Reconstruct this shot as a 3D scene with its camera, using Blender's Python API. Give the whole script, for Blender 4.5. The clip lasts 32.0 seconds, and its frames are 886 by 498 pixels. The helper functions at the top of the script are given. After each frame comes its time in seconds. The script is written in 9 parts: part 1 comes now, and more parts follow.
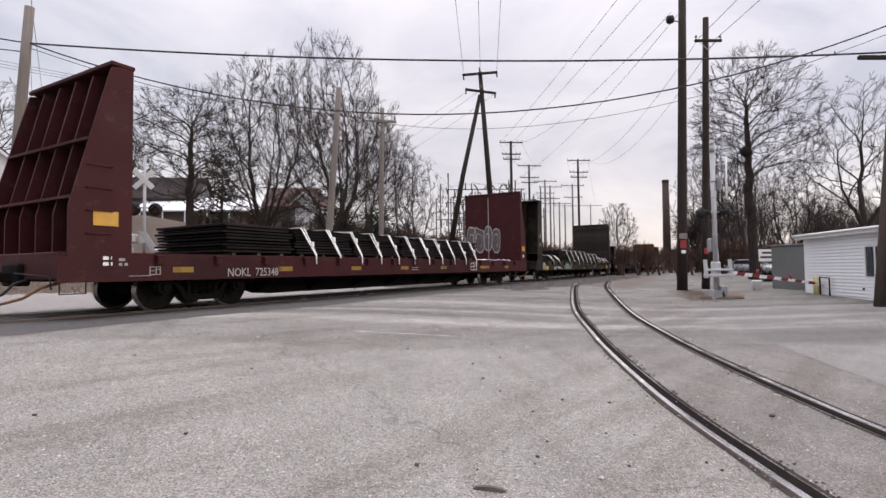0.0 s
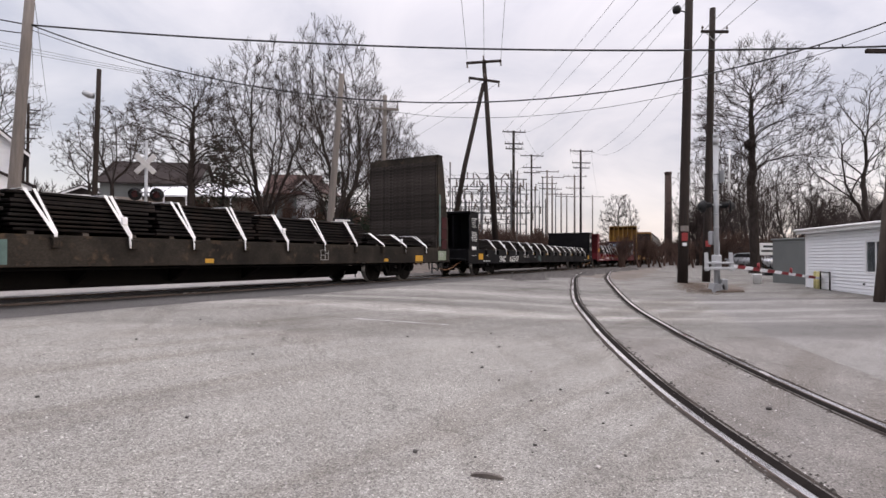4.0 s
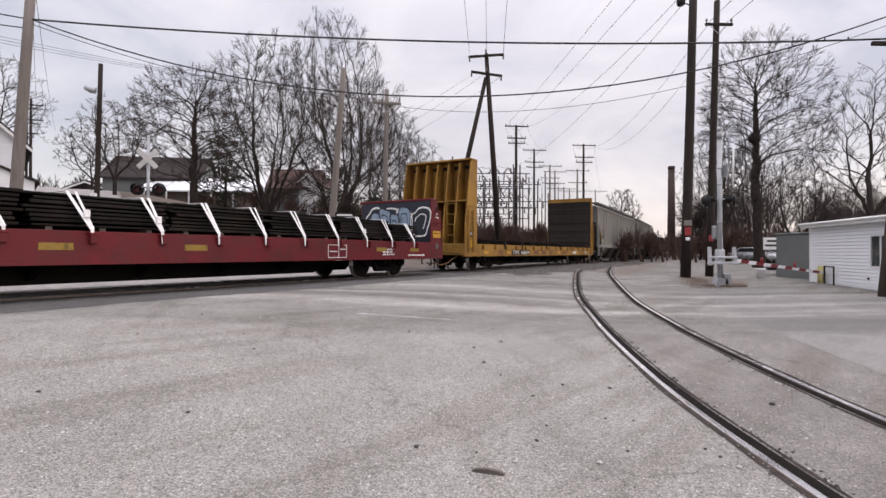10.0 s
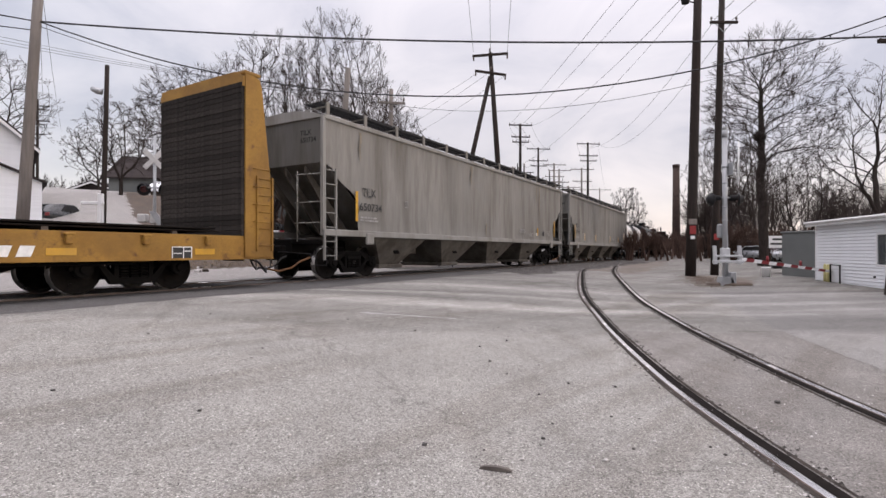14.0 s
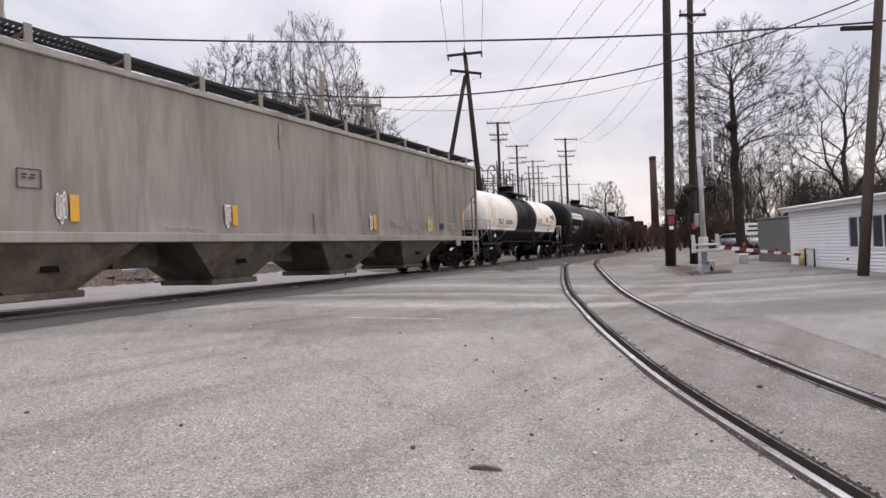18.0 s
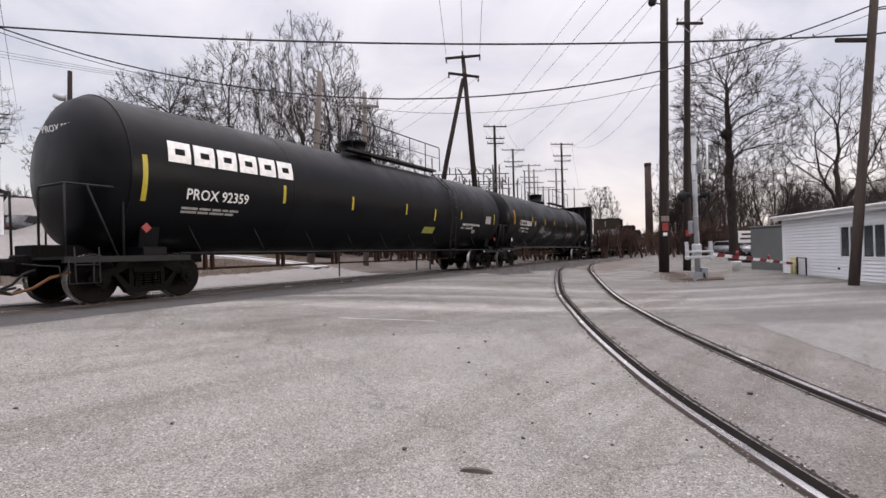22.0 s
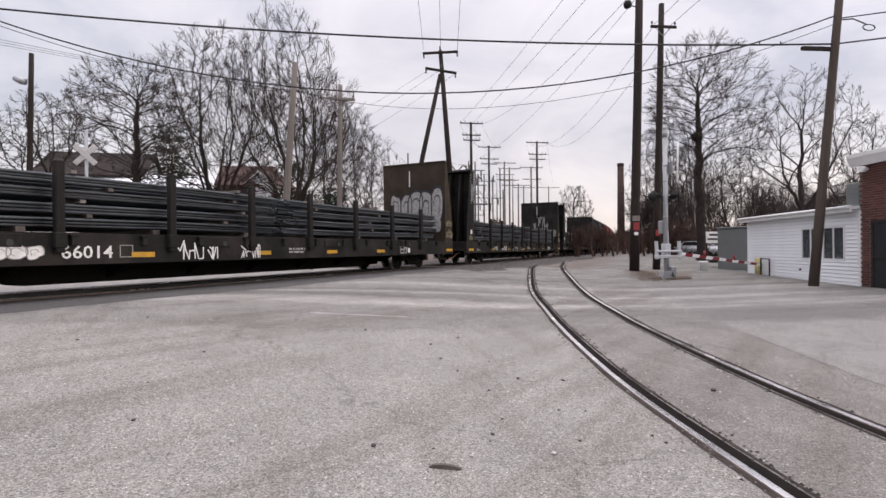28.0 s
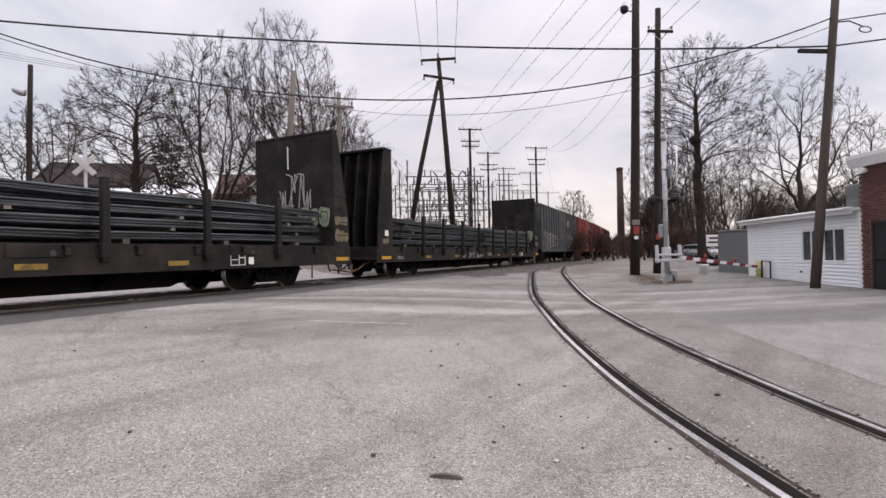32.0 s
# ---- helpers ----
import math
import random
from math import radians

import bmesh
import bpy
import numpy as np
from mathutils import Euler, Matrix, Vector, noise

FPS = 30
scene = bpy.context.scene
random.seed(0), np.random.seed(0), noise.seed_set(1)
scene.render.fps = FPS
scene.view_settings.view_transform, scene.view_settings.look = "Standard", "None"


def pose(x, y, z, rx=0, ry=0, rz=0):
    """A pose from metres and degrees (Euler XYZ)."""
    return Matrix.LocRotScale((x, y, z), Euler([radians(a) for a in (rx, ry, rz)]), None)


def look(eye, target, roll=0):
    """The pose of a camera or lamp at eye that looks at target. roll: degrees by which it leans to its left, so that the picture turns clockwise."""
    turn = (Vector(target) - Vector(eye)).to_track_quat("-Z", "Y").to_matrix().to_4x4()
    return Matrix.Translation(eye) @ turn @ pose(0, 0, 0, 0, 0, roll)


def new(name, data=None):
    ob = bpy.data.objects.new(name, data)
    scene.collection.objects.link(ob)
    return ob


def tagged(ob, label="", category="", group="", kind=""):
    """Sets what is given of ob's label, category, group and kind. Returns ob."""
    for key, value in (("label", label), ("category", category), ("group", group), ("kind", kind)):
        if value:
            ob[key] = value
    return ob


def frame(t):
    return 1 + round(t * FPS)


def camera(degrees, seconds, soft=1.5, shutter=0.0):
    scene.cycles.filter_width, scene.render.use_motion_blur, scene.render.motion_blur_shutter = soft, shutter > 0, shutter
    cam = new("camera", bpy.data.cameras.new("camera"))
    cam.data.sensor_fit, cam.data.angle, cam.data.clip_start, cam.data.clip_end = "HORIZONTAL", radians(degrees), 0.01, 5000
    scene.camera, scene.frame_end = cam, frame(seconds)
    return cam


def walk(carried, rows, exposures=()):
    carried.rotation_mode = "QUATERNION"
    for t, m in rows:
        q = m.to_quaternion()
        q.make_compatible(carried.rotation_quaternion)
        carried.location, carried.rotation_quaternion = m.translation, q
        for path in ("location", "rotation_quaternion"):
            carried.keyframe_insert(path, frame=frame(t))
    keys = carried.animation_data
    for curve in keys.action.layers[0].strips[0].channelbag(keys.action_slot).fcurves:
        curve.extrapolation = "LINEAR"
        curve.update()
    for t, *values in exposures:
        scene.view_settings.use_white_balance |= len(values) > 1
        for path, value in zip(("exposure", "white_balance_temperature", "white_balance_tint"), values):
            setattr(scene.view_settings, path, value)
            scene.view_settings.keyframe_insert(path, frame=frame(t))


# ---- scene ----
# ---- camera: held in the hand at one spot, with a slow sway ----
EXPOSURE, TINT = 0.0, 13
cam = camera(80.87, 32.0)


def aim(x, y, z, yaw, pitch, roll):
    return pose(x, y, z, 90 + pitch, 0, yaw) @ pose(0, 0, 0, 0, 0, roll)


# seconds, x, y, z, yaw, pitch, roll
WALK = [
    (0, 0.000, -0.001, 1.481, -1.10, 2.14, -0.64),
    (0.5, 0.001, -0.007, 1.480, -1.16, 1.96, -0.70),
    (1, 0.011, 0.002, 1.479, -1.20, 1.83, -0.65),
    (1.5, 0.015, 0.005, 1.480, -1.42, 1.80, -0.65),
    (2, 0.017, 0.005, 1.489, -1.86, 1.75, -0.57),
    (2.5, 0.021, 0.009, 1.487, -2.24, 1.66, -0.38),
    (3, 0.020, 0.020, 1.477, -2.25, 1.52, -0.13),
    (3.5, 0.009, 0.005, 1.480, -1.72, 1.21, 0.07),
    (5.5, -0.011, -0.016, 1.482, 0.45, 0.54, 0.24),
    (6, -0.005, -0.006, 1.485, 0.28, 0.49, 0.06),
    (6.5, 0.001, -0.007, 1.485, 0.09, 0.51, -0.16),
    (7, 0.011, 0.014, 1.477, -0.08, 0.51, -0.37),
    (7.5, 0.005, 0.004, 1.489, -0.27, 0.43, -0.46),
    (8, 0.004, 0.004, 1.488, -0.36, 0.32, -0.48),
    (8.5, 0.003, 0.009, 1.486, -0.48, 0.20, -0.38),
    (9, 0.003, 0.019, 1.482, -0.60, 0.18, -0.16),
    (9.5, 0.004, 0.016, 1.485, -0.68, 0.25, -0.02),
    (10, 0.009, 0.021, 1.479, -0.72, 0.36, 0.15),
    (10.5, 0.005, 0.009, 1.480, -0.72, 0.37, 0.37),
    (11, 0.002, 0.004, 1.482, -0.54, 0.29, 0.53),
    (11.5, 0.000, -0.014, 1.486, -0.31, 0.18, 0.46),
    (12, -0.003, -0.004, 1.481, -0.15, 0.12, 0.37),
    (12.5, -0.002, -0.009, 1.488, 0.00, 0.06, 0.19),
    (13, -0.000, 0.000, 1.480, 0.01, 0.13, 0.00),
    (13.5, -0.011, -0.012, 1.487, -0.05, 0.17, 0.04),
    (14, -0.015, -0.027, 1.489, -0.27, 0.25, 0.02),
    (14.5, -0.013, -0.031, 1.489, -0.69, 0.35, -0.10),
    (16.5, 0.007, -0.015, 1.489, -2.22, 0.81, -1.40),
    (17, 0.011, -0.001, 1.485, -2.29, 0.63, -1.79),
    (17.5, 0.011, 0.004, 1.484, -2.23, 0.44, -2.19),
    (18, 0.007, 0.001, 1.487, -2.13, 0.25, -2.44),
    (18.5, 0.015, -0.006, 1.489, -1.99, 0.20, -2.68),
    (19, 0.012, -0.001, 1.489, -2.00, 0.21, -2.69),
    (19.5, 0.007, -0.010, 1.496, -2.12, 0.28, -2.59),
    (20, 0.010, 0.003, 1.486, -2.28, 0.39, -2.33),
    (20.5, 0.008, -0.010, 1.492, -2.45, 0.44, -2.04),
    (21, 0.008, -0.007, 1.488, -2.60, 0.47, -1.73),
    (21.5, -0.004, -0.015, 1.490, -2.70, 0.47, -1.49),
    (22, 0.003, -0.007, 1.487, -2.73, 0.48, -1.40),
    (22.5, 0.009, -0.000, 1.482, -2.66, 0.52, -1.48),
    (23, 0.017, 0.005, 1.481, -2.56, 0.51, -1.63),
    (23.5, 0.021, 0.001, 1.486, -2.46, 0.47, -1.69),
    (24, 0.022, 0.003, 1.491, -2.53, 0.41, -1.69),
    (24.5, 0.014, -0.004, 1.489, -2.80, 0.33, -1.55),
    (25, 0.008, -0.023, 1.495, -3.22, 0.28, -1.38),
    (25.5, 0.005, -0.014, 1.494, -3.80, 0.18, -1.13),
    (27.5, 0.026, 0.011, 1.486, -5.26, -0.02, -0.62),
    (28, 0.020, 0.008, 1.487, -5.50, -0.02, -0.53),
    (28.5, 0.022, 0.008, 1.484, -5.73, 0.02, -0.48),
    (29, 0.024, 0.004, 1.487, -5.89, 0.04, -0.50),
    (29.5, 0.028, 0.010, 1.485, -5.86, 0.12, -0.46),
    (30, 0.030, 0.022, 1.481, -5.71, 0.23, -0.48),
    (30.5, 0.037, 0.023, 1.488, -5.45, 0.33, -0.67),
    (31, 0.045, 0.037, 1.486, -5.28, 0.44, -0.79),
    (31.5, 0.043, 0.054, 1.483, -5.29, 0.59, -1.01),
    (32, 0.036, 0.043, 1.485, -5.48, 0.67, -1.18),
]
walk(cam, [(t, aim(*row)) for t, *row in WALK], exposures=[(0, EXPOSURE, 6500, TINT), (32, EXPOSURE, 6500, TINT)])


# ---- light: a high overcast with a faint low sun behind it ----
SUN_EL, SUN_AZ = 11.0, 98.0

world = bpy.data.worlds.new("world")
scene.world = world
world.use_nodes = True
wn, wl = world.node_tree.nodes, world.node_tree.links
wn.clear()


def wnode(kind, **kw):
    nd = wn.new(kind)
    for key, value in kw.items():
        setattr(nd, key, value)
    return nd


sky = wnode("ShaderNodeTexSky", sky_type="NISHITA", sun_disc=False, sun_elevation=radians(SUN_EL), sun_rotation=radians(SUN_AZ))
coord = wnode("ShaderNodeTexCoord")
split = wnode("ShaderNodeSeparateXYZ")
wl.new(coord.outputs["Generated"], split.inputs[0])
# an overcast sky is brighter overhead than at the horizon
up = wnode("ShaderNodeMapRange")
up.inputs["From Min"].default_value, up.inputs["From Max"].default_value = 0.0, 1.0
up.inputs["To Min"].default_value, up.inputs["To Max"].default_value = 1.12, 6.4
rise = wnode("ShaderNodeMath", operation="POWER", use_clamp=True)
rise.inputs[1].default_value = 3.2
wl.new(split.outputs["Z"], rise.inputs[0])
wl.new(rise.outputs[0], up.inputs["Value"])
# cloud sheets, drawn out sideways
flat = wnode("ShaderNodeMapping")
flat.inputs["Scale"].default_value = (1.0, 1.0, 2.6)
wl.new(coord.outputs["Generated"], flat.inputs["Vector"])
clouds = wnode("ShaderNodeTexNoise")
clouds.inputs["Scale"].default_value, clouds.inputs["Detail"].default_value = 2.3, 9.0
clouds.inputs["Roughness"].default_value, clouds.inputs["Distortion"].default_value = 0.55, 0.6
wl.new(flat.outputs[0], clouds.inputs["Vector"])
ramp = wnode("ShaderNodeValToRGB")
ramp.color_ramp.elements[0].position, ramp.color_ramp.elements[0].color = 0.32, (0.585, 0.580, 0.640, 1)
ramp.color_ramp.elements[1].position, ramp.color_ramp.elements[1].color = 0.64, (0.95, 0.905, 0.91, 1)
mid = ramp.color_ramp.elements.new(0.47)
mid.color = (0.785, 0.76, 0.79, 1)
wl.new(clouds.outputs["Fac"], ramp.inputs["Fac"])
shade = wnode("ShaderNodeMix", data_type="RGBA", blend_type="MULTIPLY")
shade.inputs["Factor"].default_value = 1.0
wl.new(ramp.outputs["Color"], shade.inputs["A"])
wl.new(up.outputs[0], shade.inputs["B"])
# a warmer, rosier band low over the horizon
low = wnode("ShaderNodeMapRange")
low.inputs["From Min"].default_value, low.inputs["From Max"].default_value = 0.0, 0.32
wl.new(split.outputs["Z"], low.inputs["Value"])
warm = wnode("ShaderNodeMix", data_type="RGBA")
warm.inputs["A"].default_value, warm.inputs["B"].default_value = (1.15, 1.06, 1.03, 1), (1.0, 0.985, 0.985, 1)
wl.new(low.outputs[0], warm.inputs["Factor"])
toned = wnode("ShaderNodeMix", data_type="RGBA", blend_type="MULTIPLY")
toned.inputs["Factor"].default_value = 1.0
wl.new(shade.outputs["Result"], toned.inputs["A"])
wl.new(warm.outputs["Result"], toned.inputs["B"])
# the cloud is brighter and rosier towards the veiled sun
sunward = wnode("ShaderNodeMapRange")
sunward.inputs["From Min"].default_value, sunward.inputs["From Max"].default_value = -0.6, 0.8
wl.new(split.outputs["X"], sunward.inputs["Value"])
rosy = wnode("ShaderNodeMix", data_type="RGBA")
rosy.inputs["A"].default_value, rosy.inputs["B"].default_value = (0.965, 0.975, 1.0, 1), (1.15, 1.135, 1.15, 1)
wl.new(sunward.outputs[0], rosy.inputs["Factor"])
lit = wnode("ShaderNodeMix", data_type="RGBA", blend_type="MULTIPLY")
lit.inputs["Factor"].default_value = 1.0
wl.new(toned.outputs["Result"], lit.inputs["A"])
wl.new(rosy.outputs["Result"], lit.inputs["B"])
cloud_bg = wnode("ShaderNodeBackground")
cloud_bg.inputs["Strength"].default_value = 0.655
wl.new(lit.outputs["Result"], cloud_bg.inputs["Color"])
sky_bg = wnode("ShaderNodeBackground")
sky_bg.inputs["Strength"].default_value = 0.05
wl.new(sky.outputs[0], sky_bg.inputs["Color"])
both = wnode("ShaderNodeAddShader")
wl.new(cloud_bg.outputs[0], both.inputs[0])
wl.new(sky_bg.outputs[0], both.inputs[1])
out = wnode("ShaderNodeOutputWorld")
wl.new(both.outputs[0], out.inputs["Surface"])

sun = new("sun", bpy.data.lights.new("sun", "SUN"))
sun.data.energy, sun.data.angle, sun.data.color = 0.55, radians(14), (1.0, 0.95, 0.90)
az, el = radians(SUN_AZ), radians(SUN_EL)
sun.matrix_world = look((60 * math.sin(az) * math.cos(el), 60 * math.cos(az) * math.cos(el), 60 * math.sin(el)), (0, 0, 0))


# ---- materials ----
MATS = {}


def surface(name, base, rough=0.8, metal=0.0, vary=0.25, scale=4.0, dirt=None, dirt_at=0.55, dirt_scale=0.9, grain=60.0, bump=0.15,
            stretch=(1, 1, 1), island=0.0, obj=0.0, spec=0.5, rust=None):
    """A weathered surface: base colour varied by a coarse and a fine noise, blotches of dirt, and a fine relief."""
    m = bpy.data.materials.new(name)
    m.use_nodes = True
    nt = m.node_tree
    nd, ln = nt.nodes, nt.links
    bsdf = nd["Principled BSDF"]
    bsdf.inputs["Metallic"].default_value = metal
    bsdf.inputs["Specular IOR Level"].default_value = spec
    tc = nd.new("ShaderNodeTexCoord")
    mp = nd.new("ShaderNodeMapping")
    mp.inputs["Scale"].default_value = stretch
    ln.new(tc.outputs["Object"], mp.inputs["Vector"])

    def noise_at(sc, detail=4.0, rough_=0.55):
        n = nd.new("ShaderNodeTexNoise")
        n.inputs["Scale"].default_value, n.inputs["Detail"].default_value, n.inputs["Roughness"].default_value = sc, detail, rough_
        ln.new(mp.outputs[0], n.inputs["Vector"])
        return n.outputs["Fac"]

    def span(value, a, b, lo, hi):
        r = nd.new("ShaderNodeMapRange")
        for key, v in zip(("From Min", "From Max", "To Min", "To Max"), (a, b, lo, hi)):
            r.inputs[key].default_value = v
        ln.new(value, r.inputs["Value"])
        return r.outputs[0]

    def mix(fac, a, b, blend="MIX"):
        x = nd.new("ShaderNodeMix")
        x.data_type, x.blend_type = "RGBA", blend
        for sock, v in ((x.inputs["Factor"], fac), (x.inputs["A"], a), (x.inputs["B"], b)):
            if isinstance(v, bpy.types.NodeSocket):
                ln.new(v, sock)
            else:
                sock.default_value = v if isinstance(v, float) else (*v, 1.0)
        return x.outputs["Result"]

    coarse, fine = noise_at(scale), noise_at(grain, 3.0)
    tone = span(coarse, 0.3, 0.7, 1 - vary, 1 + vary)
    grit = span(fine, 0.25, 0.75, 1 - vary * 0.6, 1 + vary * 0.6)
    col = mix(1.0, mix(1.0, base, tone, "MULTIPLY"), grit, "MULTIPLY")
    if dirt:
        col = mix(span(noise_at(dirt_scale, 6.0, 0.65), dirt_at - 0.08, dirt_at + 0.12, 0.0, 0.85), col, dirt)
    if rust:
        col = mix(span(noise_at(scale * 2.7, 8.0, 0.7), 0.57, 0.68, 0.0, 0.9), col, rust)
    if island:
        g = nd.new("ShaderNodeNewGeometry")
        col = mix(1.0, col, span(g.outputs["Random Per Island"], 0, 1, 1 - island, 1 + island), "MULTIPLY")
    if obj:
        g = nd.new("ShaderNodeObjectInfo")
        col = mix(1.0, col, span(g.outputs["Random"], 0, 1, 1 - obj, 1 + obj), "MULTIPLY")
    ln.new(col, bsdf.inputs["Base Color"])
    ln.new(span(coarse, 0.3, 0.7, max(rough - 0.12, 0.02), min(rough + 0.12, 1)), bsdf.inputs["Roughness"])
    if bump:
        b = nd.new("ShaderNodeBump")
        b.inputs["Strength"].default_value, b.inputs["Distance"].default_value = bump, 0.02
        ln.new(fine, b.inputs["Height"])
        ln.new(b.outputs[0], bsdf.inputs["Normal"])
    MATS[name] = m
    return m


def asphalt(name, base, spots, cracks=0.5, tracks=0.0, dark=(0.6, 0.58, 0.56)):
    """Worn asphalt: fine aggregate, brownish turning tracks, wheel-worn bands along the street, and thin cracks."""
    m = surface(name, base, 0.92, vary=0.05, scale=0.35, grain=160.0, bump=0.55, spec=0.18)
    nd, ln = m.node_tree.nodes, m.node_tree.links
    bsdf = nd["Principled BSDF"]
    col = bsdf.inputs["Base Color"].links[0].from_socket
    tc = nd.new("ShaderNodeTexCoord")

    def mul(col, value, lo, hi, a, b):
        """Multiply the colour by lo where value is a and by hi where it is b (numbers or colours)."""
        r = nd.new("ShaderNodeMapRange")
        for key, v in zip(("From Min", "From Max"), (a, b)):
            r.inputs[key].default_value = v
        ln.new(value, r.inputs["Value"])
        w = nd.new("ShaderNodeMix")
        w.data_type = "RGBA"
        for key, v in (("A", lo), ("B", hi)):
            w.inputs[key].default_value = (*v, 1) if isinstance(v, tuple) else (v, v, v, 1)
        ln.new(r.outputs[0], w.inputs["Factor"])
        x = nd.new("ShaderNodeMix")
        x.data_type, x.blend_type = "RGBA", "MULTIPLY"
        x.inputs["Factor"].default_value = 1.0
        ln.new(col, x.inputs["A"])
        ln.new(w.outputs["Result"], x.inputs["B"])
        return x.outputs["Result"]

    def drawn_noise(turn, stretch, scale, detail, rough=0.5, warp=0.0):
        """Noise drawn out along a direction, turn degrees from the x axis."""
        mp = nd.new("ShaderNodeMapping")
        mp.vector_type = "TEXTURE"
        mp.inputs["Rotation"].default_value = (0, 0, radians(turn))
        mp.inputs["Scale"].default_value = (stretch, 1.0, 1.0)
        ln.new(tc.outputs["Object"], mp.inputs["Vector"])
        n = nd.new("ShaderNodeTexNoise")
        n.inputs["Scale"].default_value, n.inputs["Detail"].default_value = scale, detail
        n.inputs["Roughness"].default_value, n.inputs["Distortion"].default_value = rough, warp
        ln.new(mp.outputs[0], n.inputs["Vector"])
        return n.outputs["Fac"]

    # aggregate: many small stones, a few pale or dark ones
    for sc, lo, hi in ((95.0, 1 - spots, 1 + spots), (210.0, 1 - spots * 0.8, 1 + spots * 0.8)):
        v = nd.new("ShaderNodeTexVoronoi")
        v.inputs["Scale"].default_value = sc
        ln.new(tc.outputs["Object"], v.inputs["Vector"])
        sp = nd.new("ShaderNodeSeparateColor")
        ln.new(v.outputs["Color"], sp.inputs[0])
        col = mul(col, sp.outputs[0], lo, hi, 0.0, 1.0)
        if sc < 100:
            col = mul(col, sp.outputs[1], 1.0, 1.7, 0.965, 0.985)
            col = mul(col, sp.outputs[2], 1.0, 0.45, 0.965, 0.985)
    # mottling
    col = mul(col, drawn_noise(20, 1.0, 1.1, 8.0, 0.65), 0.91, 1.08, 0.34, 0.66)
    col = mul(col, drawn_noise(20, 1.0, 9.0, 6.0, 0.7), 0.93, 1.06, 0.36, 0.64)
    if tracks:
        # turning tracks, brownish
        col = mul(col, drawn_noise(47, 12.0, 1.5, 3.0, 0.5, 0.25), tuple(1 - tracks * k for k in (0.17, 0.19, 0.21)), 1.03, 0.36, 0.50)
        col = mul(col, drawn_noise(100, 10.0, 1.9, 3.0, 0.5, 0.2), tuple(1 - tracks * k for k in (0.10, 0.11, 0.12)), 1.01, 0.36, 0.46)
        # beyond a seam the surface is smoother and darker, with wheel-polished bands along the street
        cross = nd.new("ShaderNodeVectorMath")
        cross.operation = "DOT_PRODUCT"
        cross.inputs[1].default_value = (-0.14, 1.0, 0)
        ln.new(tc.outputs["Object"], cross.inputs[0])
        edge = nd.new("ShaderNodeMath")
        edge.operation = "MULTIPLY_ADD"
        edge.inputs[1].default_value = 1.6
        ln.new(drawn_noise(8, 3.0, 0.8, 4.0), edge.inputs[0])
        ln.new(cross.outputs["Value"], edge.inputs[2])
        near = nd.new("ShaderNodeMapRange")
        near.inputs["From Min"].default_value, near.inputs["From Max"].default_value = 8.35, 9.0
        ln.new(edge.outputs[0], near.inputs["Value"])
        worn = mul(col, drawn_noise(8, 16.0, 1.2, 2.0, 0.5, 0.05), 0.60, 0.84, 0.36, 0.60)
        for at, half, gain in ((10.35, 0.55, 1.55), (11.95, 0.40, 1.35), (13.9, 0.6, 1.35)):
            dist = nd.new("ShaderNodeMath")
            dist.operation = "SUBTRACT"
            dist.inputs[1].default_value = at + 0.8
            ln.new(edge.outputs[0], dist.inputs[0])
            far = nd.new("ShaderNodeMath")
            far.operation = "ABSOLUTE"
            ln.new(dist.outputs[0], far.inputs[0])
            worn = mul(worn, far.outputs[0], gain, 1.0, half * 0.3, half)
        mixed = nd.new("ShaderNodeMix")
        mixed.data_type = "RGBA"
        ln.new(near.outputs[0], mixed.inputs["Factor"])
        ln.new(col, mixed.inputs["A"])
        ln.new(worn, mixed.inputs["B"])
        col = mixed.outputs["Result"]
    # thin cracks
    if cracks:
        c = nd.new("ShaderNodeTexVoronoi")
        c.feature = "DISTANCE_TO_EDGE"
        c.inputs["Scale"].default_value = cracks
        w = nd.new("ShaderNodeTexNoise")
        w.inputs["Scale"].default_value, w.inputs["Detail"].default_value = 1.5, 6.0
        ln.new(tc.outputs["Object"], w.inputs["Vector"])
        add = nd.new("ShaderNodeMix")
        add.data_type, add.blend_type = "RGBA", "ADD"
        add.inputs["Factor"].default_value = 1.0
        ln.new(tc.outputs["Object"], add.inputs["A"])
        ln.new(w.outputs["Color"], add.inputs["B"])
        ln.new(add.outputs["Result"], c.inputs["Vector"])
        col = mul(col, c.outputs["Distance"], 0.80, 1.0, 0.0006, 0.004)
    ln.new(col, bsdf.inputs["Base Color"])
    return m


def glass(name, tint=(0.55, 0.60, 0.63)):
    m = bpy.data.materials.new(name)
    m.use_nodes = True
    b = m.node_tree.nodes["Principled BSDF"]
    b.inputs["Base Color"].default_value = (*tint, 1)
    b.inputs["Roughness"].default_value, b.inputs["Metallic"].default_value = 0.06, 0.0
    b.inputs["Transmission Weight"].default_value = 0.95
    b.inputs["IOR"].default_value = 1.45
    b.inputs["Specular IOR Level"].default_value = 0.25
    MATS[name] = m
    return m


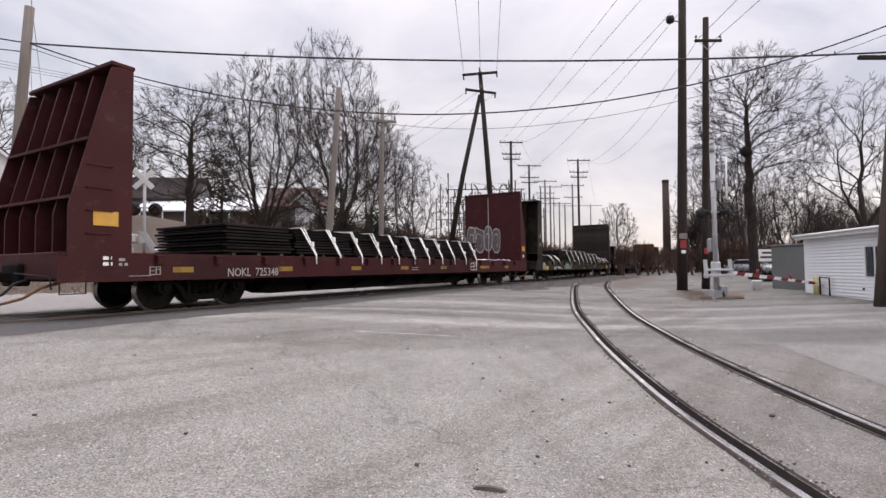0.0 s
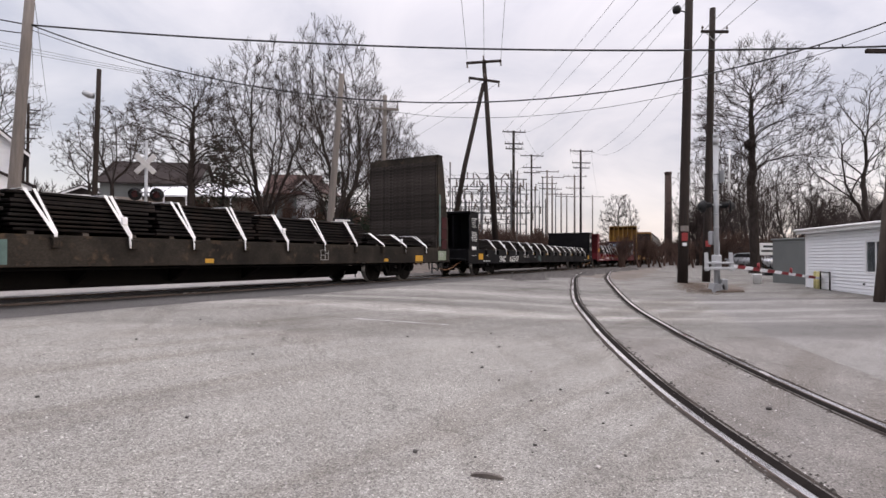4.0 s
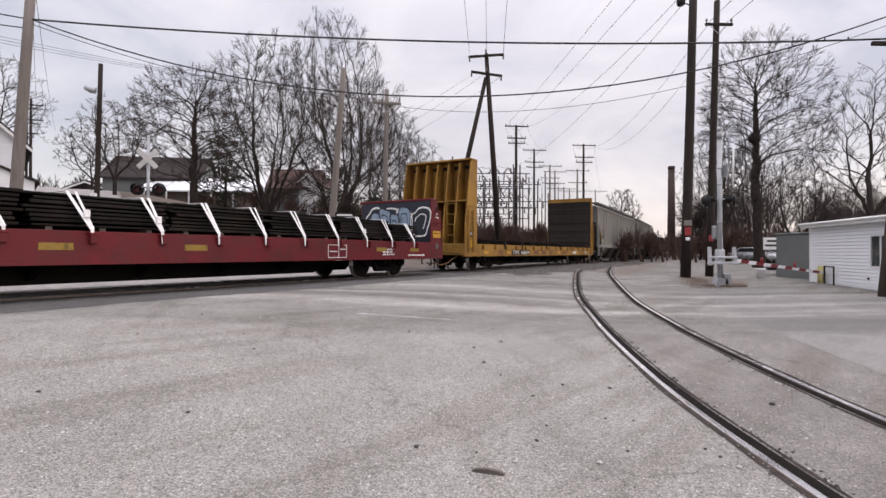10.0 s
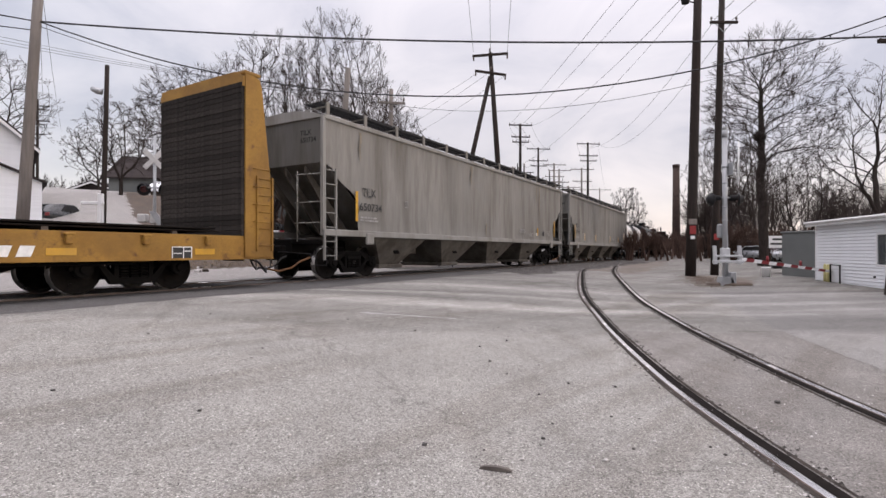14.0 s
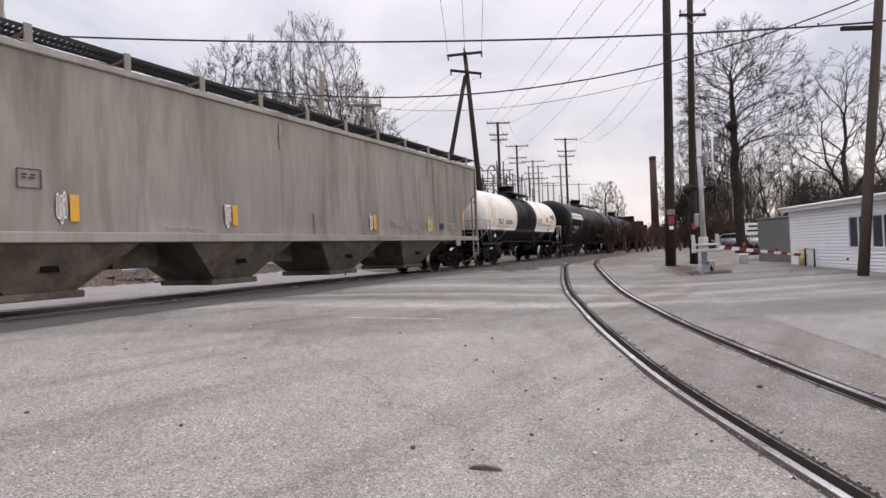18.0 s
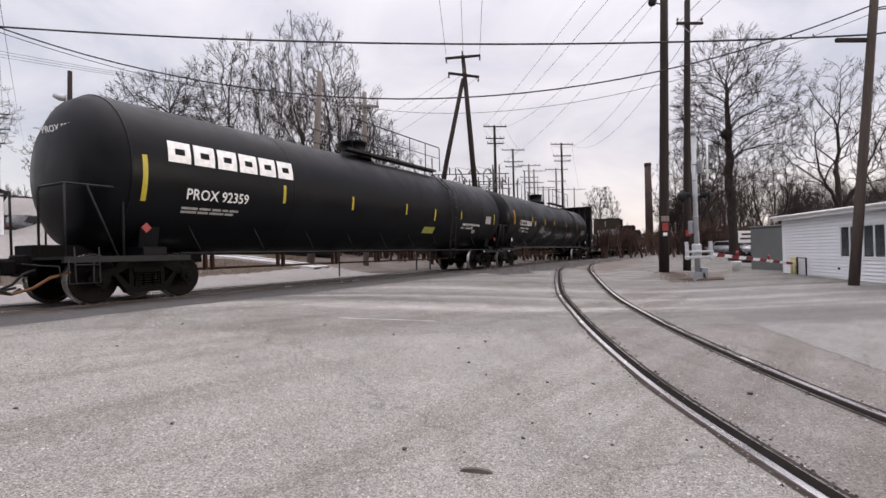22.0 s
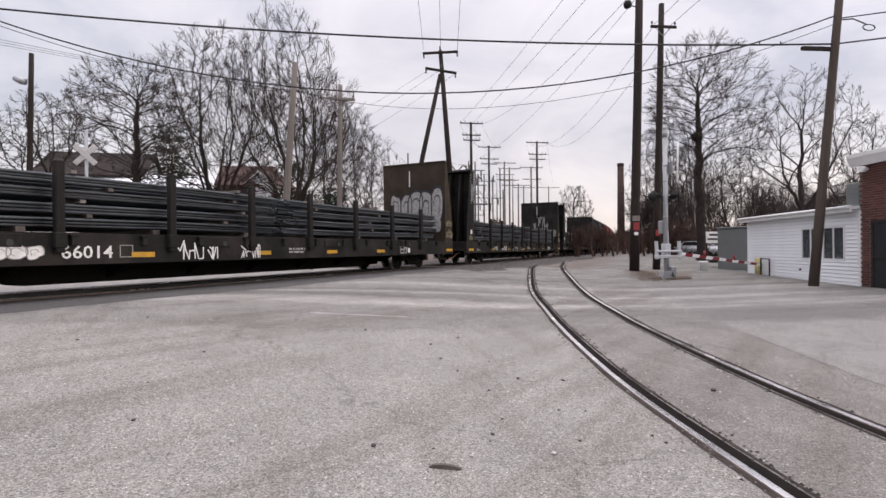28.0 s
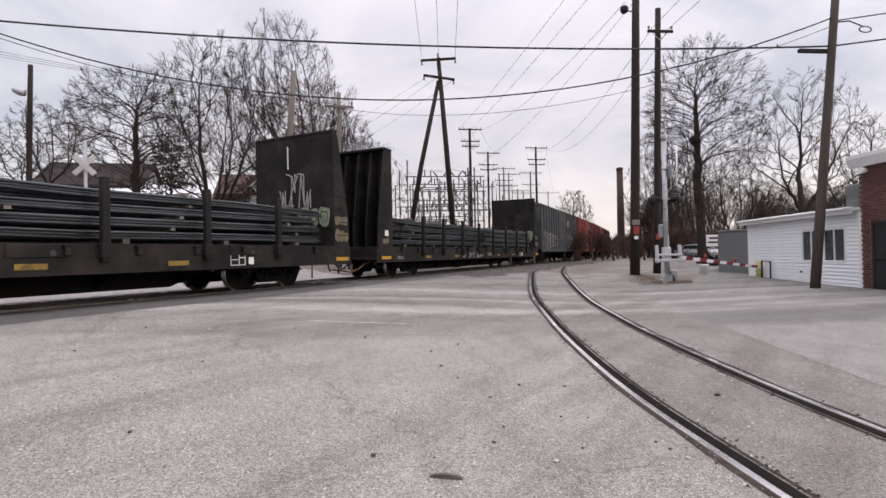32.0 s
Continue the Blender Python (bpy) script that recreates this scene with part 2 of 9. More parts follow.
asphalt("street", (0.256, 0.248, 0.229), 0.38, 0.16, 1.0)
asphalt("side_asphalt", (0.236, 0.229, 0.217), 0.26, 0.22, 0.35)
asphalt("patched_asphalt", (0.098, 0.094, 0.092), 0.22, 0.3)
asphalt("trodden_asphalt", (0.205, 0.194, 0.180), 0.36, 0.2, 0.9)
asphalt("pale_asphalt", (0.30, 0.285, 0.27), 0.22, 0.2)
surface("ballast", (0.070, 0.063, 0.058), 0.95, vary=0.3, scale=14, grain=40, bump=1.0)
surface("dead_grass", (0.088, 0.064, 0.047), 0.95, vary=0.35, scale=1.2, dirt=(0.075, 0.060, 0.047), grain=25, bump=0.9)
surface("dirt", (0.115, 0.095, 0.078), 0.95, vary=0.3, scale=1.5, dirt=(0.17, 0.15, 0.13), grain=30, bump=0.8)
surface("rail_steel", (0.74, 0.72, 0.71), 0.20, 0.95, vary=0.12, scale=2, grain=30, bump=0.03)
surface("rail_rust", (0.115, 0.088, 0.075), 0.85, 0.2, vary=0.3, scale=5)
surface("tie_wood", (0.10, 0.085, 0.075), 0.9, vary=0.3, scale=6, obj=0.2)
surface("pole_wood", (0.030, 0.023, 0.020), 0.9, vary=0.3, scale=2.5, stretch=(6, 6, 0.5), grain=40, bump=0.5, spec=0.2)
surface("pole_grey", (0.17, 0.15, 0.135), 0.9, vary=0.2, scale=2.5, stretch=(6, 6, 0.5), grain=40, bump=0.5)
surface("pole_brown", (0.075, 0.060, 0.051), 0.9, vary=0.2, scale=2.5, stretch=(6, 6, 0.5), grain=40, bump=0.5, spec=0.2)
surface("bark", (0.036, 0.029, 0.026), 0.95, vary=0.35, scale=3, stretch=(3, 3, 0.8), bump=0.8, spec=0.1)
surface("stripe_red", (0.19, 0.012, 0.016), 0.5, vary=0.15, scale=3, bump=0.03)
surface("twig", (0.048, 0.038, 0.034), 0.95, vary=0.3, scale=2, bump=0, spec=0.05)
surface("far_twig", (0.058, 0.047, 0.044), 0.95, vary=0.3, scale=0.6, bump=0, spec=0.05)
surface("brush_twig", (0.082, 0.054, 0.044), 0.95, vary=0.35, scale=0.6, bump=0, spec=0.05)
surface("evergreen", (0.024, 0.031, 0.021), 0.9, vary=0.4, scale=2, bump=0, spec=0.1)
surface("galvanised", (0.36, 0.37, 0.38), 0.5, 0.5, vary=0.12, scale=3, bump=0.05)
surface("cable", (0.012, 0.012, 0.013), 0.7, bump=0)
surface("insulator", (0.10, 0.075, 0.065), 0.3, bump=0)
surface("black_iron", (0.02, 0.02, 0.021), 0.6, 0.2, vary=0.3, scale=5, spec=0.2)
surface("white_paint", (0.74, 0.74, 0.74), 0.55, vary=0.06, scale=3, dirt=(0.45, 0.43, 0.40), dirt_at=0.7, dirt_scale=2, bump=0.03)
surface("siding", (0.80, 0.815, 0.84), 0.5, vary=0.04, scale=1.2, dirt=(0.55, 0.54, 0.52), dirt_at=0.72, bump=0.02, obj=0.03)
surface("grey_siding", (0.135, 0.145, 0.142), 0.6, vary=0.12, scale=1.2, bump=0.02, obj=0.05)
surface("roof_dark", (0.040, 0.033, 0.032), 0.95, vary=0.3, scale=1.5, grain=30, bump=0.4, spec=0.1)
surface("roof_snow", (0.72, 0.73, 0.75), 0.8, vary=0.06, scale=0.7, bump=0.1)
surface("brick_red", (0.12, 0.050, 0.040), 0.9, vary=0.2, scale=6, grain=50, bump=0.4, obj=0.35)
surface("mortar", (0.19, 0.155, 0.14), 0.95, vary=0.2, scale=8)
surface("red_paint", (0.25, 0.022, 0.022), 0.5, vary=0.15, scale=3, bump=0.03)
surface("yellow_paint", (0.55, 0.33, 0.03), 0.6, vary=0.15, scale=5, dirt=(0.25, 0.16, 0.05), dirt_at=0.62, dirt_scale=3, bump=0.03)
surface("orange_sticker", (0.50, 0.265, 0.012), 0.5, vary=0.12, scale=5, dirt=(0.30, 0.17, 0.03), dirt_at=0.66, dirt_scale=4, bump=0)
surface("faded_sticker", (0.27, 0.165, 0.014), 0.65, vary=0.25, scale=5, dirt=(0.06, 0.035, 0.015), dirt_at=0.54, dirt_scale=5, bump=0)
surface("lemon_sticker", (0.40, 0.33, 0.018), 0.5, vary=0.12, scale=5, bump=0)
surface("wood_plank", (0.036, 0.031, 0.028), 0.9, vary=0.5, scale=1.5, stretch=(1, 6, 6), grain=30, bump=0.4, obj=0.30, spec=0.08)
surface("glow_red", (0.06, 0.008, 0.008), 0.3, bump=0)
glass("pane")
surface("dark_room", (0.010, 0.010, 0.011), 0.8, vary=0.2, bump=0)

# rolling stock
surface("car_maroon", (0.050, 0.012, 0.014), 0.6, vary=0.25, scale=1.2, dirt=(0.026, 0.011, 0.011), dirt_scale=0.6, grain=30, bump=0.06, rust=(0.06, 0.03, 0.024), spec=0.12)
surface("car_brown", (0.031, 0.026, 0.021), 0.7, vary=0.45, scale=1.6, dirt=(0.011, 0.0095, 0.0085), grain=30, bump=0.1, rust=(0.075, 0.052, 0.034), spec=0.1)
surface("car_black", (0.0075, 0.0075, 0.009), 0.5, vary=0.3, scale=1.2, dirt=(0.016, 0.015, 0.0145), dirt_at=0.6, grain=30, bump=0.03, spec=0.08)
surface("car_red", (0.125, 0.013, 0.018), 0.55, vary=0.2, scale=1.3, dirt=(0.085, 0.018, 0.020), grain=30, bump=0.05, rust=(0.07, 0.022, 0.02), spec=0.2)
surface("car_yellow", (0.29, 0.16, 0.036), 0.6, vary=0.2, scale=1.4, dirt=(0.19, 0.098, 0.026), dirt_at=0.56, grain=30, bump=0.06, rust=(0.12, 0.06, 0.03), spec=0.2)
surface("hopper_grey", (0.240, 0.232, 0.215), 0.65, vary=0.12, scale=0.7, dirt=(0.150, 0.136, 0.116), dirt_at=0.55, dirt_scale=1.1, grain=14, bump=0.04, stretch=(1.0, 1, 0.16))
surface("tank_black", (0.0038, 0.0042, 0.0056), 0.40, vary=0.3, scale=0.8, dirt=(0.0085, 0.0082, 0.0085), dirt_at=0.62, grain=25, bump=0.02, spec=0.12)
surface("tank_white", (0.66, 0.645, 0.61), 0.5, vary=0.07, scale=1.2, dirt=(0.42, 0.37, 0.30), dirt_at=0.60, dirt_scale=0.8, grain=25, bump=0.02, stretch=(1.2, 1, 0.4))
surface("tank_grey", (0.16, 0.16, 0.165), 0.45, vary=0.15, scale=1, bump=0.02)
surface("car_charcoal", (0.019, 0.0178, 0.0175), 0.7, vary=0.35, scale=1.3, dirt=(0.042, 0.037, 0.033), dirt_at=0.55, grain=30, bump=0.08, spec=0.08)
surface("box_grey", (0.055, 0.058, 0.064), 0.65, vary=0.25, scale=1.0, dirt=(0.11, 0.11, 0.112), dirt_at=0.58, grain=25, bump=0.05, spec=0.2)
surface("box_red", (0.22, 0.03, 0.024), 0.6, vary=0.2, scale=1.0, dirt=(0.16, 0.05, 0.04), grain=25, bump=0.05)
surface("truck_iron", (0.0072, 0.0064, 0.0060), 0.8, 0.0, vary=0.35, scale=4, grain=30, bump=0.15, spec=0.08)
surface("wheel_iron", (0.0105, 0.0088, 0.0080), 0.75, 0.1, vary=0.35, scale=4, grain=30, bump=0.1, spec=0.1)
surface("wheel_tread", (0.35, 0.34, 0.33), 0.3, 0.9, vary=0.15, bump=0)
surface("plate_steel", (0.016, 0.0135, 0.013), 0.7, 0.1, vary=0.4, scale=2.5, dirt=(0.032, 0.021, 0.016), dirt_at=0.6, grain=30, bump=0.08, obj=0.35, spec=0.08)
surface("rebar_steel", (0.070, 0.078, 0.086), 0.5, 0.4, vary=0.35, scale=3, dirt=(0.03, 0.028, 0.028), grain=30, bump=0.1, island=0.4, stretch=(0.3, 3, 3), spec=0.2)
surface("strap_white", (0.80, 0.80, 0.80), 0.6, vary=0.08, scale=8, bump=0.03)
surface("letter_white", (0.72, 0.72, 0.70), 0.6, vary=0.15, scale=9, bump=0)
surface("letter_dim", (0.30, 0.29, 0.28), 0.7, vary=0.3, scale=9, bump=0)
surface("letter_black", (0.02, 0.02, 0.02), 0.6, vary=0.2, scale=9, bump=0)
surface("spray_grey", (0.30, 0.30, 0.30), 0.7, vary=0.3, scale=5, bump=0)
surface("spray_blue", (0.23, 0.31, 0.40), 0.6, vary=0.3, scale=4, bump=0)
surface("spray_dark", (0.012, 0.016, 0.03), 0.6, vary=0.3, scale=4, bump=0)
surface("spray_green", (0.20, 0.24, 0.17), 0.7, vary=0.3, scale=5, bump=0)
surface("car_blue", (0.02, 0.06, 0.13), 0.25, 0.3, vary=0.1, bump=0)
surface("car_silver", (0.42, 0.43, 0.45), 0.3, 0.5, vary=0.08, bump=0)
surface("car_dark", (0.025, 0.027, 0.03), 0.25, 0.3, vary=0.1, bump=0)
surface("tyre", (0.015, 0.015, 0.015), 0.85, bump=0.1)


# ---- building helpers ----
def empty(name, m=None):
    ob = new(name)
    ob.empty_display_size = 0.2
    if m is not None:
        ob.matrix_basis = m
    return ob


def part(name, bm, material, parent=None, label="", m=None, smooth=False):
    """Link a bmesh as one mesh object, under a thing or a part."""
    me = bpy.data.meshes.new(name)
    bm.to_mesh(me)
    bm.free()
    for mat in material if isinstance(material, (list, tuple)) else [material]:
        me.materials.append(MATS[mat])
    if smooth:
        for p in me.polygons:
            p.use_smooth = True
    ob = new(name, me)
    ob.parent = parent
    if m is not None:
        ob.matrix_basis = m
    return tagged(ob, label)


def again(ob, m, parent=None):
    """Another object on the same mesh."""
    o = new(ob.name.split(".")[0], ob.data)
    o.parent = parent or ob.parent
    o.matrix_basis = m
    if "label" in ob:
        o["label"] = ob["label"]
    return o


def box(bm, x0, x1, y0, y1, z0, z1, bevel=0.0, m=None, mat=0):
    """An axis-aligned box, its edges chamfered."""
    r = bmesh.ops.create_cube(bm, size=1.0)
    vs = r["verts"]
    for v in vs:
        v.co = Vector(((x0 + x1) / 2 + v.co.x * (x1 - x0), (y0 + y1) / 2 + v.co.y * (y1 - y0), (z0 + z1) / 2 + v.co.z * (z1 - z0)))
    fs = {f for v in vs for f in v.link_faces}
    if mat:
        for f in fs:
            f.material_index = mat
    if bevel:
        es = list({e for v in vs for e in v.link_edges})
        got = bmesh.ops.bevel(bm, geom=es, offset=bevel, segments=1, affect="EDGES")
        vs = list({v for f in got["faces"] for v in f.verts} | {v for v in vs if v.is_valid})
        if mat:
            for f in {f for v in vs for f in v.link_faces}:
                f.material_index = mat
    if m is not None:
        bmesh.ops.transform(bm, matrix=m, verts=vs)
    return vs


def tube(bm, points, radii, sides=8, cap=True, mat=0):
    """A round bar through points; radii one number or one for each point."""
    pts = [Vector(p) for p in points]
    rad = radii if isinstance(radii, (list, tuple)) else [radii] * len(pts)
    rings = []
    ref = None
    for i, p in enumerate(pts):
        d = (pts[min(i + 1, len(pts) - 1)] - pts[max(i - 1, 0)]).normalized()
        if ref is None:
            ref = d.orthogonal().normalized()
        u = (ref - d * ref.dot(d)).normalized()
        ref = u
        w = d.cross(u)
        rings.append([bm.verts.new(p + (u * math.cos(a) + w * math.sin(a)) * rad[i]) for a in (2 * math.pi * k / sides for k in range(sides))])
    fs = []
    for a, b in zip(rings, rings[1:]):
        for k in range(sides):
            fs.append(bm.faces.new((a[k], a[(k + 1) % sides], b[(k + 1) % sides], b[k])))
    if cap and sides > 2:
        fs.append(bm.faces.new(rings[0][::-1]))
        fs.append(bm.faces.new(rings[-1]))
    for f in fs:
        f.material_index = mat
        f.smooth = sides > 5 and len(f.verts) == 4
    return [v for r in rings for v in r]


def prism(bm, outline, lo, hi, axis="y", mat=0):
    """An outline of (a, b) drawn out along an axis from lo to hi. For y: (x, z); for x: (y, z); for z: (x, y)."""
    def at(a, b, c):
        return {"y": (a, c, b), "x": (c, a, b), "z": (a, b, c)}[axis]
    v0 = [bm.verts.new(at(a, b, lo)) for a, b in outline]
    v1 = [bm.verts.new(at(a, b, hi)) for a, b in outline]
    k = len(outline)
    fs = [bm.faces.new(v0), bm.faces.new(v1[::-1])]
    for i in range(k):
        fs.append(bm.faces.new((v0[i], v1[i], v1[(i + 1) % k], v0[(i + 1) % k])))
    for f in fs:
        f.material_index = mat
    bmesh.ops.recalc_face_normals(bm, faces=fs)
    return v0 + v1


def lathe(bm, profile, axis="x", sides=24, mat=0, smooth=True):
    """Turn a profile of (along, radius) about an axis through the origin."""
    rings = []
    for a, r in profile:
        ring = []
        for k in range(sides):
            t = 2 * math.pi * k / sides
            c, s = r * math.cos(t), r * math.sin(t)
            ring.append(bm.verts.new({"x": (a, c, s), "y": (c, a, s), "z": (c, s, a)}[axis]))
        rings.append(ring)
    fs = []
    for a, b in zip(rings, rings[1:]):
        for k in range(sides):
            fs.append(bm.faces.new((a[k], a[(k + 1) % sides], b[(k + 1) % sides], b[k])))
    for f in fs:
        f.smooth = smooth
    fs += [bm.faces.new(rings[0][::-1]), bm.faces.new(rings[-1])]
    for f in fs:
        f.material_index = mat
    bmesh.ops.recalc_face_normals(bm, faces=fs)
    return [v for r in rings for v in r]


def one(fn, *args, **kw):
    bm = bmesh.new()
    fn(bm, *args, **kw)
    return bm


def lettering(text):
    """A flat mesh of a text in the built-in font, one unit high."""
    cu = bpy.data.curves.new("lettering", "FONT")
    cu.body, cu.size, cu.align_x = text, 1 / 0.72, "LEFT"
    cu.extrude, cu.resolution_u, cu.offset = 0.004, 2, 0.014
    tmp = bpy.data.objects.new("lettering", cu)
    scene.collection.objects.link(tmp)
    me = bpy.data.meshes.new_from_object(tmp.evaluated_get(bpy.context.evaluated_depsgraph_get()))
    bpy.data.objects.remove(tmp)
    bpy.data.curves.remove(cu)
    me.transform(Matrix.Rotation(radians(90), 4, "X"))
    me.materials.clear()
    return me


MARKS = ("NOKL  725348", "NOKL  725154", "SNC", "62507", "ALY", "91735", "TTPX  806294", "ITFX", "66014", "66001", "TILX", "650734", "638949",
         "TILX  160764", "SODIUM  HYDROXIDE SOLUTION", "TILX 160764", "PROX 92359", "CTCX 780306", "LD LMT  155500 LB  75050 KG", "LT WT     97500 LB  44250 KG",
         "LIQUEFIED PETROLEUM GAS", "NOT - ODORIZED", "LD LMT  197500 LB  89500 KG", "LT WT     65800 LB", "LIFT", "HERE", "EXW 10 - 3", "C", "I\nT\nF\nX\n\n6\n6\n0\n0\n1")
TEXTS = {text: lettering(text) for text in MARKS}


def letters(name, text, size, material, parent, m, label="", squeeze=1.0, width=0.0):
    """Raised lettering as a mesh, reading along +x with its face to -y before m; width sets its length."""
    me = TEXTS[text].copy()
    if width:
        xs = [v.co.x for v in me.vertices]
        squeeze = width / ((max(xs) - min(xs)) * size)
    me.transform(Matrix.Diagonal((size * squeeze, size, size, 1)))
    me.materials.append(MATS[material])
    ob = new(name, me)
    ob.parent = parent
    ob.matrix_basis = m
    return tagged(ob, label)


def smooth(x):
    x = min(max(x, 0.0), 1.0)
    return x * x * (3 - 2 * x)


# ---- the plan: a main line on a wide curve, a branch beside it, ground that climbs to the crossing ----
RAIL = 0.70
BEND = 925.0
HEAD = radians(58.05)
ALONG, AWAY = Vector((math.cos(HEAD), math.sin(HEAD))), Vector((-math.sin(HEAD), math.cos(HEAD)))
HUB = AWAY * (11.3 + BEND)


def main_line(s, off=0.0):
    """The place on the main line s metres along it, off metres beyond its middle, and the heading there."""
    a = (s + 1.6) / BEND
    p = HUB - (AWAY * math.cos(a) - ALONG * math.sin(a)) * (BEND - off)
    return p, HEAD + a


def main_place(x, y):
    """How far along the main line a place is, and how far beyond its middle."""
    v = Vector((x, y)) - HUB
    return BEND * math.atan2(v.dot(ALONG), -v.dot(AWAY)) - 1.6, BEND - v.length


def ground_z(x, y):
    s, dn = main_place(x, y)
    if dn < 0:
        w = smooth((-dn - 2.2) / 8.5)
        return (RAIL - 0.04) * (1 - w) + 0.012 * min(max(y, -20), 55) * w
    hill = float(np.interp(dn, (3, 9, 16, 22, 28, 60, 140), (0, 0.9, 1.75, 3.4, 5.2, 8.2, 10.5)))
    return RAIL - 0.04 + hill * float(np.interp(s, (8, 20, 45, 90), (0.74, 1.0, 0.62, 0.22)))


# middle of the branch line, x and y
BRANCH = [(4.6, -22), (3.6, -12), (3.1, -4), (2.98, 0), (3.03, 3), (3.15, 5.2), (3.5, 8), (3.87, 10.3), (4.52, 13.8), (5.87, 19), (7.45, 24.5), (9.4, 30), (11.9, 36.6), (15.0, 44.0), (18.2, 49.6)]


def along_curve(pts, step=0.5):
    """Points on a smooth curve through pts."""
    out = []
    ps = [Vector(p) for p in pts]
    ps = [ps[0] * 2 - ps[1]] + ps + [ps[-1] * 2 - ps[-2]]
    for a, b, c, d in zip(ps, ps[1:], ps[2:], ps[3:]):
        k = max(2, int((c - b).length / step))
        for i in range(k):
            t = i / k
            out.append(0.5 * ((2 * b) + (c - a) * t + (2 * a - 5 * b + 4 * c - d) * t * t + (3 * b - a - 3 * c + d) * t ** 3))
    out.append(ps[-2])
    return out


# ---- ground: one sheet to the horizon ----
def spaced(lo, hi, near_lo, near_hi, step, grow=1.22):
    out = list(np.arange(near_lo, near_hi + 1e-6, step))
    s, v = step, near_hi
    while v < hi:
        s *= grow
        v += s
        out.append(v)
    s, v = step, near_lo
    while v > lo:
        s *= grow
        v -= s
        out.insert(0, v)
    return out


def ground_kind(x, y):
    """0 street asphalt, 2 ballast, 3 dead grass, 4 dirt, 6 pale asphalt"""
    s, dn = main_place(x, y)
    j = 0.5 * noise.noise((x * 0.7, y * 0.7, 0)) + 0.25 * noise.noise((x * 2.1, y * 2.1, 3))
    if dn < 0:
        # the crossing ends where the ballast between the two lines begins
        if 15.5 + j + (dn + 7) * 0.35 < s and dn > -4.2 - j - max(0, s - 18) * 0.02:
            return 2
        if s > 23 + 2 * j and dn > -7.2 + 0.05 * (s - 15) + j:
            return 4
        if 21.5 < s < 26 and -11.2 - j < dn < -9.0 + j:
            return 4
        if s > 60 and dn > -20:
            return 4
        # browner, trodden surface between and beside the branch rails
        left = float(np.interp(y, (0, 5, 8, 10.3, 13.8), (2.2, 2.4, 2.8, 3.15, 3.8)))
        if y < 8.2 + 0.14 * x + 0.4 * j and x > left and x < 6.3 + 0.25 * j + max(0, 9.0 - y) * 0.15:
            return 7
        return 0
    # the street that climbs the hill beyond the crossing
    if dn > 13 and abs((x + 12.3) * 0.807 + (y - 18) * 0.59) < 3.0 + 0.4 * j and y < 60:
        return 6
    # brown verge island between the far street and the line
    if s < 17.5:
        if dn < 4.9 + 0.2 * j + max(0, s - 12) * 0.12 + max(0, 7.0 - s) * 0.22:
            return 6
        if dn < 10 + j or s < -4 - dn * 0.3 + j and s > -26:
            return 3 if dn < 9.5 else 6
        return 3
    if dn > 3.4 + j:
        return 4 if dn < 8 + 2 * j else 3
    return 2


def build_ground():
    xs, ys = spaced(-2500, 2500, -22, 24, 0.25), spaced(-2500, 2500, -2, 36, 0.25)
    verts = [(x, y, ground_z(x, y)) for y in ys for x in xs]
    nx = len(xs)
    faces = [(j * nx + i, j * nx + i + 1, (j + 1) * nx + i + 1, (j + 1) * nx + i) for j in range(len(ys) - 1) for i in range(nx - 1)]
    me = bpy.data.meshes.new("ground")
    me.from_pydata(verts, [], faces)
    for mat in ("street", "patched_asphalt", "ballast", "dead_grass", "dirt", "side_asphalt", "pale_asphalt", "trodden_asphalt"):
        me.materials.append(MATS[mat])
    for p in me.polygons:
        c = p.center
        p.material_index = ground_kind(c.x, c.y) if abs(c.x) < 200 and abs(c.y) < 300 else 3
        p.use_smooth = True
    return tagged(new("ground", me), "weathered grey asphalt with gravel and dead grass beyond", "ground", kind="structure")


build_ground()


def sheet(name, label, rows, mat):
    """A thin layer of asphalt on the ground; each row runs across it from edge to edge."""
    verts = [(x, y, ground_z(x, y) + 0.004) for row in rows for x, y in row]
    k = len(rows[0])
    faces = [(j * k + i, j * k + i + 1, (j + 1) * k + i + 1, (j + 1) * k + i) for j in range(len(rows) - 1) for i in range(k - 1)]
    me = bpy.data.meshes.new(name)
    me.from_pydata(verts, [], faces)
    me.materials.append(MATS[mat])
    for f in me.polygons:
        f.use_smooth = True
    me.validate()
    ob = tagged(new(name, me), label, "pavement", kind="structure")
    if ob.data.polygons[0].normal.z < 0:
        ob.data.flip_normals()
    return ob


def build_sheets():
    rows = []
    for k in range(310):
        at = -60 + k * 0.25
        wob = 0.22 * noise.noise((at * 0.35, 2, 0)) + 0.10 * noise.noise((at * 1.6, 5, 0))
        rows.append([main_line(at, -2.75 + wob + (4.5 - wob) * q / 18) for q in range(19)])
    rows = [[(p.x, p.y) for p, _ in row] for row in rows]
    sheet("crossing_strip", "dark worn asphalt strip along the main rails", rows, "patched_asphalt")
    rows = []
    for k in range(100):
        y = -6 + k * 0.235
        left = float(np.interp(y, (-6, 3, 5, 6.2, 9.4, 14, 18.8), (5.2, 4.95, 5.0, 5.25, 6.0, 7.5, 9.3))) + 0.05 * noise.noise((y * 1.5, 0, 4))
        far = min(1.0, max(0.02, (17.6 - y) / 1.2))
        rows.append([(left + (14.9 - left) * far * q / 30, y) for q in range(31)])
    sheet("forecourt", "older darker asphalt in front of the white building", rows, "side_asphalt")


build_sheets()


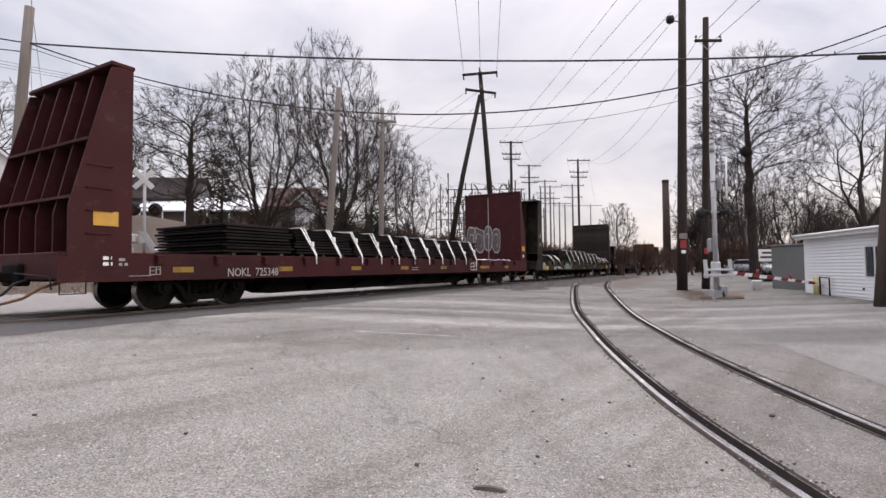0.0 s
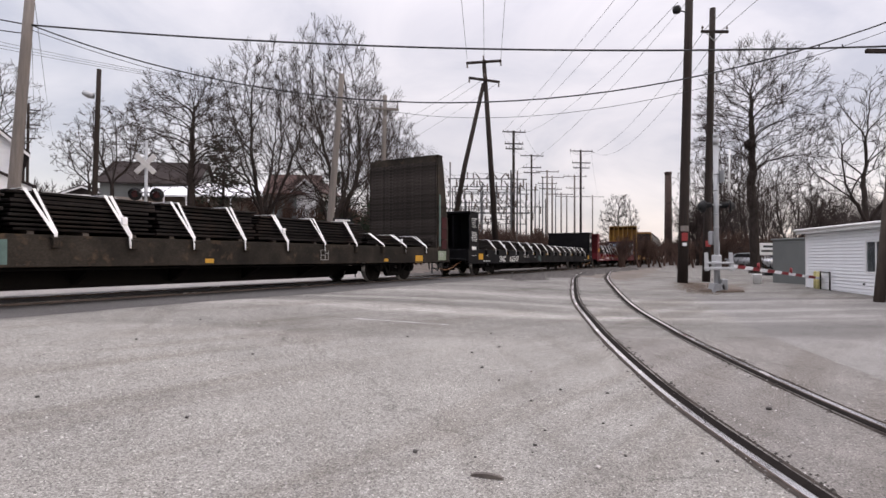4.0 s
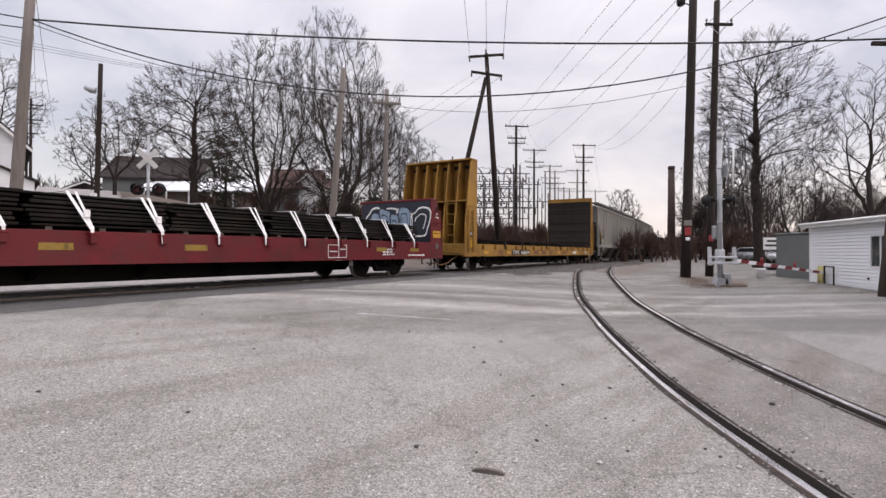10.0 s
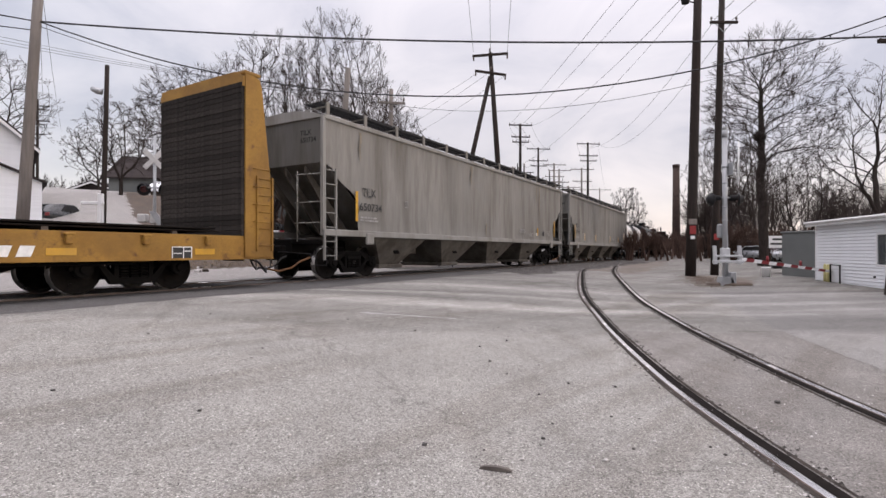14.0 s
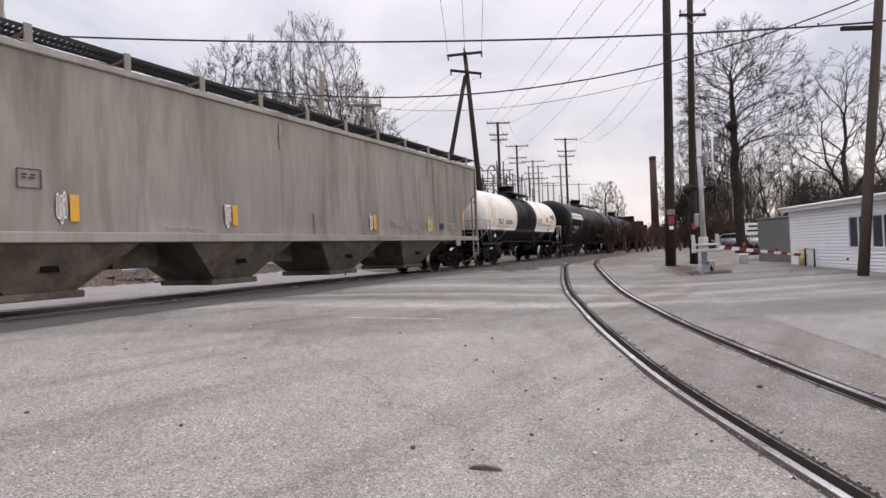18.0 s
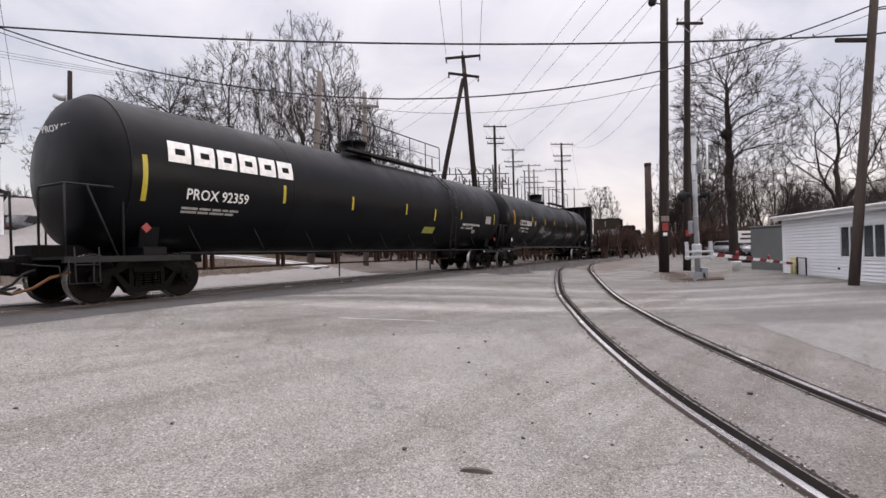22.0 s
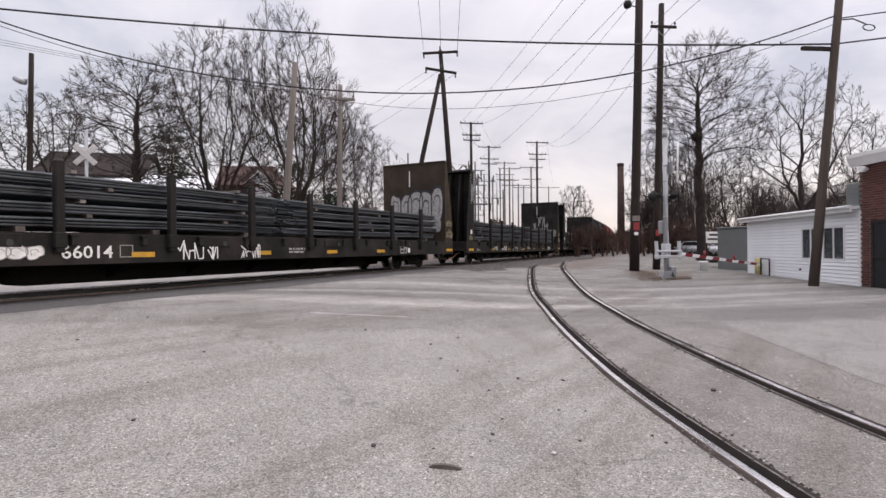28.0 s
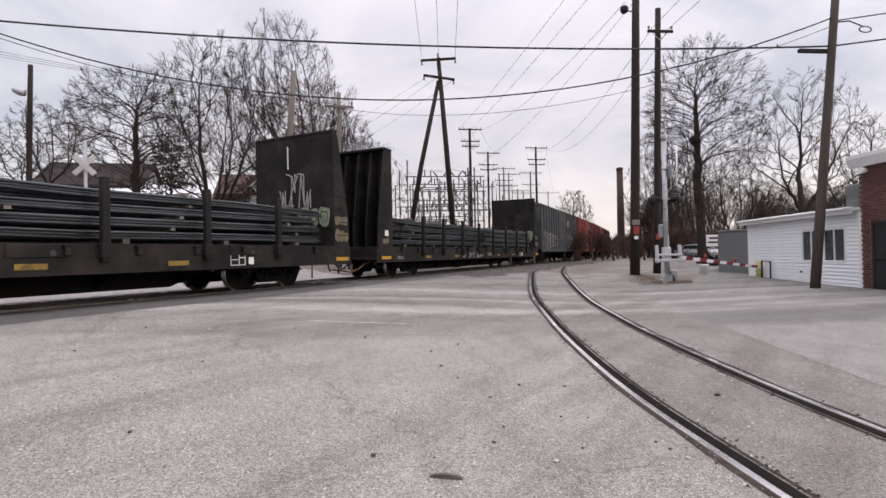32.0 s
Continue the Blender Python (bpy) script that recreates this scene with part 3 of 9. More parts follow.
# ---- rails ----
def rail_bar(path, name, parent, mat_web="rail_rust", bright=(7, 8, 9)):
    """A rail with head, web and foot, its head polished, along points (x, y, z of the head's top)."""
    shape = [(-0.065, -0.172), (0.065, -0.172), (0.065, -0.160), (0.012, -0.145), (0.012, -0.045), (0.036, -0.036), (0.036, -0.006), (0.028, -0.001), (0.020, 0.0), (-0.020, 0.0), (-0.028, -0.001), (-0.036, -0.006), (-0.036, -0.036), (-0.012, -0.045), (-0.012, -0.145), (-0.065, -0.160)]
    bm = bmesh.new()
    rings = []
    for i, p in enumerate(path):
        d = Vector(path[min(i + 1, len(path) - 1)]) - Vector(path[max(i - 1, 0)])
        d.z = 0
        d.normalize()
        side = Vector((-d.y, d.x, 0))
        rings.append([bm.verts.new(Vector(p) + side * a + Vector((0, 0, b))) for a, b in shape])
    k = len(shape)
    for a, b in zip(rings, rings[1:]):
        for i in range(k):
            f = bm.faces.new((a[i], b[i], b[(i + 1) % k], a[(i + 1) % k]))
            f.material_index = 0 if i in bright else 1
            f.smooth = False
    bmesh.ops.recalc_face_normals(bm, faces=bm.faces[:])
    return part(name, bm, ("rail_steel", mat_web), parent)


def build_tracks():
    main = tagged(empty("main_railway_track"), "steel main railway track set in the street at a crossing", "railway track", kind="structure")
    for off in (-0.753, 0.753):
        pts = []
        s = -60.0
        while s < 330:
            p, _ = main_line(s, off)
            pts.append((p.x, p.y, RAIL))
            s += 3.0
        rail_bar(pts, "rail", main, bright=(6, 7, 8, 9, 10))
    branch = tagged(empty("branch_railway_track"), "curved steel branch track with polished rail heads in asphalt", "railway track", kind="structure")
    mid = along_curve(BRANCH, 0.4)
    for side in (-0.753, 0.753):
        pts = []
        for i, p in enumerate(mid):
            d = (mid[min(i + 1, len(mid) - 1)] - mid[max(i - 1, 0)]).normalized()
            nrm = Vector((-d.y, d.x))
            q = p + nrm * side
            z = max(ground_z(q.x, q.y) + 0.012, 0) if i < len(mid) - 1 else RAIL
            pts.append((q.x, q.y, min(z, RAIL)))
        rail_bar(pts, "rail", branch)
        # flat strips beside the rail: the groove's shade in near-black, worn filler with web shadow
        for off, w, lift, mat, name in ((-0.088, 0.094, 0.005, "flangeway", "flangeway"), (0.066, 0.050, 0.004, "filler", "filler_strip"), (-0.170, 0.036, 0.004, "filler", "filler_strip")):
            bm = bmesh.new()
            prev = None
            for i, p in enumerate(mid[:-6]):
                d = (mid[min(i + 1, len(mid) - 1)] - mid[max(i - 1, 0)]).normalized()
                nrm = Vector((-d.y, d.x)) * math.copysign(1, side)
                wob = 0.03 * noise.noise((p.x * 2, p.y * 2, side)) if name == "filler_strip" else 0
                row = []
                for e in (off - w / 2, off + w / 2 + wob):
                    q = p + nrm * (abs(side) + e)
                    row.append(bm.verts.new((q.x, q.y, ground_z(q.x, q.y) + lift)))
                if prev:
                    bm.faces.new((prev[0], prev[1], row[1], row[0]))
                prev = row
            bmesh.ops.recalc_face_normals(bm, faces=bm.faces[:])
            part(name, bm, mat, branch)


# near-black is the shade inside the groove, painted on a flat strip
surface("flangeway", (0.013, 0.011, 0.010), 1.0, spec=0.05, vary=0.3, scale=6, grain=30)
# worn infill, darkened to carry the shadow along the rail's outer side
surface("filler", (0.050, 0.043, 0.038), 1.0, spec=0.05, vary=0.4, scale=5, grain=35, bump=0.6)
build_tracks()


# ---- bare trees ----
def limbs(rnd, p, d, length, r, depth, kids, out, bend=0.16, lift=0.05, spread=42, taper=0.55, gnarl=1.0):
    """Grow a branch into out as (start, end, r0, r1, depth) pieces, with its side branches."""
    n = 4 if depth < 2 else 3
    step = length / n
    q, dirn, rad = Vector(p), Vector(d).normalized(), r
    marks = []
    for i in range(n):
        jit = Vector((rnd.gauss(0, 1), rnd.gauss(0, 1), rnd.gauss(0, 1))) * bend * gnarl
        dirn = (dirn + jit + Vector((0, 0, lift))).normalized()
        e = q + dirn * step
        nr = r * (1 - (1 - taper) * (i + 1) / n)
        out.append((q, e, rad, nr, depth))
        marks.append((q, e, dirn.copy(), nr))
        q, rad = e, nr
    if depth >= len(kids):
        return
    k = kids[depth]
    for j in range(k):
        f = (j + 0.5 + rnd.uniform(-0.3, 0.3)) / k
        f = (0.28 if depth else 0.40) + f * (0.72 if depth else 0.60)
        i = min(int(f * n), n - 1)
        a, b, dd, rr = marks[i]
        base = a.lerp(b, min(max(f * n - i, 0), 1))
        ax = dd.orthogonal().normalized()
        ax.rotate(Matrix.Rotation(2.4 * j + rnd.uniform(-0.7, 0.7), 3, dd))
        nd = dd.copy()
        nd.rotate(Matrix.Rotation(radians(spread * rnd.uniform(0.65, 1.2)), 3, ax))
        limbs(rnd, base, nd, length * rnd.uniform(0.50, 0.72) * (1.15 - 0.35 * f), rr * rnd.uniform(0.45, 0.62), depth + 1, kids, out, bend, lift, spread, taper, gnarl)
    # the leader goes on
    limbs(rnd, q, dirn, length * 0.55, rad, depth + 1, kids, out, bend, lift, spread, taper, gnarl)


def sticks_mesh(name, pieces, mats, sides=(7, 6, 4, 3, 3, 3, 3)):
    """One mesh of tapered sticks."""
    groups = {}
    for pc in pieces:
        groups.setdefault(sides[min(pc[4], len(sides) - 1)], []).append((*pc[0], *pc[1], pc[2], pc[3]))
    verts, faces, base = [], [], 0
    for k, rows in groups.items():
        q = np.array(rows)
        a, b, r0, r1 = q[:, :3], q[:, 3:6], q[:, 6:7], q[:, 7:8]
        d = b - a
        d /= np.linalg.norm(d, axis=1, keepdims=True) + 1e-9
        u = np.cross(d, np.where(np.abs(d[:, 2:3]) < 0.8, (0.0, 0.0, 1.0), (1.0, 0.0, 0.0)))
        u /= np.linalg.norm(u, axis=1, keepdims=True)
        w = np.cross(d, u)
        t = np.arange(k) * 2 * np.pi / k
        ring = u[:, None] * np.cos(t)[None, :, None] + w[:, None] * np.sin(t)[None, :, None]
        low = (a - d * r0 * 0.3)[:, None] + ring * r0[:, None]
        high = b[:, None] + ring * r1[:, None]
        verts.append(np.concatenate([low, high], 1).reshape(-1, 3))
        start = base + np.arange(len(q))[:, None] * 2 * k
        i = np.arange(k)[None]
        j = (i + 1) % k
        faces.append(np.stack([start + i, start + j, start + k + j, start + k + i], -1).reshape(-1, 4))
        base += len(q) * 2 * k
    verts, faces = np.concatenate(verts), np.concatenate(faces)
    me = bpy.data.meshes.new(name)
    me.vertices.add(len(verts))
    me.vertices.foreach_set("co", verts.ravel().astype(np.float32))
    me.loops.add(faces.size)
    me.loops.foreach_set("vertex_index", faces.ravel().astype(np.int32))
    me.polygons.add(len(faces))
    me.polygons.foreach_set("loop_start", (np.arange(len(faces)) * 4).astype(np.int32))
    me.polygons.foreach_set("use_smooth", np.ones(len(faces), bool))
    me.update(calc_edges=True)
    for m in mats:
        me.materials.append(MATS[m])
    return me


def grow(rnd, height, base, half, stems, spread, count, top_heavy, lean):
    """Grow a crown towards many free spots inside its outline: the nodes, their parents and the tips' directions."""
    gen = np.random.default_rng(rnd.randrange(1 << 30))
    f = gen.random(count * 3) ** 0.62
    ring = np.sqrt(np.clip(1 - (2 * f ** top_heavy - 1) ** 2, 0, 1))
    keep = gen.random(count * 3) < ring ** 2 + 0.04
    f, ring = f[keep][:count], ring[keep][:count]
    az, rr = gen.random(len(f)) * 2 * np.pi, gen.random(len(f)) ** np.where(f < 0.6, 0.30, 0.48)
    bump = 1 + 0.10 * np.sin(3 * az + rnd.uniform(0, 6)) + 0.07 * np.sin(5 * az + 7 * f)
    z = height * (base + (1 - base) * f)
    spots = np.stack([np.cos(az) * rr * ring * half * bump + lean[0] * z, np.sin(az) * rr * ring * half * bump + lean[1] * z, z], 1)
    step = height * 0.021
    nodes, parent, head = [np.zeros(3)], [-1], [np.array((0.0, 0.0, 1.0))]

    def add(at, direction, come):
        nodes.append(at)
        parent.append(come)
        head.append(direction)
        return len(nodes) - 1

    def run(come, direction, n, wild):
        d = direction
        for _ in range(n):
            d = d * 0.7 + direction * 0.3 + gen.normal(0, wild, 3)
            d = d / np.linalg.norm(d)
            come = add(nodes[come] + d * step, d, come)
        return come

    crotch = run(0, np.array((lean[0], lean[1], 1.0)), max(2, int(base * height / step)), 0.035)
    if stems < 2:
        run(crotch, np.array((lean[0], lean[1], 1.0)), int((1 - base) * 0.80 * height / step), 0.02)
    turn = rnd.uniform(0, 6)
    for k in range(stems if stems > 1 else 0):
        a, tilt = turn + 2.4 * k, radians(spread * (0.35 + 0.65 * ((k * 0.618) % 1.0)))
        way = np.array((math.cos(a) * math.sin(tilt), math.sin(a) * math.sin(tilt), math.cos(tilt)))
        run(max(2, crotch - (k % 3)), way, rnd.randint(7, 12), 0.03)
    near = np.full(len(spots), 1e9)
    who = np.zeros(len(spots), int)
    seen, forks = 0, {}
    for _ in range(110):
        fresh = np.array(nodes[seen:])
        if not len(fresh) or not len(spots):
            break
        gap = np.linalg.norm(spots[:, None] - fresh[None], axis=2)
        best = gap.argmin(1)
        dist = gap[np.arange(len(spots)), best]
        closer = dist < near
        near[closer], who[closer] = dist[closer], best[closer] + seen
        seen = len(nodes)
        left = near > step * 1.7
        spots, near, who = spots[left], near[left], who[left]
        if not len(spots):
            break
        pull = spots - np.array(nodes)[who]
        pull /= np.linalg.norm(pull, axis=1, keepdims=True)
        total = np.zeros((len(nodes), 3))
        np.add.at(total, who, pull)
        for i in np.unique(who):
            d = total[i]
            size = np.linalg.norm(d)
            forks[i] = forks.get(i, 0) + 1
            if size < 1e-6 or forks[i] > 3:
                continue
            d = d / size + head[i] * 0.95 + np.array((0, 0, 0.32)) + gen.normal(0, 0.06, 3)
            d /= np.linalg.norm(d)
            add(nodes[i] + d * step, d, int(i))
        free = np.array([forks.get(i, 0) <= 3 for i in who])
        spots, near, who = spots[free], near[free], who[free]
    # draw the limbs straighter
    at, come = np.array(nodes), np.array(parent)
    kids = np.bincount(come[1:], minlength=len(at))
    for _ in range(7):
        below = np.zeros_like(at)
        np.add.at(below, come[1:], at[1:])
        mean = below / np.maximum(kids, 1)[:, None]
        moved = at * 0.4 + at[come] * 0.3 + mean * 0.3
        moved[kids == 0], moved[0] = at[kids == 0], at[0]
        at = moved
    head = at - at[come]
    head /= np.linalg.norm(head, axis=1, keepdims=True) + 1e-9
    return at, come, head, step


def bare_tree(x, y, height, seed, label, base=0.25, half=3.3, r=0.24, stems=6, spread=40, count=700, twigs=4, thick=0.0085, top_heavy=0.8, lean=(0, 0), name="bare_tree", bark="bark", twig="twig", group="bare trees"):
    """A leafless broadleaf tree: forking limbs that fill a rounded outline, ending in a haze of fine twigs."""
    rnd = random.Random(seed)
    nodes, parent, head, step = grow(rnd, height, base, half, stems, spread, count, top_heavy, lean)
    n = len(nodes)
    kids = np.zeros(n, int)
    for i in range(1, n):
        kids[parent[i]] += 1
    tips = max(int((kids == 0).sum()), 4)
    power = math.log(tips) / math.log(max(r / (thick * 1.3), 3))
    load = np.where(kids == 0, (thick * 1.3) ** power, 0.0)
    for i in range(n - 1, 0, -1):
        load[parent[i]] += load[i]
    rad = load ** (1 / power)
    big, fine = [], []
    for i in range(1, n):
        a, b = Vector(nodes[parent[i]]), Vector(nodes[i])
        r0, r1 = min(rad[parent[i]], rad[i] * 1.25), rad[i]
        (big if r1 > 0.024 else fine).append((a, b, r0, r1, 0 if r1 > 0.10 else 1 if r1 > 0.04 else 2 if r1 > 0.02 else 3))
    big.append((Vector((0, 0, -0.15)), Vector((0, 0, height * 0.035)), r * 1.4, r * 1.02, 0))

    def spray_of(p, d, length, level):
        e = p + d * length
        fine.append((p, e, thick * (1.0 if level else 1.15), thick * 0.7, 3))
        if level < 2:
            for _ in range(2):
                o = Vector((rnd.gauss(0, 1), rnd.gauss(0, 1), rnd.gauss(0, 1)))
                q = (d + o * 0.32 + Vector((0, 0, 0.16))).normalized()
                spray_of(p.lerp(e, rnd.uniform(0.45, 1.0)), q, length * rnd.uniform(0.55, 0.85), level + 1)

    for i in range(1, n):
        if rad[i] > 0.030 or nodes[i][2] < base * height:
            continue
        for _ in range(twigs if kids[i] == 0 else 1 if rnd.random() < 0.55 else 0):
            o = Vector((rnd.gauss(0, 1), rnd.gauss(0, 1), rnd.gauss(0, 1)))
            d = (Vector(head[i]) + o * 0.34 + Vector((0, 0, 0.18))).normalized()
            spray_of(Vector(nodes[i]), d, step * rnd.uniform(0.9, 1.9), 0 if kids[i] == 0 else 1)
    tree = tagged(empty(name, pose(x, y, ground_z(x, y) - 0.08)), label, "tree", group)
    for nm, pieces, mat in (("trunk", big, bark), ("crown", fine, twig)):
        ob = new(nm, sticks_mesh(nm, pieces, (mat,), (10, 7, 5, 3, 3, 3)))
        ob.parent = tree
    return tree


def fir(x, y, height, seed, wide=0.34):
    """A dark ragged evergreen: drooping boughs of many small sprays."""
    rnd = random.Random(seed)
    tree = tagged(empty("evergreen_tree", pose(x, y, ground_z(x, y) - 0.05)), "dark green ragged evergreen on the bank", "tree", "evergreens")
    part("trunk", one(tube, [(0, 0, 0), (0.1, 0, height * 0.9)], [0.14, 0.03], 7), "bark", tree)
    verts, faces = [], []
    for bough in range(60):
        f = rnd.random() ** 0.8
        a = rnd.uniform(0, 6.283)
        reach = height * wide * (0.35 + 0.65 * math.sin(math.pi * min(1, 0.25 + 0.72 * f)) ** 0.8) * rnd.uniform(0.45, 1.15)
        z = height * (0.08 + 0.86 * f)
        for k in range(30):
            g = rnd.random() ** 0.6
            rr = reach * g
            c = Vector((rr * math.cos(a), rr * math.sin(a), z + 0.25 * reach * g * g * rnd.uniform(-0.6, 1.0))) + Vector((rnd.gauss(0, 0.16), rnd.gauss(0, 0.16), rnd.gauss(0, 0.12)))
            d = Vector((math.cos(a) + rnd.gauss(0, 0.7), math.sin(a) + rnd.gauss(0, 0.7), rnd.uniform(-0.3, 0.8))).normalized()
            s = d.orthogonal().normalized()
            L, w = rnd.uniform(0.12, 0.34), rnd.uniform(0.025, 0.07)
            n = len(verts)
            verts += [c - s * w, c + s * w, c + d * L + s * w * 0.3, c + d * L - s * w * 0.3]
            faces.append((n, n + 1, n + 2, n + 3))
    me = bpy.data.meshes.new("crown")
    me.from_pydata([tuple(v) for v in verts], [], faces)
    me.materials.append(MATS["evergreen"])
    ob = new("crown", me)
    ob.parent = tree
    return tree


def thicket(name, label, places, seed, mat, kids=(4, 4, 3), thick=0.018):
    """Far woods, too many to count: one mesh."""
    rnd = random.Random(seed)
    pieces = []
    for x, y, hgt in places:
        out = []
        limbs(rnd, (0, 0, 0), (rnd.uniform(-0.1, 0.1), 0, 1), hgt * 0.45, 0.10 + hgt * 0.006, 0, kids, out, 0.12, 0.10, 34)
        k = hgt / max(b.z for _, b, *_ in out)
        o = Vector((x, y, ground_z(x, y) - 0.1))
        pieces += [(a * k + o, b * k + o, max(r0, thick), max(r1, thick), d + 1) for a, b, r0, r1, d in out]
    return tagged(new(name, sticks_mesh(name, pieces, (mat,), (6, 5, 4, 3, 3, 3))), label, "woods", kind="stuff")


def eye_place(px, d):
    """x across and y ahead for a direction px to the side per 920 ahead."""
    return px / 920 * d, d


BIG = "tall bare broadleaf tree with a wide twiggy crown"
BACK = "slender pale bare tree on the bank"
EDGE = "bare tree at the edge of the woods"
# on the bank beyond the line
bare_tree(*eye_place(-427, 27), 8.9, 11, BIG, 0.30, 3.4, 0.19, 1, 40, 1300, 4, 0.0070, 0.95)
bare_tree(*eye_place(-301, 29.5), 11.4, 12, BIG, 0.16, 3.7, 0.25, 6, 34, 1800, 4, 0.0070, 0.72)
bare_tree(*eye_place(-184, 31), 13.6, 13, BIG, 0.13, 3.75, 0.24, 7, 30, 2150, 4, 0.0070, 0.75)
bare_tree(*eye_place(-158, 37), 12.0, 14, BIG, 0.18, 3.9, 0.18, 5, 30, 1250, 4, 0.0070)
for px, d, hgt, sd in ((-62, 42, 10.8, 15), (-108, 40, 11.4, 16), (-84, 38, 10.6, 22), (-26, 46, 9.6, 20)):
    bare_tree(*eye_place(px, d), hgt, sd, BACK, 0.16, 2.5, 0.13, 3, 24, 520, 4, 0.0062, 0.85, bark="far_twig", twig="far_twig")
bare_tree(*eye_place(-565, 37), 7.0, 17, "small bare tree beside the hill street", 0.2, 2.9, 0.13, 4, 44, 330, 3, 0.008)
bare_tree(*eye_place(-605, 44), 5.8, 18, "small bare tree beside the hill street", 0.2, 2.8, 0.11, 4, 46, 260, 3, 0.009)
bare_tree(*eye_place(-775, 52), 13.0, 19, "bare tree behind the white house", 0.3, 4.6, 0.2, 4, 34, 420, 3, 0.011)
fir(*eye_place(-372, 38), 6.6, 21, 0.26)
fir(*eye_place(-165, 39), 6.2, 23)
fir(*eye_place(-100, 34), 3.8, 24)
# by the white building
bare_tree(*eye_place(573, 37), 16.4, 31, "tall old bare tree with a thick dark trunk", 0.20, 3.9, 0.32, 1, 30, 2600, 5, 0.0088, 1.15, (0.015, 0))
bare_tree(*eye_place(780, 33), 13.0, 32, "bare tree with a forked dark trunk behind the roof", 0.30, 3.9, 0.26, 3, 46, 560, 3, 0.0075, 0.8, (0.03, 0))
bare_tree(*eye_place(512, 50), 14.5, 33, EDGE, 0.10, 3.4, 0.2, 3, 22, 420, 3, 0.010, 1.0)
bare_tree(*eye_place(470, 60), 12.5, 34, EDGE, 0.10, 3.4, 0.2, 4, 26, 420, 3, 0.011)
bare_tree(*eye_place(552, 56), 12.5, 35, EDGE, 0.12, 3.6, 0.2, 4, 28, 420, 3, 0.011)
bare_tree(*eye_place(640, 46), 9.5, 38, EDGE, 0.2, 3.4, 0.17, 4, 34, 380, 3, 0.011)
bare_tree(*eye_place(900, 40), 11.5, 36, EDGE, 0.2, 4.0, 0.24, 4, 34, 380, 3, 0.010)
bare_tree(*eye_place(331, 135), 17.0, 37, "lone bare tree far along the line", 0.10, 4.9, 0.26, 6, 30, 900, 4, 0.019, 0.8)


def woods():
    rnd = random.Random(77)
    spots = []
    for k in range(165):
        d = rnd.uniform(58, 120)
        spots.append((*eye_place(rnd.uniform(440, 1250), d), rnd.uniform(8.0, 12.5) * (0.72 + d / 260)))
    thicket("far_woods", "dark bare woods beyond the yard", spots, 5, "far_twig", (6, 5, 5), 0.017)
    spots = []
    for k in range(60):
        d = rnd.uniform(62, 105)
        spots.append((*eye_place(rnd.uniform(-690, -5), d), rnd.uniform(4.0, 7.5)))
    thicket("hill_woods", "grey bare woods along the hilltop", spots, 6, "far_twig", (5, 4, 4), 0.024)
    spots = []
    for k in range(300):
        d = rnd.uniform(31, 44)
        spots.append((*eye_place(rnd.uniform(-430, 60), d), rnd.uniform(0.6, 1.5)))
    for k in range(220):
        d = rnd.uniform(42, 85)
        spots.append((*eye_place(rnd.uniform(-150, 300), d), rnd.uniform(1.0, 3.2)))
    for k in range(250):
        d = rnd.uniform(43, 64)
        spots.append((*eye_place(rnd.uniform(-340, 190), d), rnd.uniform(1.8, 4.0)))
    for k in range(420):
        d = rnd.uniform(46, 120)
        spots.append((*eye_place(rnd.uniform(-60, 440), d), rnd.uniform(1.8, 3.4) * (0.6 + d / 110)))
    thicket("brush", "reddish brown leafless brush on the bank", spots, 7, "brush_twig", (6, 5, 4), 0.009)
    spots = []
    for k in range(330):
        d = rnd.uniform(44, 90)
        spots.append((*eye_place(rnd.uniform(432, 950), d), rnd.uniform(1.6, 4.4)))
    thicket("yard_brush", "dark brown leafless brush behind the yard", spots, 8, "brush_twig", (6, 5, 4), 0.013)


woods()
bpy_nest = tagged(new("squirrel_nest", None), "dark ball of leaves lodged in a tree fork", "nest")
bpy_nest.matrix_basis = pose(566 / 920 * 36.6, 36.6, 1.48 + 204 / 920 * 36.6)
rn = random.Random(4)
bm = bmesh.new()
for k in range(260):
    v = Vector((rn.gauss(0, 1), rn.gauss(0, 1), rn.gauss(0, 1))).normalized() * rn.uniform(0.15, 0.42)
    q = v.orthogonal().normalized() * 0.16
    w = v.cross(q).normalized() * 0.05
    bm.faces.new([bm.verts.new(u) for u in (v - q - w, v + q - w, v + q + w, v - q + w)])
part("leaf_ball", bm, "bark", bpy_nest)


# ---- poles, wires, signals ----
def level(y_up, d):
    """Height of a direction y_up per 920 ahead at distance d."""
    return 1.48 + y_up / 920 * d


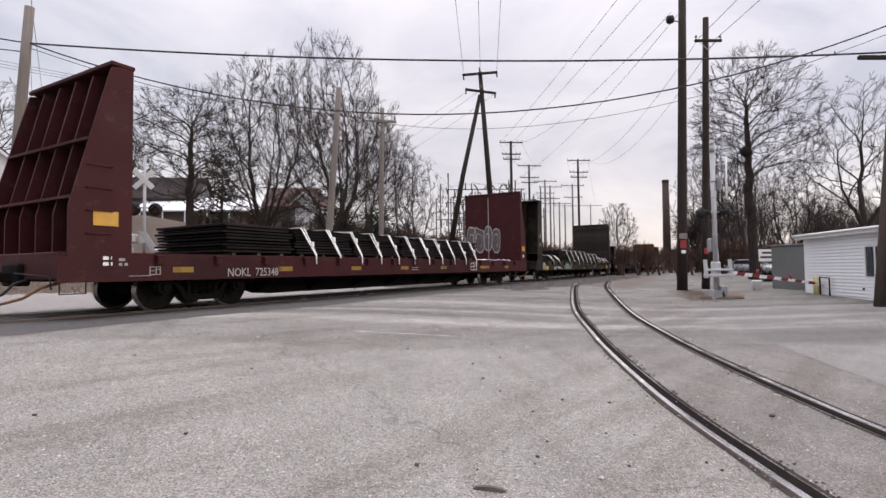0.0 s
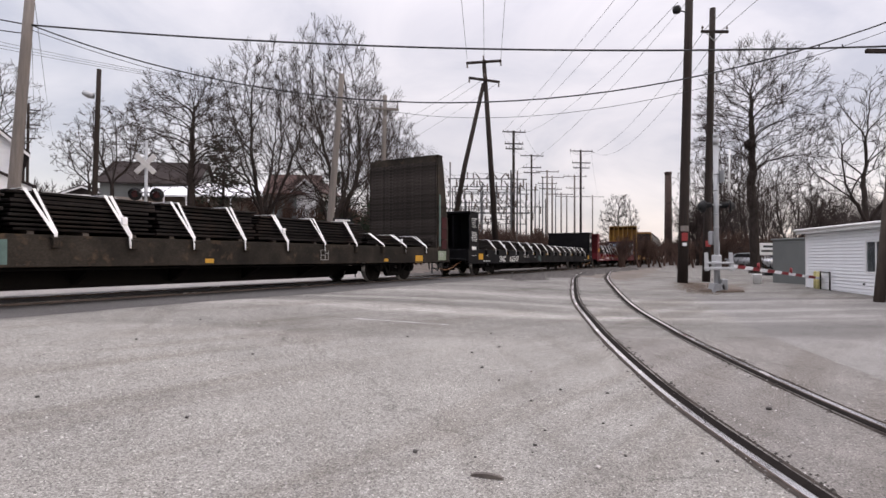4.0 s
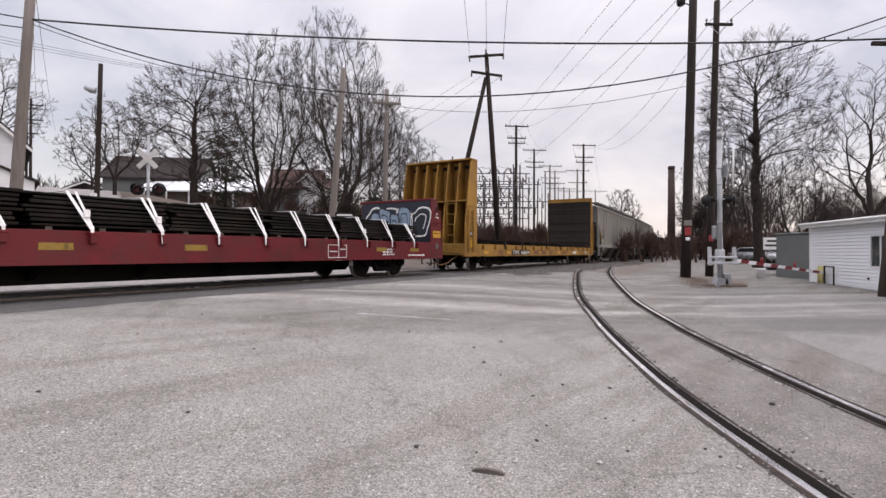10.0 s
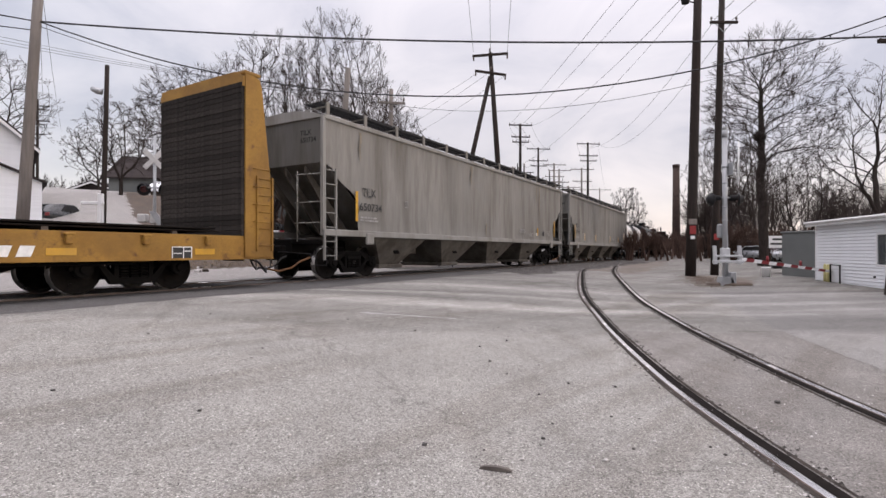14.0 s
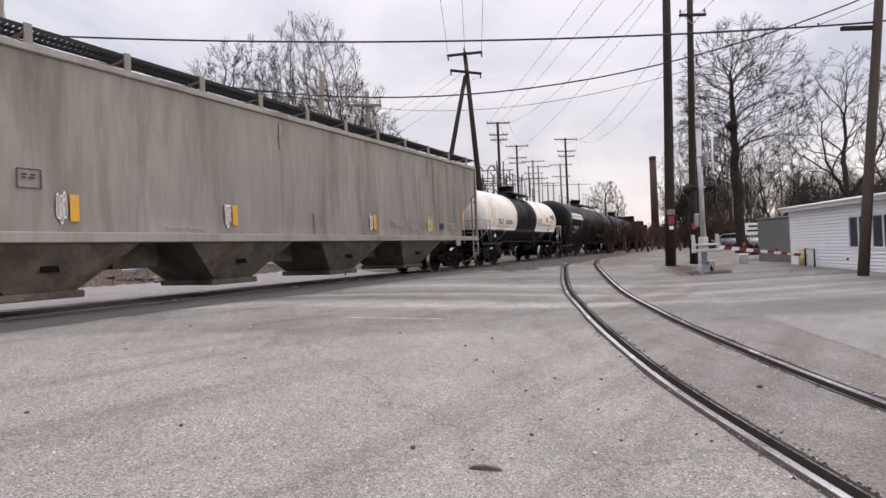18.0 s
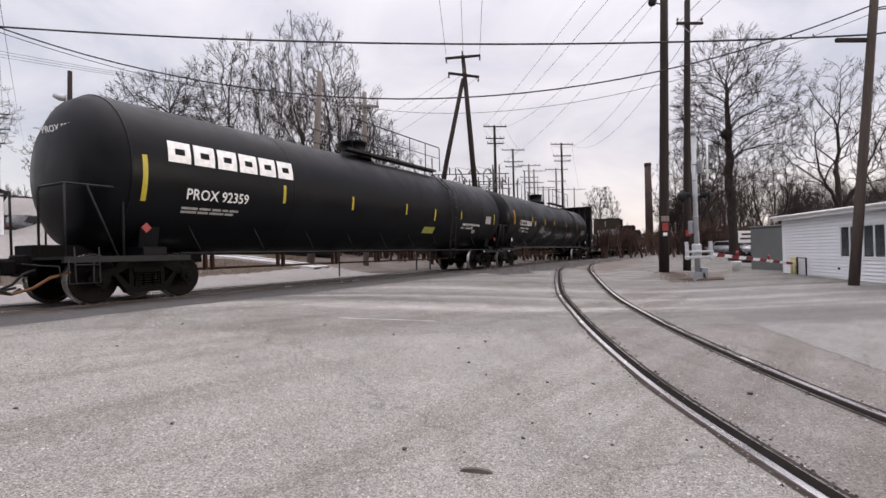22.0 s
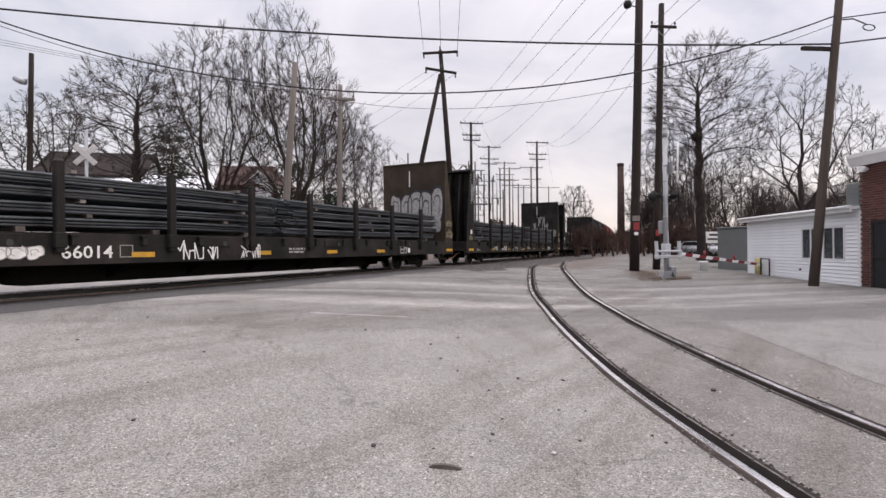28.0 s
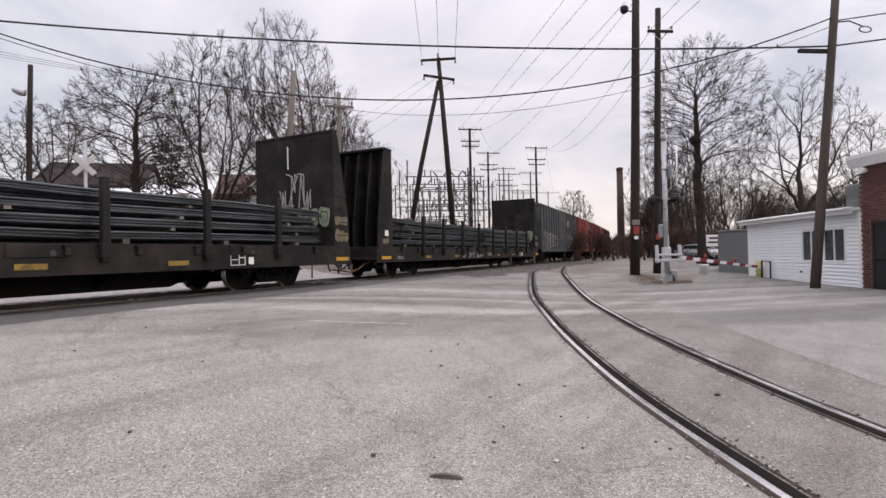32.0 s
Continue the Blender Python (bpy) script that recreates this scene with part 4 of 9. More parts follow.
def pole(name, foot, top, r, mat, label, arms=(), group="utility poles", cat="utility pole", sides=14):
    """A tapered pole from foot (x, y) to its top (x, y, z); arms: (height, half length, turn, drop of the left end)."""
    x, y = foot
    z0 = ground_z(x, y) - 0.3
    ob = tagged(empty(name, pose(x, y, 0)), label, cat, group)
    t = Vector(top) - Vector((x, y, 0))
    pts = [Vector((0, 0, z0)).lerp(t, f) for f in (0, 0.25, 0.5, 0.75, 1)]
    part("shaft", one(tube, pts, [r, r * 0.93, r * 0.86, r * 0.79, r * 0.72], sides), mat, ob)
    for z, half, turn, tilt in arms:
        c = Vector((0, 0, z0)).lerp(t, (z - z0) / (t.z - z0))
        m = pose(c.x, c.y, z, 0, tilt, turn)
        arm = part("crossarm", one(box, -half, half, -r - 0.11, -r - 0.0, -0.065, 0.065, 0.012), mat, ob, m=m)
        for e in (-0.93, -0.55, 0.55, 0.93) if half > 0.9 else (-0.9, 0.9):
            bm = bmesh.new()
            lathe(bm, [(0.06, 0.02), (0.14, 0.02), (0.15, 0.055), (0.20, 0.06), (0.21, 0.035), (0.25, 0.045), (0.28, 0.02)], "z", 10)
            part("insulator", bm, "insulator", arm, m=pose(e * half, -r - 0.055, 0))
        bm = bmesh.new()
        for e in (-1, 1):
            tube(bm, [(e * half * 0.6, -r - 0.02, -0.05), (0, -r * 0.9, -0.62 * min(half, 1))], 0.018, 5)
        part("brace", bm, "galvanised", arm)
    return ob


def wire(a, b, sag, r=0.012, label="black overhead wire above the street", n=28, name="overhead_wire"):
    """A hanging wire between two points."""
    a, b = Vector(a), Vector(b)
    pts = [a.lerp(b, i / n) - Vector((0, 0, 4 * sag * (i / n) * (1 - i / n))) for i in range(n + 1)]
    ob = part(name, one(tube, pts, r, 5), "cable")
    return tagged(ob, label, "wire", "overhead wires")


def build_poles():
    # beyond the main line
    pole("utility_pole", (-13.75, 17.0), (-13.15, 17.0, 10.2), 0.19, "pole_grey", "weathered grey wooden utility pole")
    pole("utility_pole", (-5.35, 26.0), (-4.65, 26.0, 10.65), 0.19, "pole_grey", "leaning weathered grey wooden pole")
    pole("utility_pole", (-2.72, 27.0), (-2.58, 27.0, 9.9), 0.15, "pole_grey", "grey utility pole with one short crossarm", [(9.15, 0.72, 8, 0)])
    lamp = pole("street_lamp", (-14.3, 22.0), (-14.12, 22.0, 9.35), 0.12, "pole_wood", "dark wooden pole with a small street lamp", cat="street lamp", group="")
    bm = bmesh.new()
    tube(bm, [(0.1, 0, 8.35), (-0.15, 0, 8.3)], 0.02, 6)
    part("arm", bm, "galvanised", lamp)
    bm = bmesh.new()
    vs = lathe(bm, [(-0.26, 0.02), (-0.22, 0.10), (0.05, 0.14), (0.22, 0.10), (0.24, 0.03)], "x", 12)
    bmesh.ops.transform(bm, matrix=pose(-0.25, 0, 8.28, 0, 22), verts=vs)
    part("lamp_head", bm, "galvanised", lamp)
    for px, d, top, r in ((-712, 62, 268, 0.17), (-719, 66, 262, 0.16)):
        x = px / 920 * d
        pole("utility_pole", (x, d), (x, d, level(top, d)), r, "pole_wood", "dark utility pole with several crossarms up the hill", [(level(top - 12, d), 1.3, 20, 0), (level(top - 38, d), 1.3, 20, 0), (level(top - 62, d), 0.8, 20, 0)])
    # the pole with a slanting prop
    d = 34.0
    prop = tagged(empty("propped_utility_pole", pose(0, d, 0)), "dark wooden utility pole with a long slanting prop", "utility pole")
    part("shaft", one(tube, [(4.18, 0, 0.4), (3.62, 0, 9), (3.24, 0, level(352, d))], [0.20, 0.17, 0.13], 12), "pole_wood", prop)
    part("prop", one(tube, [(0.72, 0, 0.4), (2.0, 0, 7.5), (3.22, 0, level(310, d))], [0.19, 0.16, 0.13], 12), "pole_wood", prop)
    for up, half, turn, tilt in ((347, 1.16, 0, -4.5), (315, 1.05, 10, 4)):
        arm = part("crossarm", one(box, -half, half, -0.25, -0.13, -0.075, 0.075, 0.012), "pole_wood", prop, m=pose(3.22, 0, level(up, d), 0, tilt, turn))
        for e in (-0.95, 0.0, 0.95):
            bm = bmesh.new()
            lathe(bm, [(-0.34, 0.03), (-0.30, 0.07), (-0.22, 0.03), (-0.18, 0.07), (-0.08, 0.03)], "z", 8)
            part("insulator", bm, "insulator", arm, m=pose(e * half, -0.19, 0.02 if e else 0.5))
    # lines of tall poles along the track
    for px, d, top, arms in ((141, 62, 226, 3), (173, 84, 184, 3), (201, 96, 156, 3), (210, 104, 146, 3), (261, 78, 193, 3), (250, 96, 148, 2), (282, 150, 112, 1), (226, 118, 116, 1), (236, 126, 112, 1)):
        x = px / 920 * d
        z = level(top, d)
        k = d / 920
        pole("utility_pole", (x, d), (x, d, z), 0.2, "pole_wood" if d < 90 else "pole_grey", "tall dark utility pole with stacked crossarms", [(z - 3 * k, 21 * k, 4, 0), (z - 24 * k, 17 * k, 4, 0), (z - 33 * k, 15 * k, 4, 0)][:arms], group="poles along the line")
    # near side
    a = pole("utility_pole", (11.55, 24.0), (11.95, 24.0, 14.2), 0.235, "pole_wood", "thick dark wooden pole with a small red sign", group="poles at the crossing")
    part("red_sign", one(box, -0.14, 0.14, -0.275, -0.235, 2.28, 2.66, 0.01), "red_paint", a, "small red sign")
    part("notice", one(box, -0.19, 0.19, -0.27, -0.235, 2.72, 2.98, 0.01), "pole_grey", a, "grey weathered notice")
    part("notice_lower", one(box, -0.10, 0.10, -0.26, -0.235, 2.05, 2.2, 0.01), "white_paint", a)
    bm = bmesh.new()
    tube(bm, [(0.32, 0, 13.0), (-0.10, -0.1, 13.05)], 0.03, 6)
    vs = lathe(bm, [(-0.2, 0.05), (-0.15, 0.16), (0.02, 0.2), (0.14, 0.14), (0.18, 0.04)], "z", 14)
    bmesh.ops.transform(bm, matrix=pose(-0.25, -0.1, 13.1), verts=vs)
    part("lamp_head", bm, "black_iron", a)
    b = pole("utility_pole", (13.45, 25.5), (13.86, 25.5, 13.95), 0.19, "pole_wood", "dark wooden pole with a crossarm and marker", [(12.68, 0.68, 0, 0)], group="poles at the crossing")
    part("red_sign", one(box, -0.12, 0.12, -0.24, -0.195, 2.05, 2.35, 0.01), "red_paint", b, "small red sign")
    c = pole("utility_pole", (13.36, 15.42), (14.4, 15.3, 10.6), 0.15, "pole_brown", "leaning brown wooden pole beside the white building", group="poles at the crossing")
    bm = bmesh.new()
    box(bm, -0.55, 0.62, -0.06, 0.06, 7.72, 7.84, 0.015)
    part("bracket_arm", bm, "pole_wood", c, m=pose(0.25, 0, 0))
    bm = bmesh.new()
    tube(bm, [(0.92, 0, 8.72), (1.5, 0, 8.78), (1.95, 0, 8.62)], 0.022, 6)
    for k in range(3):
        tube(bm, [(2.05 + 0.22 * math.cos(t), 0.0, 8.52 + 0.10 * math.sin(t)) for t in [i * 0.7 + k * 0.2 for i in range(10)]], 0.016, 5)
    part("cable_coil", bm, "cable", c)

    # wires across the street
    L, R = Vector((-13.2, 17.0, 9.0)), Vector((14.15, 15.35, 7.92))
    wire(L, R, 0.42, 0.030, "thick black cable strung across the street")
    wire(L + Vector((0, 0, 0.02)), (14.25, 15.3, 8.85), 2.62, 0.022, "slack black cable sagging across the street")
    wire(L - Vector((0, 0.1, 0.15)), (-4.7, 26.0, 9.2), 0.5, 0.012)
    wire((-4.7, 26, 9.3), (14.25, 15.4, 8.6), 1.7, 0.010)
    wire(L, (-40, 2, 11), 0.5, 0.022)
    wire(L - Vector((0, 0, 0.3)), (-40, 4, 10), 0.6, 0.018)
    wire((14.15, 15.35, 7.92), (36, 2, 9), 0.5, 0.026)
    wire((14.25, 15.3, 8.72), (36, 3, 10), 0.5, 0.02)
    for k, z in enumerate((10.0, 10.6, 11.2)):
        wire((-13.15, 17.0, z - 0.4), (-48, 60 + 3 * k, level(255, 62) - k), 0.6, 0.010)
        wire((-40, 14 + 2 * k, 14 + k * 0.8), (-2.6, 27.0, 9.3), 1.2, 0.008, "thin dark wire high above the line")
    # lashing clips on the thick cable near the pole
    for f in (0.86, 0.885, 0.91, 0.935):
        p = L.lerp(R, f) - Vector((0, 0, 4 * 0.42 * f * (1 - f)))
        tagged(part("cable_clip", one(box, p.x - 0.012, p.x + 0.012, p.y - 0.015, p.y + 0.015, p.z - 0.02, p.z + 0.10), "cable"), "small black clip on a thick overhead cable", "cable clip", "clips on the cable")
    # high lines
    d = 34.0
    for e in (-1.1, 0.02, 1.1):
        wire((3.22 + e, d - 0.2, level(347, d) - e * 0.08 + 0.1), (-3.2 + e * 1.0, -30, 19.0), 1.2, 0.012, "thin dark wire high above the line")
    for k, (e, up) in enumerate(((-1.0, 313), (0.0, 318), (0.95, 311))):
        wire((3.2 + e, d, level(up, d)), (-14 + k, 58 + 4 * k, 12.5), 0.8, 0.009, "thin dark wire high above the line")
    x = 141 / 920 * 62
    for k, e in enumerate((-1.35, 0.1, 1.35)):
        wire((x + e, 62, level(223, 62)), (11.6 + (0.0, 0.5, -0.2)[k], -16 + 40 * (k == 2), (16.2, 15.6, 13.5)[k]), 1.0, 0.012, "thin dark wire high above the line")
        wire((x + e, 62, level(222, 62)), (173 / 920 * 84 + e, 84, level(181, 84)), 0.5, 0.011, "thin dark wire high above the line")
    x = 261 / 920 * 78
    for k, e in enumerate((-1.6, 1.6)):
        wire((x + e, 78, level(190, 78)), (13.4 + k * 0.9, 25.4, 12.8), 2.6, 0.011, "thin dark wire high above the line")
        wire((13.4 + k * 0.9, 25.4, 12.85), (9 + k * 2, -20, 16), 1.2, 0.012, "thin dark wire high above the line")
        wire((x + e, 78, level(188, 78)), (282 / 920 * 150 + e, 150, level(110, 150)), 0.8, 0.012, "thin dark wire high above the line")
    wire((11.9, 24, 13.6), (9.0, 62, level(150, 62)), 1.2, 0.010, "thin dark wire high above the line")
    wire((-2.6, 27, 9.2), (8.0, 50, 4.6), 0.5, 0.010, "thin dark wire high above the line")
    wire((3.24, 33.8, level(300, d)), (3.9, 33.6, 0.9), 0.0, 0.008, "thin steel guy wire of a pole", 4)


build_poles()


# ---- level-crossing signals ----
def lamp_pair(parent, z, face, mat="black_iron", half=0.36, twist=0):
    """A cross bar with two hooded round lamps; face is the turn of the pair in degrees, twist that of each lamp on the bar."""
    bar = part("signal_bar", one(tube, [(-half, 0, z + 0.06), (half, 0, z + 0.06)], 0.03, 8), "galvanised", parent, m=pose(0, 0, 0, 0, 0, face))
    for e in (-half, half):
        m = pose(e, 0, z, 0, 0, math.copysign(twist, -e))
        bm = bmesh.new()
        lathe(bm, [(-0.02, 0.10), (0.0, 0.24), (0.03, 0.24), (0.05, 0.15), (0.16, 0.13), (0.18, 0.05)], "y", 20)
        part("lamp_disc", bm, mat, bar, m=m)
        bm = bmesh.new()
        vs = []
        n = 9
        for i in range(n):
            a = radians(-20 + 220 * i / (n - 1))
            for yy in (-0.03, -0.28):
                vs.append(bm.verts.new((0.155 * math.cos(a), yy, 0.155 * math.sin(a))))
        for i in range(n - 1):
            bm.faces.new((vs[2 * i], vs[2 * i + 1], vs[2 * i + 3], vs[2 * i + 2]))
        bmesh.ops.solidify(bm, geom=bm.faces[:], thickness=0.008)
        part("lamp_hood", bm, mat, bar, m=m)
        part("lens", one(lathe, [(-0.04, 0.01), (-0.035, 0.10), (-0.01, 0.135), (0.0, 0.135)], "y", 18), "glow_red", bar, "unlit red lens", m=m)


def far_signal():
    x, y = -10.62, 19.3
    g = ground_z(x, y)
    ob = tagged(empty("crossing_signal", pose(x, y, 0, 0, 0, 8)), "grey crossing signal with white crossbuck and hooded lamps", "crossing signal", "crossing signals")
    part("mast", one(tube, [(0, 0, g - 0.1), (0, 0, 5.75)], 0.055, 12), "galvanised", ob)
    part("base", one(box, -0.25, 0.25, -0.25, 0.25, g - 0.1, g + 0.12, 0.03), "galvanised", ob)
    for a in (45, -45):
        part("crossbuck_blade", one(box, -0.46, 0.46, -0.015, 0.015, -0.09, 0.09, 0.006), "worn_white", ob, m=pose(0, -0.09 - (0.02 if a > 0 else 0), 4.88, 0, a))
    lamp_pair(ob, 3.78, 6)
    bm = bmesh.new()
    box(bm, -0.55, -0.24, -0.16, 0.16, 2.55, 2.86, 0.03)
    part("counterweight", one(box, -0.13, 0.13, -0.14, 0.14, 2.5, 2.85, 0.03), "worn_white", ob)
    part("gate_mechanism", bm, "worn_white", ob)
    part("counterweight_arm", one(prism, [(-0.1, 2.95), (0.12, 2.95), (0.62, 2.2), (0.35, 2.2)], -0.26, -0.20), "galvanised", ob)
    arm = tagged(empty("gate_arm", pose(x, y, 0)), "red and white striped crossing gate arm, lowered", "gate arm", "gate arms")
    striped_arm(arm, (0.5, -0.25, 2.32), (6.5, 3.2, 2.25), 12)
    # a plain white post with a short arm beside the street lamp
    post = tagged(empty("white_signpost", pose(-13.2, 20.2, 0)), "white square post with one short side arm", "post")
    g = ground_z(-13.2, 20.2)
    part("post", one(box, -0.08, 0.08, -0.08, 0.08, g - 0.05, 3.72, 0.01), "white_paint", post)
    part("arm", one(box, -0.75, 0.12, -0.05, 0.05, 3.30, 3.42, 0.01), "white_paint", post)


def striped_arm(ob, a, b, n):
    """A tapering arm of red and white pieces from a to b."""
    a, b = Vector(a), Vector(b)
    d = (b - a).normalized()
    rot = d.to_track_quat("X", "Z").to_matrix().to_4x4()
    L = (b - a).length / n
    for k in range(n):
        h = 0.068 - 0.022 * k / n
        part("stripe", one(prism, [(0, -h), (L * 0.98, -h), (L * 1.12, h), (L * 0.14, h)], -0.025, 0.025), "stripe_red" if k % 2 else "white_paint", ob, m=Matrix.Translation(a + d * (L * k)) @ rot)


def near_signal():
    x, y = 10.53, 19.2
    g = ground_z(x, y)
    ob = tagged(empty("crossing_signal", pose(x, y, 0)), "silver crossing gate mast with lamps turned away", "crossing signal", "crossing signals")
    part("mast", one(tube, [(0, 0, g), (0, 0, 5.75)], 0.085, 14), "galvanised", ob)
    part("mast_cap", one(lathe, [(5.72, 0.10), (5.95, 0.10), (6.0, 0.03)], "z", 12), "galvanised", ob)
    part("bell", one(lathe, [(6.0, 0.05), (6.08, 0.12), (6.12, 0.03)], "z", 12), "galvanised", ob)
    part("base", one(prism, [(-0.28, g - 0.05), (0.28, g - 0.05), (0.16, g + 0.32), (-0.16, g + 0.32)], -0.2, 0.2), "galvanised", ob)
    for z in (4.6, 4.0, 3.1, 2.6):
        part("collar", one(lathe, [(z, 0.10), (z + 0.06, 0.10)], "z", 12), "galvanised", ob)
    lamp_pair(ob, 3.42, 172, half=0.46, twist=78)
    part("sign_back", one(box, 0.10, 0.13, -0.35, 0.10, 4.3, 4.75, 0.005), "galvanised", ob)
    part("whip", one(tube, [(0.55, 0.1, 4.0), (0.58, 0.1, 5.6)], 0.03, 8), "white_paint", ob)
    part("whip_bracket", one(tube, [(0, 0, 4.5), (0.56, 0.1, 4.4)], 0.02, 6), "galvanised", ob)
    bm = bmesh.new()
    for e in (-0.50, 0.42):
        prism(bm, [(e, 1.70), (e + 0.10, 1.70), (e + 0.14, 1.02), (e + 0.02, 1.02)], -0.16, -0.06)
    box(bm, -0.50, 0.62, -0.18, -0.04, 1.06, 1.16, 0.015)
    box(bm, -0.45, 0.58, -0.18, -0.04, 1.28, 1.36, 0.015)
    box(bm, -0.10, 0.16, -0.10, 0.20, 1.12, 1.62, 0.04)
    part("gate_mechanism", bm, "mast_silver", ob)
    part("junction_box", one(box, -0.16, 0.16, 0.08, 0.3, 2.0, 2.5, 0.03), "galvanised", ob)
    part("conduit", one(tube, [(0.13, 0.05, g), (0.13, 0.08, 2.1)], 0.03, 8), "galvanised", ob)
    part("ground_box", one(box, 0.10, 0.32, -0.2, 0.1, g, 0.72, 0.02), "galvanised", ob)
    arm = tagged(empty("gate_arm", pose(x, y, 0)), "red and white striped crossing gate arm, lowered", "gate arm", "gate arms")
    striped_arm(arm, (0.45, -0.05, 1.22), (5.2, 1.66, 0.68), 13)
    for f in (0.33, 0.72):
        p = Vector((0.45, -0.05, 1.22)).lerp(Vector((4.75, 1.5, 0.72)), f)
        part("arm_lamp", one(lathe, [(-0.1, 0.04), (0.0, 0.055), (0.12, 0.04)], "z", 10), "stripe_red", arm, m=pose(p.x, p.y, p.z + 0.14))
    # island with rubble at the mast's foot
    rnd = random.Random(9)
    isl = tagged(new("mast_island", None), "low worn earth island with leaf litter round the mast", "traffic island", kind="structure")
    bm = bmesh.new()
    ring = [(x + 0.3 + math.cos(t) * (0.75 + 0.2 * rnd.random()), y + 0.2 + math.sin(t) * (0.42 + 0.15 * rnd.random())) for t in [i * 0.35 for i in range(18)]]
    top = [bm.verts.new((a, b, ground_z(a, b) + 0.05)) for a, b in ring]
    mid = [bm.verts.new((x + 0.3 + (a - x - 0.3) * 0.8, y + 0.2 + (b - y - 0.2) * 0.8, ground_z(a, b) + 0.10)) for a, b in ring]
    low = [bm.verts.new((x + 0.3 + (a - x - 0.3) * 1.06, y + 0.2 + (b - y - 0.2) * 1.06, ground_z(a, b) - 0.05)) for a, b in ring]
    n = len(ring)
    bm.faces.new(mid)
    for i in range(n):
        bm.faces.new((top[i], top[(i + 1) % n], mid[(i + 1) % n], mid[i]))
        bm.faces.new((low[i], low[(i + 1) % n], top[(i + 1) % n], top[i]))
    bmesh.ops.recalc_face_normals(bm, faces=bm.faces[:])
    part("earth", bm, "dead_grass", isl)


surface("worn_white", (0.50, 0.49, 0.48), 0.7, vary=0.15, scale=4, bump=0.03)
surface("mast_silver", (0.50, 0.51, 0.52), 0.5, 0.2, vary=0.1, scale=4, bump=0.03)
far_signal()
near_signal()


# ---- buildings ----
def lap_siding(parent, a, b, z0, z1, pitch, mat, holes=(), depth=0.04):
    """Overlapping boards on the wall from a to b (x, y), facing left of the way from a to b; holes: (u0, u1, z0, z1)."""
    a, b = Vector(a), Vector(b)
    d = (b - a)
    L = d.length
    m = pose(a.x, a.y, 0, 0, 0, math.degrees(math.atan2(d.y, d.x)))
    cache = {}
    z = z0
    while z < z1 - 0.01:
        top = min(z + pitch, z1)
        spans = [(0.0, L)]
        for u0, u1, h0, h1 in holes:
            if h0 < (z + top) / 2 < h1:
                spans = [s for p, q in spans for s in ((p, min(q, u0)), (max(p, u1), q)) if s[1] - s[0] > 0.02]
        for p, q in spans:
            key = (round(p, 3), round(q, 3), round(top - z, 3))
            mm = m @ Matrix.Translation((0, 0, z))
            if key not in cache:
                bm = bmesh.new()
                prism(bm, [(0.0, 0.026), (depth, 0.02), (depth, 0.034), (depth * 0.55, top - z), (0.0, top - z)], p, q, "x")
                cache[key] = part("siding_board", bm, mat, parent, m=mm)
            else:
                again(cache[key], mm)
        z = top


def framed_window(parent, u, v, z0, z1, m, mullions=1, bars=0, frame=0.06, mat="white_paint"):
    """A window between u and v along the wall, its frame proud of it."""
    win = part("window", one(box, u, v, 0.0, 0.012, z0, z1), "dark_room", parent, m=m)
    bm = bmesh.new()
    for p, q, a, b in ((u - frame, v + frame, z0 - frame, z0), (u - frame, v + frame, z1, z1 + frame), (u - frame, u, z0, z1), (v, v + frame, z0, z1)):
        box(bm, p, q, 0.0, 0.05, a, b, 0.006)
    part("window_frame", bm, mat, win)
    for k in range(mullions):
        c = u + (v - u) * (k + 1) / (mullions + 1)
        part("mullion", one(box, c - 0.025, c + 0.025, 0.012, 0.045, z0, z1), mat, win)
    for k in range(bars):
        c = z0 + (z1 - z0) * (k + 1) / (bars + 1)
        part("glazing_bar", one(box, u, v, 0.012, 0.035, c - 0.015, c + 0.015), mat, win)
    pane = part("pane", one(box, u, v, 0.014, 0.02, z0, z1), "pane", win)
    pane.visible_shadow = False
    return win


def wall_frame(a, b):
    a, b = Vector(a), Vector(b)
    d = b - a
    return pose(a.x, a.y, 0, 0, 0, math.degrees(math.atan2(d.y, d.x))), d.length


